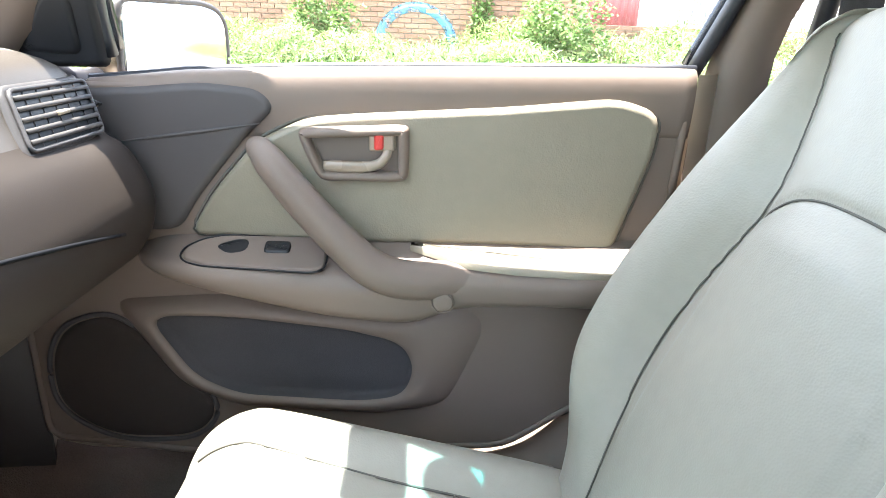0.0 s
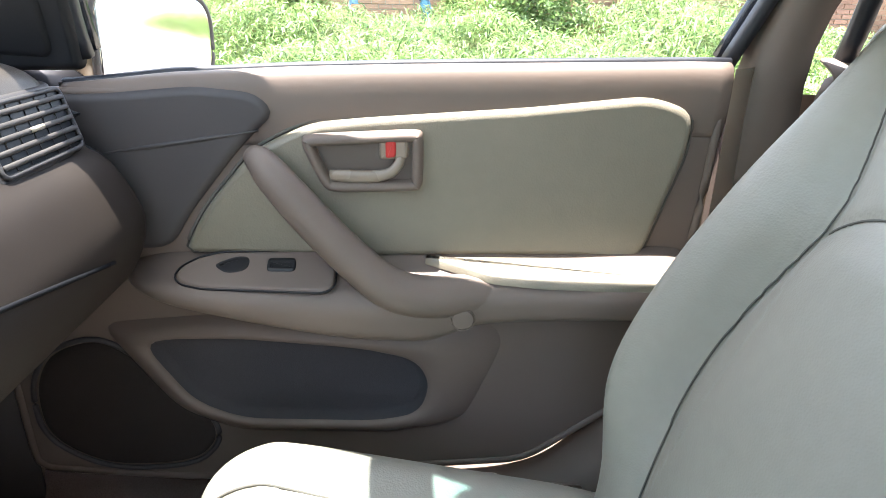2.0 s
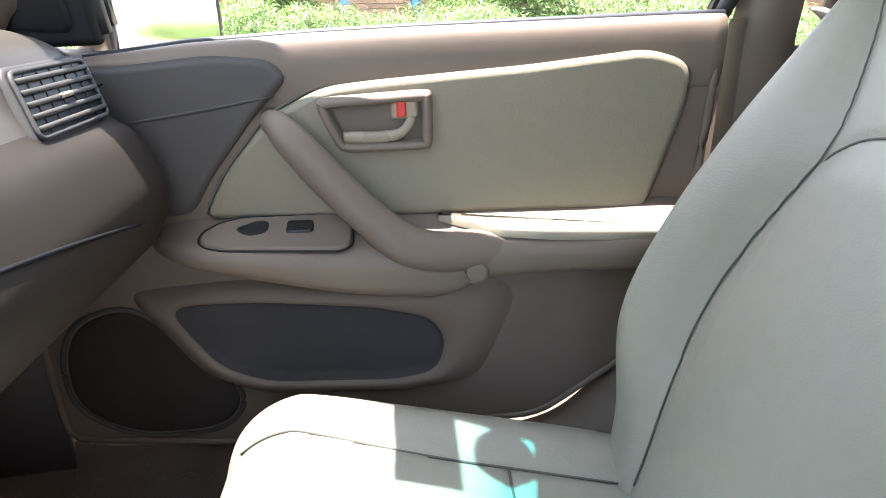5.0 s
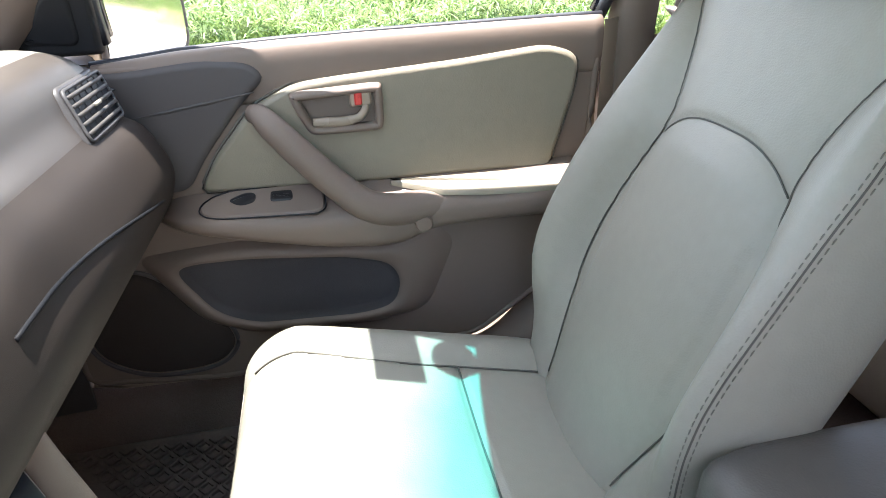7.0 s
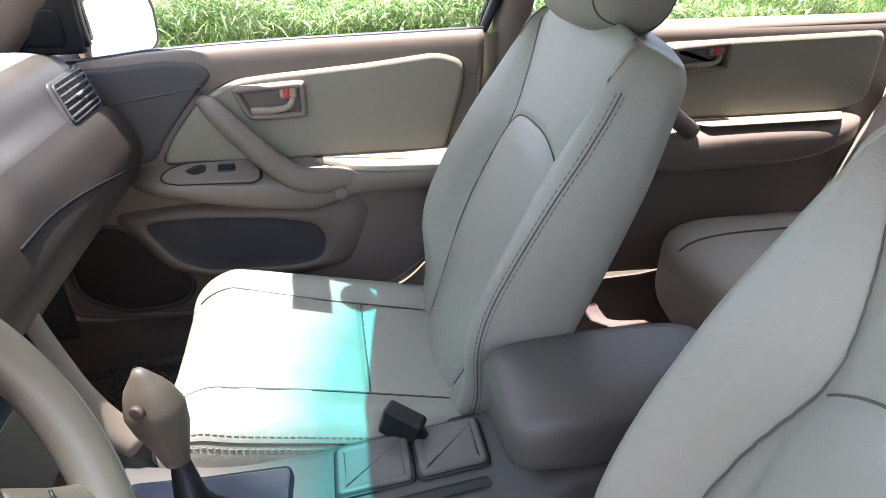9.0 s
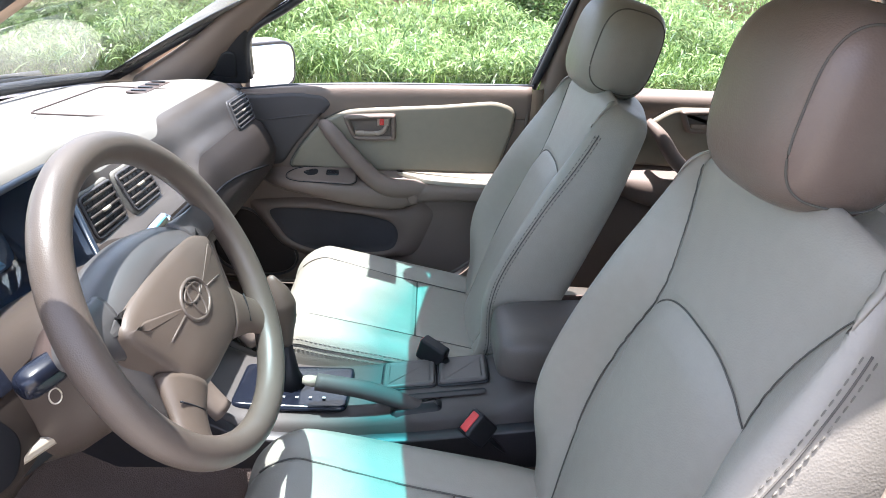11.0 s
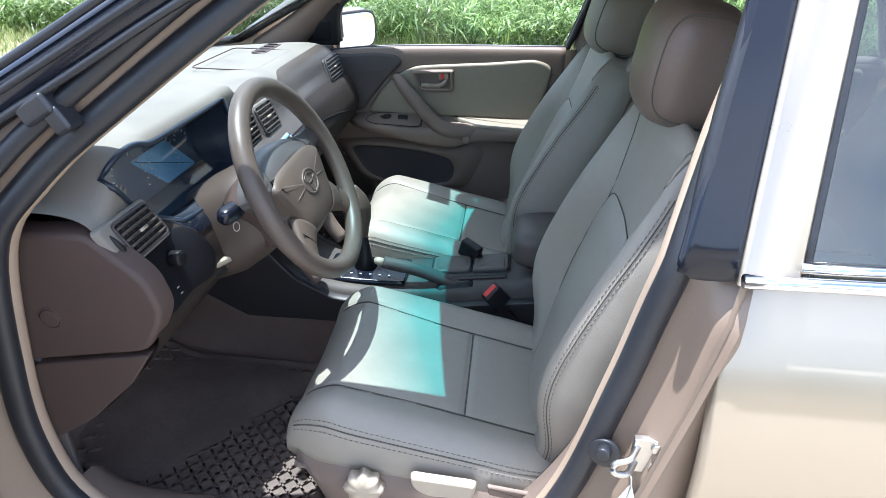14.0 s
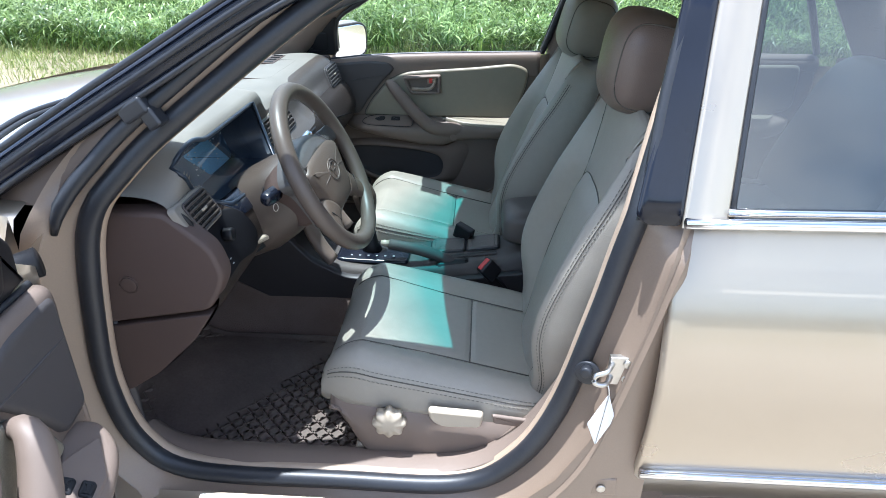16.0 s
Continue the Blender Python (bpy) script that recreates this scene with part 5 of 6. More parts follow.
def dashboard():
    d = thing("dashboard", (-0.6, 0, 0.5), "tan moulded dashboard, dusty top painted paler for sun", "dashboard")
    ys = np.unique(np.round(np.concatenate([np.linspace(-0.715, 0.70, 120), [-0.655, -0.243]]), 4))
    prof = np.array([curve(dash_profile(y), 90) for y in ys])
    # the instrument opening is a gap in the skin, cut off slantwise over the side vent
    i0, i1 = int(np.argmin(abs(ys + 0.655))), int(np.argmin(abs(ys + 0.243)))
    pz = prof[(i0 + i1) // 2]
    j0 = int(np.argmin(np.hypot(pz[:, 0] + 0.440, pz[:, 1] - 1.030)))
    jm = int(np.argmin(np.hypot(prof[100][:, 0] + 0.412, prof[100][:, 1] - 0.893)))
    low_z = lambda y: float(np.interp(y, [-0.655, -0.572, -0.540, -0.40, -0.243], [0.992, 0.906, 0.886, 0.880, 0.888]))
    v = [(prof[i, j, 0], ys[i], prof[i, j, 1]) for i in range(len(ys)) for j in range(90)]
    # jt splits the sunlit tone from the shaded one; driver's end keeps sunlit tone
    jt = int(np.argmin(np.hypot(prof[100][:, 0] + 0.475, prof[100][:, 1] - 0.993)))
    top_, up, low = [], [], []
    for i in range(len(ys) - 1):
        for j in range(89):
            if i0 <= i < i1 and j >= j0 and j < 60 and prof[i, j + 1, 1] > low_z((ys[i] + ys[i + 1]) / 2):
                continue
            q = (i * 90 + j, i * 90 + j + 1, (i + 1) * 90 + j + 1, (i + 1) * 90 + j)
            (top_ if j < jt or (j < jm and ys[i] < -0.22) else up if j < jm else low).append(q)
    part("dash_top", (v, top_), DASH_SUNLIT, d, "dusty grey dashboard top, paled as if sunlit")
    part("upper_dash", (v, up), DASH_SHADED, d)
    part("lower_dash", (v, low), LOWER_SHADED, d, "lower dashboard in brown darkened for shade")
    # end caps
    for s, i in ((1, len(ys) - 1),):
        lp = [(q[0], ys[i], q[1]) for q in prof[i]]
        ctr = [(q[0] * 0.9 - 0.07, ys[i] + s * 0.02, q[1] * 0.9 + 0.078) for q in prof[i]]
        part("end_cap", loft([lp, [(q[0] * 0.985 - 0.01, q[1] + s * 0.012, q[2] * 0.985 + 0.011) for q in lp], ctr], closed=False, cap1=True), DASHLOW, d, "brown dashboard end cover with a round plug")
    end_ = lambda x, z, h: (x, -0.712 - h, z)
    rim2_ = [(0, -0.03), (0.0008, 0.006), (0.002, 0.010)]
    rim_ = [(0, -0.03), (0.001, 0.004), (0.004, 0.009), (0.010, 0.012)]
    ec = part("end_cover", puff(rounded([(-0.63, 0.938), (-0.470, 0.944), (-0.445, 0.940), (-0.425, 0.920), (-0.392, 0.892), (-0.368, 0.868), (-0.352, 0.812), (-0.372, 0.766), (-0.396, 0.732), (-0.63, 0.690)], 0.02, 110), rim_, end_), DASHLOW, d, "brown dashboard end cover with a round plug")
    part("lower_cover", puff(rounded([(-0.65, 0.680), (-0.392, 0.726), (-0.438, 0.660), (-0.53, 0.572), (-0.60, 0.525), (-0.66, 0.515)], 0.006, 90), rim2_, end_), DASHLOW, d, "brown lower cover")
    part("plug", both(disc((-0.546, -0.7235, 0.788), (0, -1, 0), 0.016, 0.0035), tube([(-0.546 + 0.018 * math.cos(a), -0.7245, 0.788 + 0.018 * math.sin(a)) for a in np.linspace(0, 6.283, 28, endpoint=False)], 0.0015, 5, True)), DASHLOW, ec)
    k_end = int(np.argmin(abs(ys - 0.672)))
    part("end_gap", tube([(q[0] + 0.001, ys[k_end], q[1]) for q in prof[k_end] if 0.735 < q[1] < 0.955 and q[0] > -0.47], 0.0045, 8), BLACK, d, "dark gap between dashboard and door")
    # glovebox gap
    gap_z = lambda y: 0.847 - 0.055 * max(0.0, (y - 0.20) / 0.35) ** 1.5
    part("glovebox_gap", tube([(dash_x(y, gap_z(y)) + 0.0005, y, gap_z(y)) for y in np.linspace(0.13, 0.56, 30)], 0.0024, 6), SWITCHBLACK, d, "dark gap over the glovebox")
    # instrument cluster: funnel, face, painted sky reflection, dials, cover
    edge_y = np.concatenate([np.linspace(-0.655, -0.54, 12), np.linspace(-0.52, -0.243, 16)])
    lower = [(dash_x(y, low_z(y)) + 0.001, y, low_z(y)) for y in edge_y]
    upper = [(float(np.interp(y, ys, prof[:, j0, 0])) - 0.001, y, float(np.interp(y, ys, prof[:, j0, 1])) - 0.002) for y in edge_y]
    mouth = lower + upper[::-1]
    back = [(-0.498 + 0.02 * (0.89 - z), y * 0.93 - 0.028, max(z, 0.892)) for x, y, z in lower] + [(-0.545, y * 0.93 - 0.028, 1.008) for x, y, z in upper[::-1]]
    c = part("instrument_hood", loft([mouth, back]), HOODBLACK, d, "blue-black instrument surround")
    part("instrument_rim", tube(mouth, 0.0050, 8, True), HOODBLACK, c, "blue-black rim of the instrument opening")
    fx = lambda a, b, h: (-0.526 + (1.0 - b) * 0.32 + h, a, b)
    part("instrument_face", puff(rounded([(-0.635, 0.893), (-0.262, 0.893), (-0.262, 1.002), (-0.635, 1.002)], 0.02), [(0, 0), (0.002, 0.001)], fx), SCREEN, c, "dark instrument face with pale marks")
    part("instrument_window", puff(rounded([(-0.405, 0.897), (-0.285, 0.897), (-0.350, 0.968), (-0.480, 0.966)], 0.008), [(0, 0.002), (0.002, 0.003)], fx), SKY_SHEEN, c, "painted blue sheen of sky on the gauge cover")
    for cy, cz, r, a0, a1, k in ((-0.385, 0.940, 0.047, -30, 210, 19), (-0.500, 0.940, 0.047, -30, 210, 17), (-0.585, 0.945, 0.026, 30, 150, 6), (-0.300, 0.945, 0.026, 30, 150, 6)):
        for a in np.linspace(radians(a0), radians(a1), k):
            part("gauge_mark", box(fx(cy + r * math.cos(a), cz + r * math.sin(a), 0.004), (0.0015, 0.006, 0.002), pose(0, 0, 0, math.degrees(a), 0, 0)), INK, c, smooth=False)
    cov = part("instrument_cover", loft([[(-0.462, y, 1.018) for y in np.linspace(-0.65, -0.25, 8)], [(-0.470, y, 0.96) for y in np.linspace(-0.65, -0.25, 8)], [(-0.440, y, 0.897) for y in np.linspace(-0.65, -0.25, 8)]], closed=False), COVER, c, "clear plastic instrument cover")
    part("binnacle_lower", puff(rounded([(-0.560, 0.896), (-0.246, 0.890), (-0.250, 0.862), (-0.40, 0.852), (-0.540, 0.862)], 0.007, 100), [(0, -0.002), (0.001, 0.003), (0.003, 0.0035)], lambda y, z, h: (dash_x(y, z) + h, y, z), flat=False), BLUEBLACK, d, "blue-black lower instrument surround")
    # vents
    for y0, y1, w in ((-0.692, -0.596, 0.912), (0.508, 0.650, 0.925), (-0.205, -0.112, 0.93), (-0.092, 0.004, 0.93)):
        vent(d, y0, y1, w, y0 < -0.5)
    # switch panel by the driver's door, key and stalk
    sp = part("switch_panel", puff(rounded([(-0.685, 0.862), (-0.600, 0.888), (-0.545, 0.882), (-0.522, 0.82), (-0.545, 0.775), (-0.664, 0.768)], 0.012), [(0, -0.004), (0.002, 0.004), (0.004, 0.004)], lambda y, z, h: (dash_x(y, z) - 0.0015 + h, y, z), flat=False), SWITCHBLACK, d, "black switch panel with a round knob")
    part("mirror_knob", disc((dash_x(-0.600, 0.842) + 0.004, -0.600, 0.842), (1, 0, 0.1), 0.014, 0.020), BLACK, sp)
    for y, z in ((-0.655, 0.835), (-0.652, 0.822), (-0.648, 0.809), (-0.625, 0.80), (-0.622, 0.788)):
        part("switch_mark", box((dash_x(y, z) + 0.0035, y, z), (0.0016, 0.006, 0.0014)), INK, sp, smooth=False)
    # centre stack
    st = part("centre_panel", puff(rounded([(-0.115, 0.60), (0.115, 0.60), (0.105, 0.875), (-0.105, 0.875)], 0.02), [(0, -0.01), (0.003, 0.010), (0.008, 0.012)], lambda y, z, h: (stack_x(z) - 0.004 + h, y, z), flat=False), BLACK, d, "black centre stack")
    for y in (-0.118, 0.118):
        part("stack_trim", tube(curve([(stack_x(z) + 0.004, y, z) for z in (0.835, 0.79, 0.72, 0.64, 0.58, 0.53)], 24), [0.003, 0.015, 0.019, 0.020, 0.018], 12, flat=1.4, up=(0, 1, 0)), TRIM, d, "tan trim beside the centre stack")
    for z in (0.84, 0.80):
        for y in np.linspace(-0.08, 0.08, 6):
            part("button", box((stack_x(z) + 0.014, y, z), (0.008, 0.022, 0.014), pose(0, 0, 0, 0, -14, 0)), CONSOLE, st, bevel=0.002)
    part("radio_face", box((stack_x(0.735) + 0.012, 0, 0.735), (0.012, 0.18, 0.05), pose(0, 0, 0, 0, -14, 0)), BLUEBLACK, st, bevel=0.004)
    # defroster slots on top
    for y0, y1 in ((-0.60, -0.48), (0.40, 0.55)):
        sl = part("defroster", box((-0.60, (y0 + y1) / 2, 0.995), (0.045, y1 - y0, 0.006), pose(0, 0, 0, 0, 3, 0)), DASHLOW, d, bevel=0.003)
        for k in range(4):
            part("slot", box((-0.60, y0 + 0.018 + k * (y1 - y0 - 0.036) / 3, 0.998), (0.03, 0.016, 0.004), pose(0, 0, 0, 0, 3, 20)), BLACK, sl, smooth=False)
    part("airbag_line", tube(rounded([(-0.70, 0.16), (-0.52, 0.16), (-0.515, 0.46), (-0.70, 0.46)], 0.02, 60) @ np.array([[1, 0, 0], [0, 1, 0]]) + np.array([0, 0, 0.9965]) - np.array([0, 0, 0.0]), 0.0018, 5, True), DASHLOW, d)
    return d


def vent(d, y0, y1, zc=0.93, steep=False):
    """A slatted air vent in the face below the dash top."""
    ym = (y0 + y1) / 2
    lo, hi = Vector((dash_x(ym, zc - 0.025), 0, zc - 0.025)), Vector((dash_x(ym, zc + 0.025), 0, zc + 0.025))
    if steep:
        lo, hi = Vector((-0.408, 0, zc - 0.030)), Vector((-0.432, 0, zc + 0.030))
    up = (hi - lo).normalized()
    fw = Vector((up.z, 0, -up.x))
    base = (lo + hi) / 2
    end = abs(y0) > 0.4
    s = 1 if y0 > 0 else -1
    skew = 0.25 if end else 0.0
    tab_y = np.linspace(-0.75, 0.75, 61)
    tab_y = tab_y[abs(tab_y - ym) < 0.15]
    tab_x = [dash_x(q, 0.93) - dash_x(ym, 0.93) for q in tab_y]
    put = lambda a, b, h: tuple(base + Vector((float(np.interp(a, tab_y, tab_x)) if end and s > 0 and h < 0.0033 else 0.0, a - s * skew * (b - 0.03) * -1.0 * (1 if end else 0), 0)) + up * b + fw * (h + 0.002))
    wide = (y0 - (0.008 if s > 0 else 0.03), y1 + (0.03 if s > 0 else 0.008)) if end else (y0 - 0.004, y1 + 0.004)
    o = rounded([(wide[0], -0.040), (wide[1], -0.040), (wide[1], 0.040), (wide[0], 0.040)], 0.012, 72)
    # near and centre surrounds take the paler tone that paints sun
    f = part("vent", puff(o, [(0, -0.01), (0.001, 0.001), (0.004, 0.003)], put), TRIM_DARK if y0 > 0.4 else DASH_SUNLIT, d, "slatted air vent in a moulded surround")
    i_ = rounded([(y0, -0.032), (y1, -0.032), (y1, 0.032), (y0, 0.032)], 0.008, 72)
    part("vent_throat", puff(i_, [(0, 0.0034), (0.001, 0.0036)], put), BLACK, f)
    part("vent_rim", tube([put(a, b, 0.005) for a, b in i_], 0.0026, 8, True), TRIM_DARK, f, "dark vent rim")
    for k in range(5):
        b = -0.023 + k * 0.0115
        ln = [put(a, b, 0.0070) for a in np.linspace(y0 + 0.003, y1 - 0.003, 6)]
        part("slat", tube(ln, 0.0027, 8, flat=0.7, up=tuple(fw)), CONSOLE if y0 > 0.4 else SHROUD, f)
    for k in range(5):
        a = y0 + (y1 - y0) * (k + 1) / 6
        part("vane", tube([put(a, b, 0.0040) for b in (-0.029, 0.0, 0.029)], 0.0007, 5), TRIM_DARK, f)
    part("slat_tab", tube([put(ym - 0.010, 0.0, 0.009), put(ym, 0.0, 0.0095), put(ym + 0.010, 0.0, 0.009)], 0.0028, 8), HANDLE, f, "pale vent tab")
    if end:
        yo = (y1 if s > 0 else y0) + s * 0.013
        part("vent_wheel", tube([put(yo, b, 0.0035 - abs(b) * 0.1) for b in np.linspace(-0.022, 0.022, 7)], [0.002, 0.005, 0.0055, 0.005, 0.002], 8), BLACK, f, "black vent wheel")


dashboard()


# ---------------------------------------------------------------- steering wheel
def steering_wheel():
    c = Vector((-0.206, -0.398, 0.928))
    s = thing("steering_wheel", c, "tan four-spoke steering wheel with an airbag pad", "steering wheel")
    t = radians(26)
    n, up, rt = Vector((math.cos(t), 0, math.sin(t))), Vector((-math.sin(t), 0, math.cos(t))), Vector((0, 1, 0))
    hub_c = c - n * 0.014
    put = lambda a, b, h: tuple(hub_c + rt * a + up * b + n * h)
    rim = [put(0.184 * math.cos(a), 0.184 * math.sin(a), 0) for a in np.linspace(0, 2 * math.pi, 110, endpoint=False)]
    part("rim", tube(rim, 0.0185, 18, True, up=n), WHEELRIM, s, "tan leather-grained rim")
    mir = lambda half: half + [(-a, b) for a, b in reversed(half)]
    shell = rounded(mir([(0.030, 0.084), (0.090, 0.072), (0.140, 0.046), (0.150, 0.022), (0.118, 0.0), (0.104, -0.050), (0.096, -0.100), (0.030, -0.112)]), 0.03, 150)
    part("hub_shell", puff(shell, [(0, -0.060), (0.001, -0.036), (0.006, -0.022), (0.018, -0.010), (0.034, -0.003)], put, 4), WHEELSHELL, s, "grey-brown upper shell behind the pad")
    pad_o = rounded(mir([(0.050, 0.046), (0.100, 0.040), (0.126, 0.026), (0.118, 0.000), (0.098, -0.040), (0.090, -0.070), (0.060, -0.088), (0.030, -0.092)]), 0.022, 150)
    hub = part("airbag_pad", puff(pad_o, [(0, -0.030), (0.001, -0.004), (0.004, 0.002), (0.012, 0.005), (0.026, 0.008)], put, 6, 0.003, False), HUBPAD, s, "tan airbag pad with an oval emblem")
    part("hub_boss", puff(inset(shell, 0.012), [(0, -0.050), (0.004, -0.085), (0.012, -0.11)], put, 3), DASHLOW, s)
    for k in (1, -1):
        part("spoke", tube(curve([put(0.105 * k, 0.030, -0.022), put(0.140 * k, 0.038, -0.018), put(0.178 * k, 0.044, -0.004)], 14), [0.036, 0.030, 0.024, 0.022, 0.028], 18, flat=0.42, up=n), WHEELSHELL, s, "grey-brown upper spoke")
        part("spoke", tube(curve([put(0.078 * k, -0.066, -0.012), put(0.106 * k, -0.090, -0.008), put(0.138 * k, -0.122, -0.001)], 14), [0.040, 0.034, 0.028, 0.026, 0.032], 18, flat=0.42, up=n), HUBPAD, s, "tan lower spoke")
        part("spoke_joint", tube([put(k * (0.094 + 0.024 * f) , -0.100 + 0.032 * f, 0.0035 - 0.002 * abs(f - 0.5)) for f in np.linspace(0, 1, 8)], 0.0013, 6), BLACK, s)
    ov = lambda rx, ry: [(rx * math.cos(a), ry * math.sin(a) - 0.010) for a in np.linspace(0, 2 * math.pi, 48, endpoint=False)]
    em = part("emblem", tube([put(a, b, 0.0105) for a, b in ov(0.033, 0.023)], 0.0024, 8, True), WHEELRIM, hub, "plain oval emblem")
    part("emblem_bar", tube([put(a, b, 0.0110) for a, b in ov(0.011, 0.022)], 0.0017, 6, True), WHEELRIM, em)
    part("emblem_bar", tube([put(0.021 * math.cos(a), 0.009 * math.sin(a) - 0.002, 0.0110) for a in np.linspace(0, 2 * math.pi, 40, endpoint=False)], 0.0016, 6, True), WHEELRIM, em)
    for sg in (-1, 1):
        part("emboss_line", tube([put(sg * 0.037, -0.012, 0.0105), put(sg * 0.060, -0.015, 0.0095), put(sg * 0.080, -0.018, 0.0075)], 0.0014, 6), WHEELRIM, hub)
    # column
    ax = -n
    cols = []
    for d_, rx, ry, dz in ((0.055, 0.060, 0.056, 0), (0.085, 0.088, 0.078, -0.006), (0.14, 0.100, 0.090, -0.016), (0.20, 0.100, 0.095, -0.024), (0.28, 0.09, 0.09, -0.026)):
        cols.append([tuple(c + ax * d_ + rt * rx * math.copysign(abs(math.cos(a)) ** 0.7, math.cos(a)) + up * (dz + ry * math.copysign(abs(math.sin(a)) ** 0.7, math.sin(a)))) for a in np.linspace(0, 2 * math.pi, 40, endpoint=False)])
    col = thing("steering_column", tuple(c + ax * 0.2), "tan steering column shroud with key and stalks", "steering column")
    part("shroud", loft(cols, cap0=True, cap1=True), SHROUD, col)
    at_ = lambda a, b, h: tuple(c + rt * a + up * b + n * h)
    # wiper stalk towards the middle, light stalk towards the door
    part("stalk", tube(curve([at_(0.05, 0.03, -0.11), at_(0.12, 0.045, -0.10), at_(0.185, 0.055, -0.085)], 16), [0.009, 0.008, 0.0075, 0.012, 0.012], 10), CHROME, col, "grey wiper stalk")
    kb = part("ignition", both(disc((-0.325, -0.480, 0.892), (0.45, -1, 0.15), 0.022, 0.014), disc((-0.322, -0.490, 0.893), (0.45, -1, 0.15), 0.015, 0.020)), BLACK, col, "black ignition barrel with a key")
    part("key", egg((-0.310, -0.530, 0.902), (0.014, 0.026, 0.016), 0.6, 24, 14, pose(0, 0, 0, 10, 15, -25)), BLUEBLACK, kb, "dark blue key head")
    part("key_ring", tube([Vector((-0.305, -0.527, 0.862)) + Vector((0.004 * math.cos(a), 0.004 * math.cos(a), 0.009 * math.sin(a) + 0.012)) for a in np.linspace(0, 2 * math.pi, 24, endpoint=False)], 0.0009, 5, True), STEEL, kb, "thin key ring")
    part("tilt_lever", puff(rounded([(-0.535, 0.782), (-0.53, 0.798), (-0.478, 0.793), (-0.478, 0.777)], 0.006, 48), [(0, -0.012), (0.001, 0.004), (0.004, 0.008)], lambda y, z, h: (-0.352 + 0.35 * (y + 0.5) + h, y, z)), HANDLE, col, "pale tilt lever")
    part("lever_recess", puff(rounded([(-0.545, 0.755), (-0.545, 0.835), (-0.475, 0.83), (-0.47, 0.755)], 0.01, 48), [(0, -0.03), (0.002, -0.004)], lambda y, z, h: (-0.356 + 0.35 * (y + 0.5) + h, y, z)), BLACK, col)
    return s


steering_wheel()


# ---------------------------------------------------------------- centre console
def console():
    c = thing("centre_console", (0.05, 0, 0.3), "brown-grey centre console with cup holder lids and armrest box", "console")
    st = [(-0.46, 0.115, 0.60), (-0.36, 0.11, 0.535), (-0.26, 0.105, 0.50), (-0.10, 0.10, 0.495), (0.08, 0.10, 0.515), (0.20, 0.10, 0.53), (0.24, 0.098, 0.55), (0.30, 0.096, 0.575), (0.50, 0.09, 0.58), (0.56, 0.08, 0.50)]
    loops = []
    for x, w, z in curve(st, 60):
        loops.append([(x, y, q) for y, q in ((-w - 0.012, 0.28), (-w - 0.004, z - 0.06), (-w, z - 0.014), (-w + 0.010, z - 0.002), (-w + 0.03, z), (0, z), (w - 0.03, z), (w - 0.010, z - 0.002), (w, z - 0.014), (w + 0.004, z - 0.06), (w + 0.012, 0.28))])
    part("body", loft(loops, closed=False), CONSOLE, c)
    side_o = rounded([(-0.64, 0.475), (-0.49, 0.392), (-0.26, 0.398), (0.10, 0.405), (0.30, 0.42), (0.30, 0.515), (0.19, 0.500), (0.05, 0.480), (-0.10, 0.466), (-0.26, 0.478), (-0.36, 0.53), (-0.44, 0.62), (-0.60, 0.66)], 0.015, 120)
    for sg in (-1, 1):
        part("console_side", puff(side_o, [(0, -0.02), (0.001, 0.0), (0.004, 0.003)], lambda x, z, h: (x, sg * (0.124 + h), z)), CONSIDE, c, "dark console side panel")
    # armrest box
    lid = []
    for x, w, zt, zb in curve([(0.200, 0.055, 0.640, 0.600), (0.208, 0.078, 0.660, 0.585), (0.235, 0.088, 0.672, 0.575), (0.30, 0.092, 0.678, 0.572), (0.42, 0.092, 0.682, 0.575), (0.51, 0.085, 0.675, 0.58), (0.525, 0.06, 0.65, 0.60)], 40):
        lid.append([(x, w * math.copysign(abs(math.cos(a)) ** 0.45, math.cos(a)), (zt + zb) / 2 + (zt - zb) / 2 * math.copysign(abs(math.sin(a)) ** 0.5, math.sin(a))) for a in np.linspace(0, 2 * math.pi, 44, endpoint=False)])
    part("armrest_lid", loft(lid, cap0=True, cap1=True), LID, c, "padded grey-brown armrest lid")
    # two lids in front of the box
    for x0, x1 in ((-0.015, 0.090), (0.098, 0.195)):
        zz = lambda x: 0.503 + 0.14 * (x + 0.015) if x < 0.2 else 0.533
        put = lambda x, y, h: (x, y, zz(x) + h)
        part("tray_lid", puff(rounded([(x0, -0.010), (x1, -0.010), (x1, 0.078), (x0, 0.078)], 0.010), [(0, 0.0), (0.001, 0.006), (0.003, 0.008), (0.008, 0.008), (0.011, 0.0068)], put), LID, c, "flat grey-brown tray lid")
        part("lid_gap", puff(rounded([(x0 - 0.004, -0.014), (x1 + 0.004, -0.014), (x1 + 0.004, 0.082), (x0 - 0.004, 0.082)], 0.012), [(0, 0.0), (0.001, 0.0028)], put), BLACK, c)
    part("lever_slot", puff(rounded([(-0.02, -0.052), (0.19, -0.048), (0.19, -0.030), (-0.02, -0.034)], 0.008), [(0, 0.003), (0.002, 0.0015)], lambda x, y, h: (x, y, 0.5035 + 0.12 * (x + 0.02) + h)), BLACK, c, "dark slot beside the brake lever")
    # hand brake
    hb = thing("hand_brake", (0.06, -0.065, 0.5), "tan hand brake lever with a button on its end", "hand brake")
    part("lever", tube(curve([(0.085, -0.066, 0.500), (0.03, -0.066, 0.520), (-0.04, -0.066, 0.545), (-0.135, -0.066, 0.562)], 20), [0.012, 0.016, 0.018, 0.017, 0.0165], 14), CONSOLE, hb)
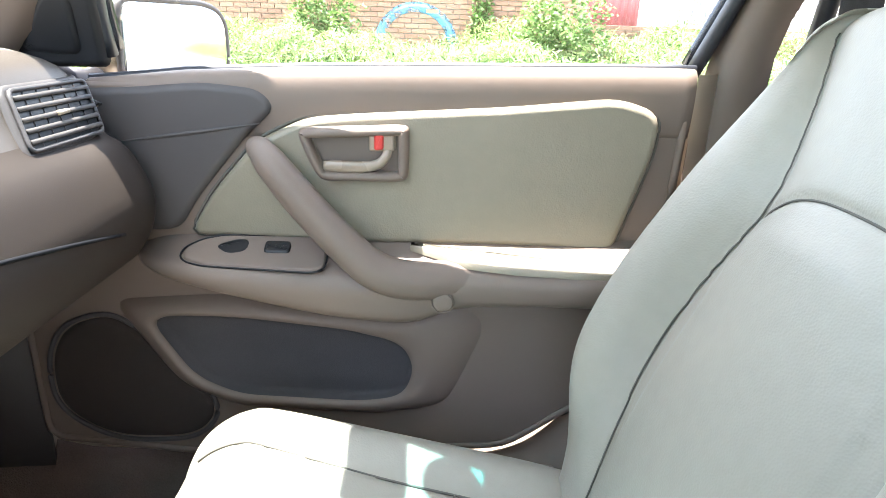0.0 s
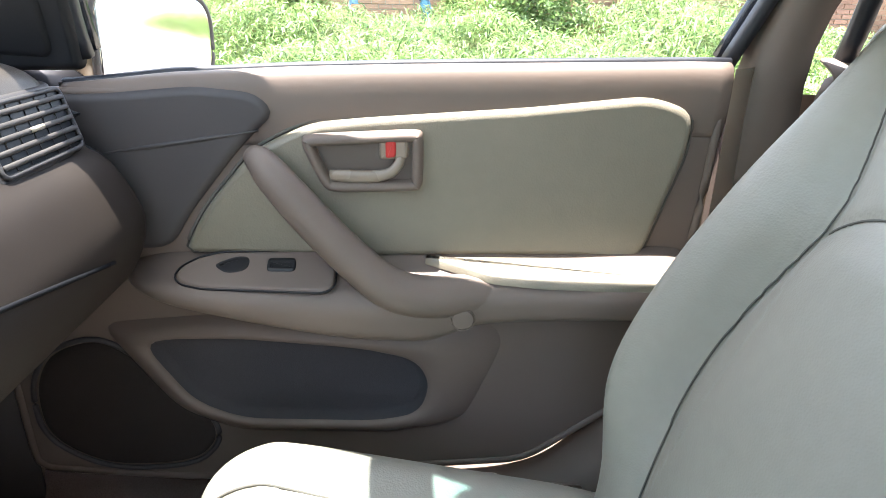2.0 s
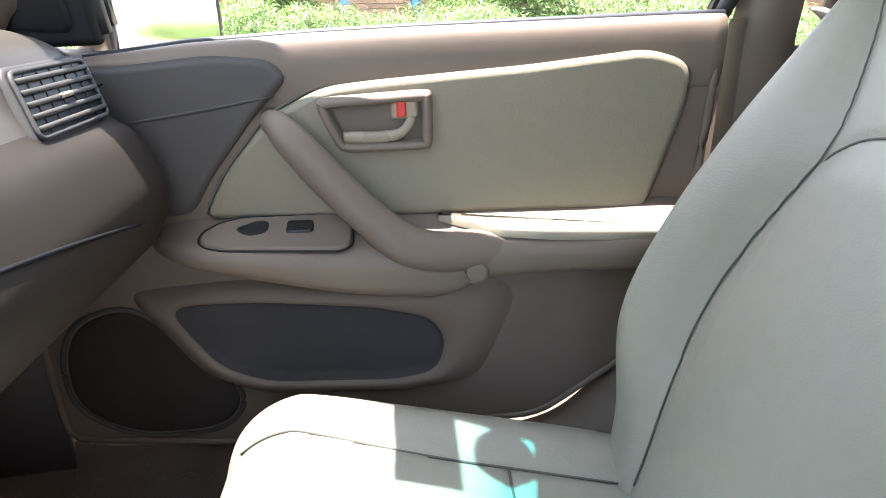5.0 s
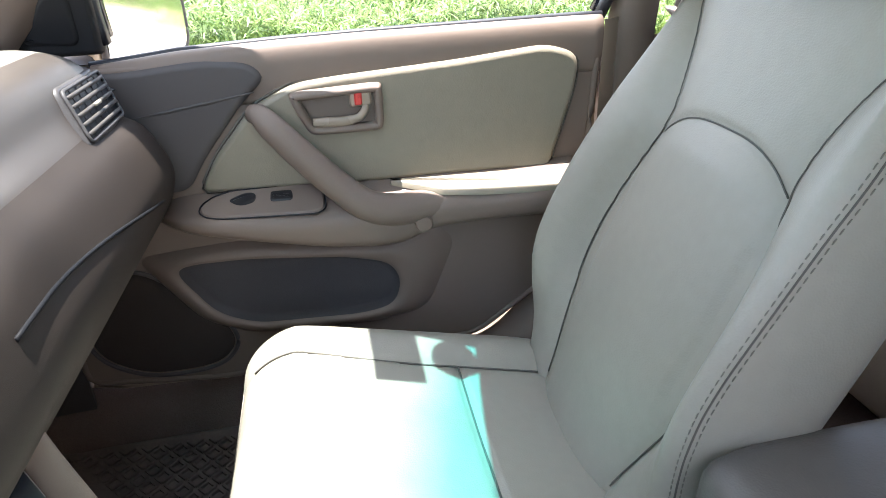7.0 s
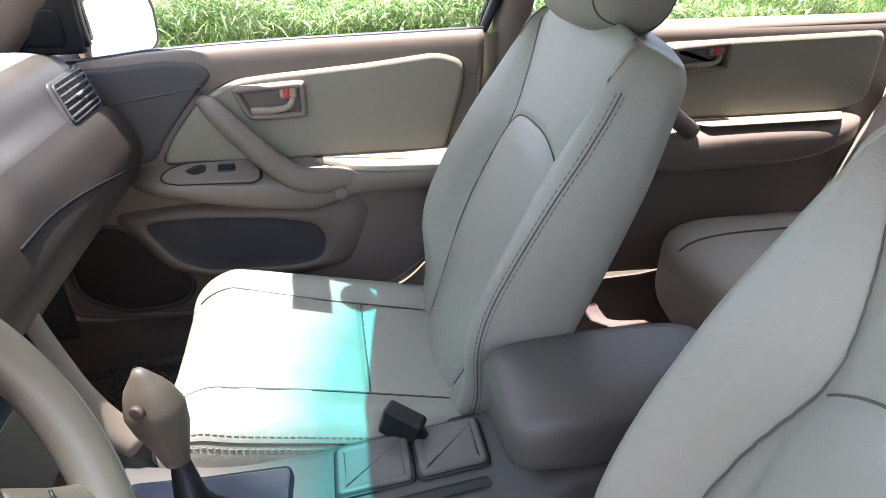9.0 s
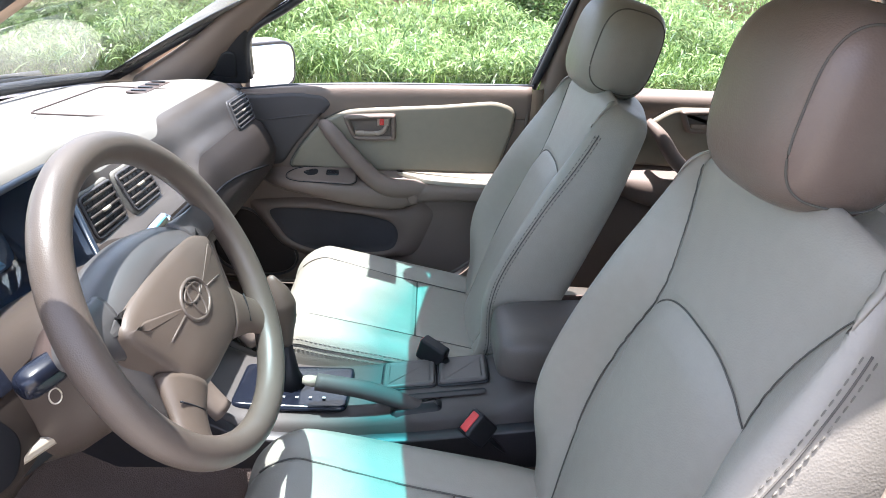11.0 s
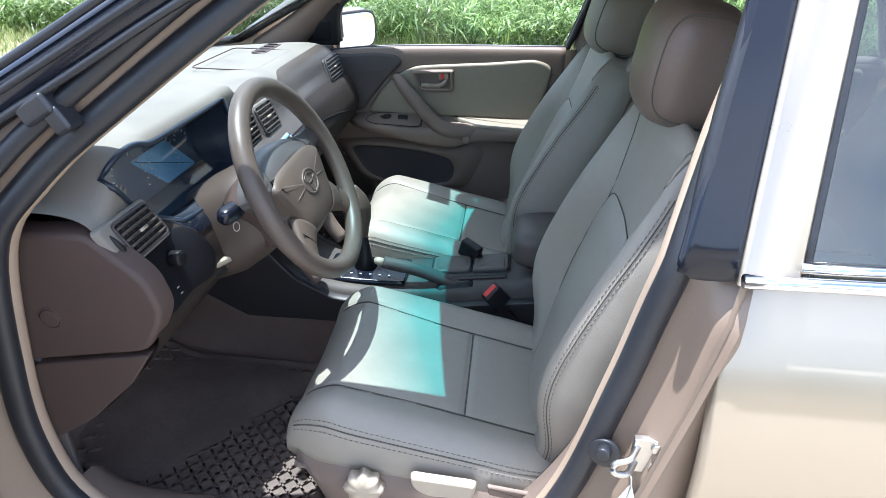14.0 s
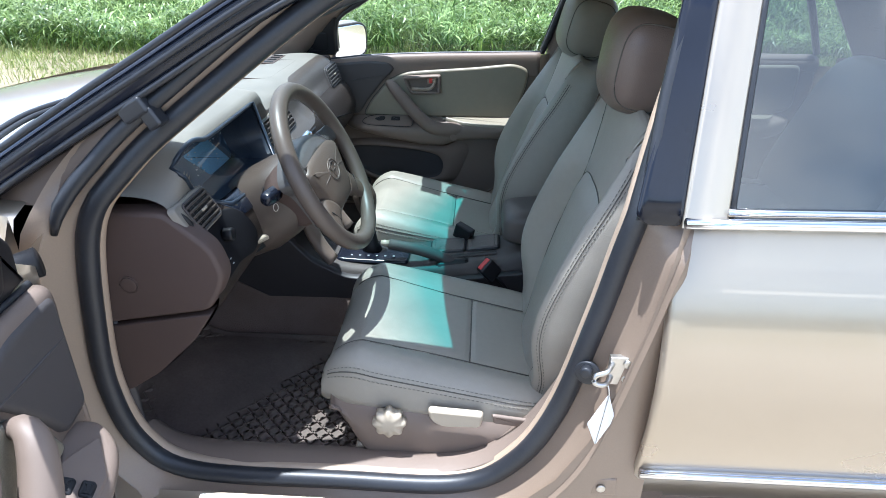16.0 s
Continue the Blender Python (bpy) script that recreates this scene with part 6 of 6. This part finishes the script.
    part("button", tube([(-0.135, -0.066, 0.562), (-0.150, -0.066, 0.5645), (-0.160, -0.066, 0.566)], [0.011, 0.0105, 0.007], 12), HANDLE, hb, "pale release button")
    part("gaiter", puff(rounded([(0.0, -0.095), (0.11, -0.09), (0.11, -0.042), (0.0, -0.042)], 0.02), [(0, 0), (0.006, 0.010), (0.02, 0.018)], lambda x, y, h: (x, y, 0.497 + 0.1 * (x) + h)), BLACK, hb)
    # selector
    gp = part("gear_plate", puff(rounded([(-0.30, -0.075), (-0.08, -0.075), (-0.075, 0.06), (-0.30, 0.06)], 0.015), [(0, 0), (0.002, 0.008), (0.006, 0.009)], lambda x, y, h: (x, y, 0.500 + 0.05 * max(0, -0.2 - x) + h)), BLUEBLACK, c, "gloss black selector plate with pale marks")
    for k in range(6):
        part("gear_mark", box((-0.255 + 0.026 * k, -0.048, 0.5115), (0.006, 0.005, 0.0015)), INK, gp, smooth=False)
    gs = thing("gear_selector", (-0.20, 0.0, 0.51), "tan gear selector with a tall rounded grip", "gear selector")
    part("shaft", tube([(-0.20, 0.0, 0.50), (-0.203, 0.0, 0.60), (-0.207, 0.0, 0.66)], 0.009, 10), CHROME, gs)
    part("knob", tube(curve([(-0.206, 0.0, 0.600), (-0.210, 0.0, 0.65), (-0.216, 0.0, 0.70), (-0.220, 0.0, 0.735), (-0.222, 0.0, 0.748)], 18), [0.012, 0.017, 0.024, 0.027, 0.020, 0.004], 16, flat=1.35, up=(1, 0, 0)), HUBPAD, gs, "tan rounded grip")
    part("shift_button", disc((-0.224, -0.022, 0.705), (-0.4, -1, 0), 0.009, 0.006), DASHLOW, gs)
    part("boot", tube([(-0.20, 0.0, 0.505), (-0.201, 0.0, 0.53), (-0.203, 0.0, 0.60)], [0.035, 0.022, 0.012], 14), BLACK, gs)
    return c


console()


# ---------------------------------------------------------------- floor mats
def floor_mat(s, label):
    m = thing("floor_mat", (-0.4, s * 0.42, 0.285), label, "floor mat", "floor mats")
    o = rounded([(-0.74, 0.20), (-0.74, 0.60), (-0.60, 0.64), (-0.12, 0.66), (-0.10, 0.18), (-0.60, 0.17)], 0.05, 120)
    zf = lambda x: 0.290 + 0.10 * step(-x, 0.60, 0.80)
    put = lambda x, y, h: (x, s * y, zf(x) + h)
    part("sheet", puff(o, [(0, 0), (0.004, 0.010), (0.012, 0.010), (0.02, 0.004)], put, 10), MATRUB, m)
    bars = []
    for i in range(30):
        for j in range(21):
            x, y = -0.70 + i * 0.0195, 0.215 + j * 0.0200
            if y < 0.632 and x < -0.125:
                a = 45 if (i + j) % 2 else -45
                for k in (-0.0045, 0.0045):
                    off = Vector((-math.sin(radians(a)), math.cos(radians(a)), 0)) * k
                    bars.append(box(put(x + off.x, y + off.y, 0.0065), (0.019, 0.0042, 0.006), pose(0, 0, 0, 0, 0, a)))
    tagged(part("tread", both(*bars), MATRUB, m, "raised tread bars", smooth=False), kind="stuff")
    return m


floor_mat(-1, "brown rubber floor mat with a raised tread, dusty")
floor_mat(1, "brown rubber floor mat in the passenger footwell")
for k, (y, z, w) in enumerate(((-0.30, 0.43, 0.05), (-0.42, 0.44, 0.09))):
    pd = thing("pedal", (-0.80, y, z), "black ribbed rubber foot pedal", "pedal", "pedals")
    part("pad", box((-0.80, y, z), (0.012, w, 0.075), pose(0, 0, 0, 0, 35, 0)), RUBBER, pd, bevel=0.004)
    part("arm", tube([(-0.81, y, z), (-0.87, y, z + 0.10), (-0.88, y, z + 0.25)], 0.008, 8), STEEL, pd)


# ---------------------------------------------------------------- outside
def sheet(name, xs, ys, zf, mat):
    v = [(x, y, zf(x, y)) for x in xs for y in ys]
    n = len(ys)
    f = [(i * n + j, (i + 1) * n + j, (i + 1) * n + j + 1, i * n + j + 1) for i in range(len(xs) - 1) for j in range(n - 1)]
    me = bpy.data.meshes.new(name)
    me.from_pydata(v, [], f)
    me.polygons.foreach_set("use_smooth", [True] * len(f))
    me.materials.append(mat)
    return new(name, me)


far = np.concatenate([[-900, -300, -100, -50], np.linspace(-25, 25, 101), [50, 100, 300, 900]])
near = np.concatenate([[-900, -300, -100, -40, -20, -10, -5, 0, 2], np.linspace(3.0, 13, 41), [20, 40, 100, 300, 900]])
tagged(sheet("ground", far, near, lambda x, y: (0.03 * noise.noise((x * 0.9, y * 0.9, 0)) if 3.5 < y < 12 else 0) - (0.05 if 3.0 < y < 3.6 else 0.0), SOIL), "dry sandy ground with sparse grass", "ground", kind="structure")
tagged(sheet("road", np.linspace(-60, 60, 61), np.linspace(-6, 4.1, 12), lambda x, y: 0.012 - 0.03 * step(y, 3.6, 4.1), ASPHALT), "pale sandy road under the car", "road", kind="structure")


def blades(name, count, xr, yr, tall, wide, mat, label, seed, keep=None, bend=1.25):
    """A thick stand of curved grass blades in one mesh."""
    r = np.random.default_rng(seed)
    x, y = r.uniform(*xr, count), r.uniform(*yr, count)
    if keep:
        ok = keep(x, y, r.random(count))
        x, y = x[ok], y[ok]
    k = len(x)
    lump = 0.75 + 0.5 * np.array([noise.noise((a * 0.8, b * 0.8, 5.0)) for a, b in zip(x, y)])
    L = r.uniform(*tall, k) * lump
    W = r.uniform(*wide, k)
    a, side = r.uniform(0, 2 * np.pi, k), r.uniform(0, 2 * np.pi, k)
    b = r.uniform(0.15, 1.0, k) * bend
    lv = np.array([0, 0.35, 0.7, 1.0])
    verts = np.zeros((k, 8, 3))
    for i, q in enumerate(lv):
        out_ = L * b * q ** 2
        h = L * (q - 0.30 * b * q ** 2.4)
        w = W * (1 - q ** 2 * 0.96) / 2
        for s, j in ((-1, 2 * i), (1, 2 * i + 1)):
            verts[:, j, 0] = x + out_ * np.cos(a) + s * w * np.cos(side)
            verts[:, j, 1] = y + out_ * np.sin(a) + s * w * np.sin(side)
            verts[:, j, 2] = h
    base = np.arange(k)[:, None, None] * 8
    quads = (np.array([[0, 1, 3, 2], [2, 3, 5, 4], [4, 5, 7, 6]])[None] + base).reshape(-1, 4)
    me = bpy.data.meshes.new(name)
    me.vertices.add(k * 8)
    me.vertices.foreach_set("co", verts.reshape(-1))
    me.loops.add(len(quads) * 4)
    me.loops.foreach_set("vertex_index", quads.reshape(-1).astype(np.int32))
    me.polygons.add(len(quads))
    me.polygons.foreach_set("loop_start", (np.arange(len(quads)) * 4).astype(np.int32))
    me.update(calc_edges=True)
    me.validate()
    me.materials.append(mat)
    return tagged(new(name, me), label, "grass", kind="stuff")


blades("tall_grass", 46000, (-13, 10), (6.0, 11.0), (0.25, 0.70), (0.009, 0.022), GRASS, "tall lush green grass along the verge", 3)
blades("tall_grass", 12000, (-22, -13), (6.0, 16.0), (0.5, 1.0), (0.02, 0.04), GRASS, "tall lush green grass along the verge", 4)
blades("short_grass", 42000, (-13, 9), (4.1, 6.6), (0.08, 0.26), (0.006, 0.012), DRYGRASS, "short yellowish grass at the roadside", 5, keep=lambda x, y, q: q < (y - 3.9) / 1.6)
blades("rough_grass", 9000, (8, 20), (5.0, 11.0), (0.3, 0.8), (0.015, 0.03), GRASS, "grass further along the verge", 6)


def leaf_thicket(name, count, xr, yr, high, mat, label, seed):
    """Broad grass leaves of every tilt, through the depth of an uneven canopy."""
    r = np.random.default_rng(seed)
    x, y = r.uniform(*xr, count), r.uniform(*yr, count)
    top = np.array([high(a, b) for a, b in zip(x, y)])
    z = top * (1 - 0.75 * r.random(count) ** 1.8)
    L, W = r.uniform(0.10, 0.24, count), r.uniform(0.012, 0.026, count)
    az, el = r.uniform(0, 2 * np.pi, count), r.uniform(-0.5, 1.2, count)
    d = np.stack([np.cos(az) * np.cos(el), np.sin(az) * np.cos(el), np.sin(el)], 1)
    s = np.stack([-np.sin(az), np.cos(az), r.uniform(-0.6, 0.6, count)], 1)
    p = np.stack([x, y, z], 1)
    droop = np.array([0, 0, -1.0])
    v = np.zeros((count, 6, 3))
    for i, (q, w, g) in enumerate(((0, 0.35, 0), (0.5, 1.0, 0.06), (1.0, 0.06, 0.35))):
        c = p + d * (L * q)[:, None] + droop * (L * g)[:, None]
        v[:, 2 * i], v[:, 2 * i + 1] = c - s * (W * w / 2)[:, None], c + s * (W * w / 2)[:, None]
    quads = (np.array([[0, 1, 3, 2], [2, 3, 5, 4]])[None] + np.arange(count)[:, None, None] * 6).reshape(-1, 4)
    me = bpy.data.meshes.new(name)
    me.from_pydata(v.reshape(-1, 3).tolist(), [], quads.tolist())
    me.materials.append(mat)
    return tagged(new(name, me), label, "grass", kind="stuff")


canopy = lambda x, y: 0.42 + 0.30 * step(y, 7.0, 9.0) + 0.32 * step(y, 9.2, 10.6) + 0.38 * noise.noise((x * 0.7, y * 0.7, 2.0)) + 0.18 * noise.noise((x * 2.6, y * 2.6, 7.0)) - 0.34 * math.exp(-((x + 0.45) / 0.85) ** 2) * step(y, 8.6, 10.0)
leaf_thicket("leafy_grass", 95000, (-12, 6), (6.0, 10.9), canopy, GRASSLEAF, "broad-leaved lush grass, some leaves paled as sun glints", 21)


def shrub(c, size, n, seed, label):
    s = thing("shrub", c, label, "shrub", "shrubs by the wall")
    r = np.random.default_rng(seed)
    stems = []
    for k in range(7):
        a = r.uniform(0, 6.28)
        tip = (c[0] + size[0] * 0.6 * math.cos(a), c[1] + size[1] * 0.5 * math.sin(a), size[2] * r.uniform(0.7, 1.0))
        stems.append(tube(curve([c, ((c[0] * 2 + tip[0]) / 3, (c[1] * 2 + tip[1]) / 3, tip[2] * 0.5), tip], 8), [0.014, 0.009, 0.004], 5))
    part("stems", both(*stems), surface("shrub_bark", (0.13, 0.12, 0.05), 0.9), s)
    v, f = [], []
    for k in range(n):
        a, q, h = r.uniform(0, 6.28), math.sqrt(r.random()), r.random()
        rad = (0.55 + 0.45 * math.sin(h * 3.0)) * (0.75 + 0.35 * noise.noise((a * 1.2, h * 4, seed)))
        p = Vector((c[0] + size[0] * q * rad * math.cos(a), c[1] + size[1] * q * rad * math.sin(a), 0.05 + size[2] * h * (0.8 + 0.25 * math.sin(a * 3 + seed))))
        l, w = r.uniform(0.05, 0.10), r.uniform(0.025, 0.05)
        m = Euler((r.uniform(-0.9, 0.9), r.uniform(-0.9, 0.9), r.uniform(0, 6.28))).to_matrix()
        b = len(v)
        for q_ in ((0, 0, 0), (l * 0.5, w, 0.012), (l, 0, -0.01), (l * 0.5, -w, 0.012)):
            v.append(tuple(p + m @ Vector(q_)))
        f.append((b, b + 1, b + 2, b + 3))
    me = bpy.data.meshes.new("leaves")
    me.from_pydata([(a - c[0], b - c[1], d - c[2]) for a, b, d in v], [], f)
    me.materials.append(LEAF)
    ob = new("leaves", me)
    ob.parent = s
    tagged(ob, "pale green leaves", kind="stuff")
    return s


shrub((-2.0, 10.3, 0), (0.85, 0.6, 1.9), 2600, 1, "leafy pale green shrub before the wall")
shrub((1.7, 10.1, 0), (1.1, 0.7, 1.75), 3200, 2, "broad leafy shrub before the wall")
shrub((3.6, 10.2, 0), (1.0, 0.6, 1.05), 1800, 3, "low leafy shrub by the wall")
shrub((-4.6, 10.4, 0), (0.7, 0.5, 1.3), 1500, 4, "leafy shrub in the tall grass")
shrub((0.55, 10.75, 0), (0.25, 0.18, 2.3), 900, 5, "creeper climbing the brick wall")


def brick_wall(name, x0, x1, top, label):
    w = thing(name, ((x0 + x1) / 2, 11.0, 0), label, "wall", kind="structure")
    part("mortar_core", box(((x0 + x1) / 2, 11.12, top / 2), (x1 - x0, 0.2, top)), MORTAR, w, smooth=False)
    L, H, g = 0.215, 0.068, 0.012
    one = box((0, 0, 0), (L, 0.03, H))
    me = bpy.data.meshes.new("brick")
    bm = bmesh.new()
    me.from_pydata(one[0], [], one[1])
    bm.from_mesh(me)
    bmesh.ops.bevel(bm, geom=[e for e in bm.edges], offset=0.004, segments=1, affect="EDGES")
    bm.to_mesh(me)
    bm.free()
    me.materials.append(BRICK)
    r = np.random.default_rng(9)
    shapes, made = [], 0
    rows = int(top / (H + g))
    for i in range(rows):
        z = 0.04 + i * (H + g)
        off = (L + g) / 2 if i % 2 else 0
        for j in range(int((x1 - x0) / (L + g))):
            x = x0 + L / 2 + off + j * (L + g)
            if x + L / 2 > x1:
                continue
            y = 11.005 + r.uniform(-0.006, 0.006)
            if -2.6 < x < 1.6 and 0.9 < z < 2.2 and made < 290:
                ob = new("brick", me)
                ob.parent = w
                ob.location = (x - (x0 + x1) / 2, y - 11.0, z)
                ob.rotation_euler = (0, r.uniform(-0.01, 0.01), 0)
                made += 1
            else:
                shapes.append(box((x, y, z), (L, 0.03, H)))
    v = [q for s in shapes for q in s[0]]
    f = [tuple(i + 8 * k for i in q) for k, s in enumerate(shapes) for q in s[1]]
    m2 = bpy.data.meshes.new("further_bricks")
    o = ORIGIN[w.name]
    m2.from_pydata([(a - o.x, b - o.y, c - o.z) for a, b, c in v], [], f)
    m2.materials.append(BRICK)
    ob = new("further_bricks", m2)
    ob.parent = w
    tagged(ob, "weathered red bricks", kind="stuff")
    return w


tall = brick_wall("wall_tall", -15.0, 2.3, 2.5, "weathered red brick wall with blue spray paint")
brick_wall("wall_low", 2.3, 15.0, 1.12, "low red brick wall before a white building")
# spray-painted arc on the bricks
arc = [(-0.52 + 0.62 * math.cos(a), 10.985, 0.68 + 0.62 * math.sin(a)) for a in np.linspace(radians(-35), radians(200), 40)]
part("paint_arc", loft([[(x * 1.0 + (x + 0.52) * k, y, z + (z - 0.68) * k) for k in (-0.13, 0.13)] for x, y, z in arc], closed=False), BLUEPAINT, tall, "blue sprayed arc", wall=0.002)

gate = thing("sheet_gate", (3.0, 14.0, 0), "dark red corrugated sheet metal gate", "gate")
prof_ = [(2.2 + 0.04 * i, 14.0 + 0.02 * math.sin(i * 1.57), 0) for i in range(46)]
part("sheet", loft([[(x, y, 0.0) for x, y, z in prof_], [(x, y, 2.6) for x, y, z in prof_]], closed=False), REDSHEET, gate, wall=0.003)

house = thing("white_house", (10.0, 26.0, 0), "white plastered house with barred openings", "house")
part("wall", box((12.5, 27.5, 3.0), (16.0, 3.0, 6.0)), PLASTER, house, smooth=False)
part("roof", box((12.5, 27.5, 6.15), (17.0, 4.0, 0.3)), BARS, house, smooth=False)
for k in range(4):
    x = 6.3 + 3.7 * k
    wv = part("window", box((x, 25.98, 1.75), (2.8, 0.06, 1.5)), BARS, house, "wide barred window", smooth=False)
    part("grille", both(*[box((x - 1.3 + 0.13 * i, 25.92, 1.75), (0.045, 0.04, 1.5)) for i in range(21)], *[box((x, 25.91, 1.2 + 0.36 * i), (2.8, 0.04, 0.06)) for i in range(4)]), PLASTER, wv, "white bars", smooth=False)

# tree line across the road, seen only in reflections
trees = thing("far_trees", (0, -60, 0), "far line of dark trees across the road", "trees", kind="backdrop")
r_ = np.random.default_rng(12)
v_, f_ = [], []
for k in range(9000):
    x = r_.uniform(-110, 110)
    hgt = 4.5 + 2.5 * noise.noise((x * 0.06, 0, 3)) + 1.5 * noise.noise((x * 0.3, 4, 3))
    p = Vector((x, -60 + r_.uniform(-3, 3), hgt * r_.random() ** 0.7))
    m_ = Euler((r_.uniform(0, 3), r_.uniform(0, 3), r_.uniform(0, 6))).to_matrix()
    b_ = len(v_)
    for q_ in ((-0.7, -0.35, 0), (0.7, -0.35, 0), (0.7, 0.35, 0), (-0.7, 0.35, 0)):
        v_.append(tuple(p + m_ @ Vector(q_)))
    f_.append((b_, b_ + 1, b_ + 2, b_ + 3))
tagged(part("foliage", (v_, f_), HEDGE, trees), kind="stuff")
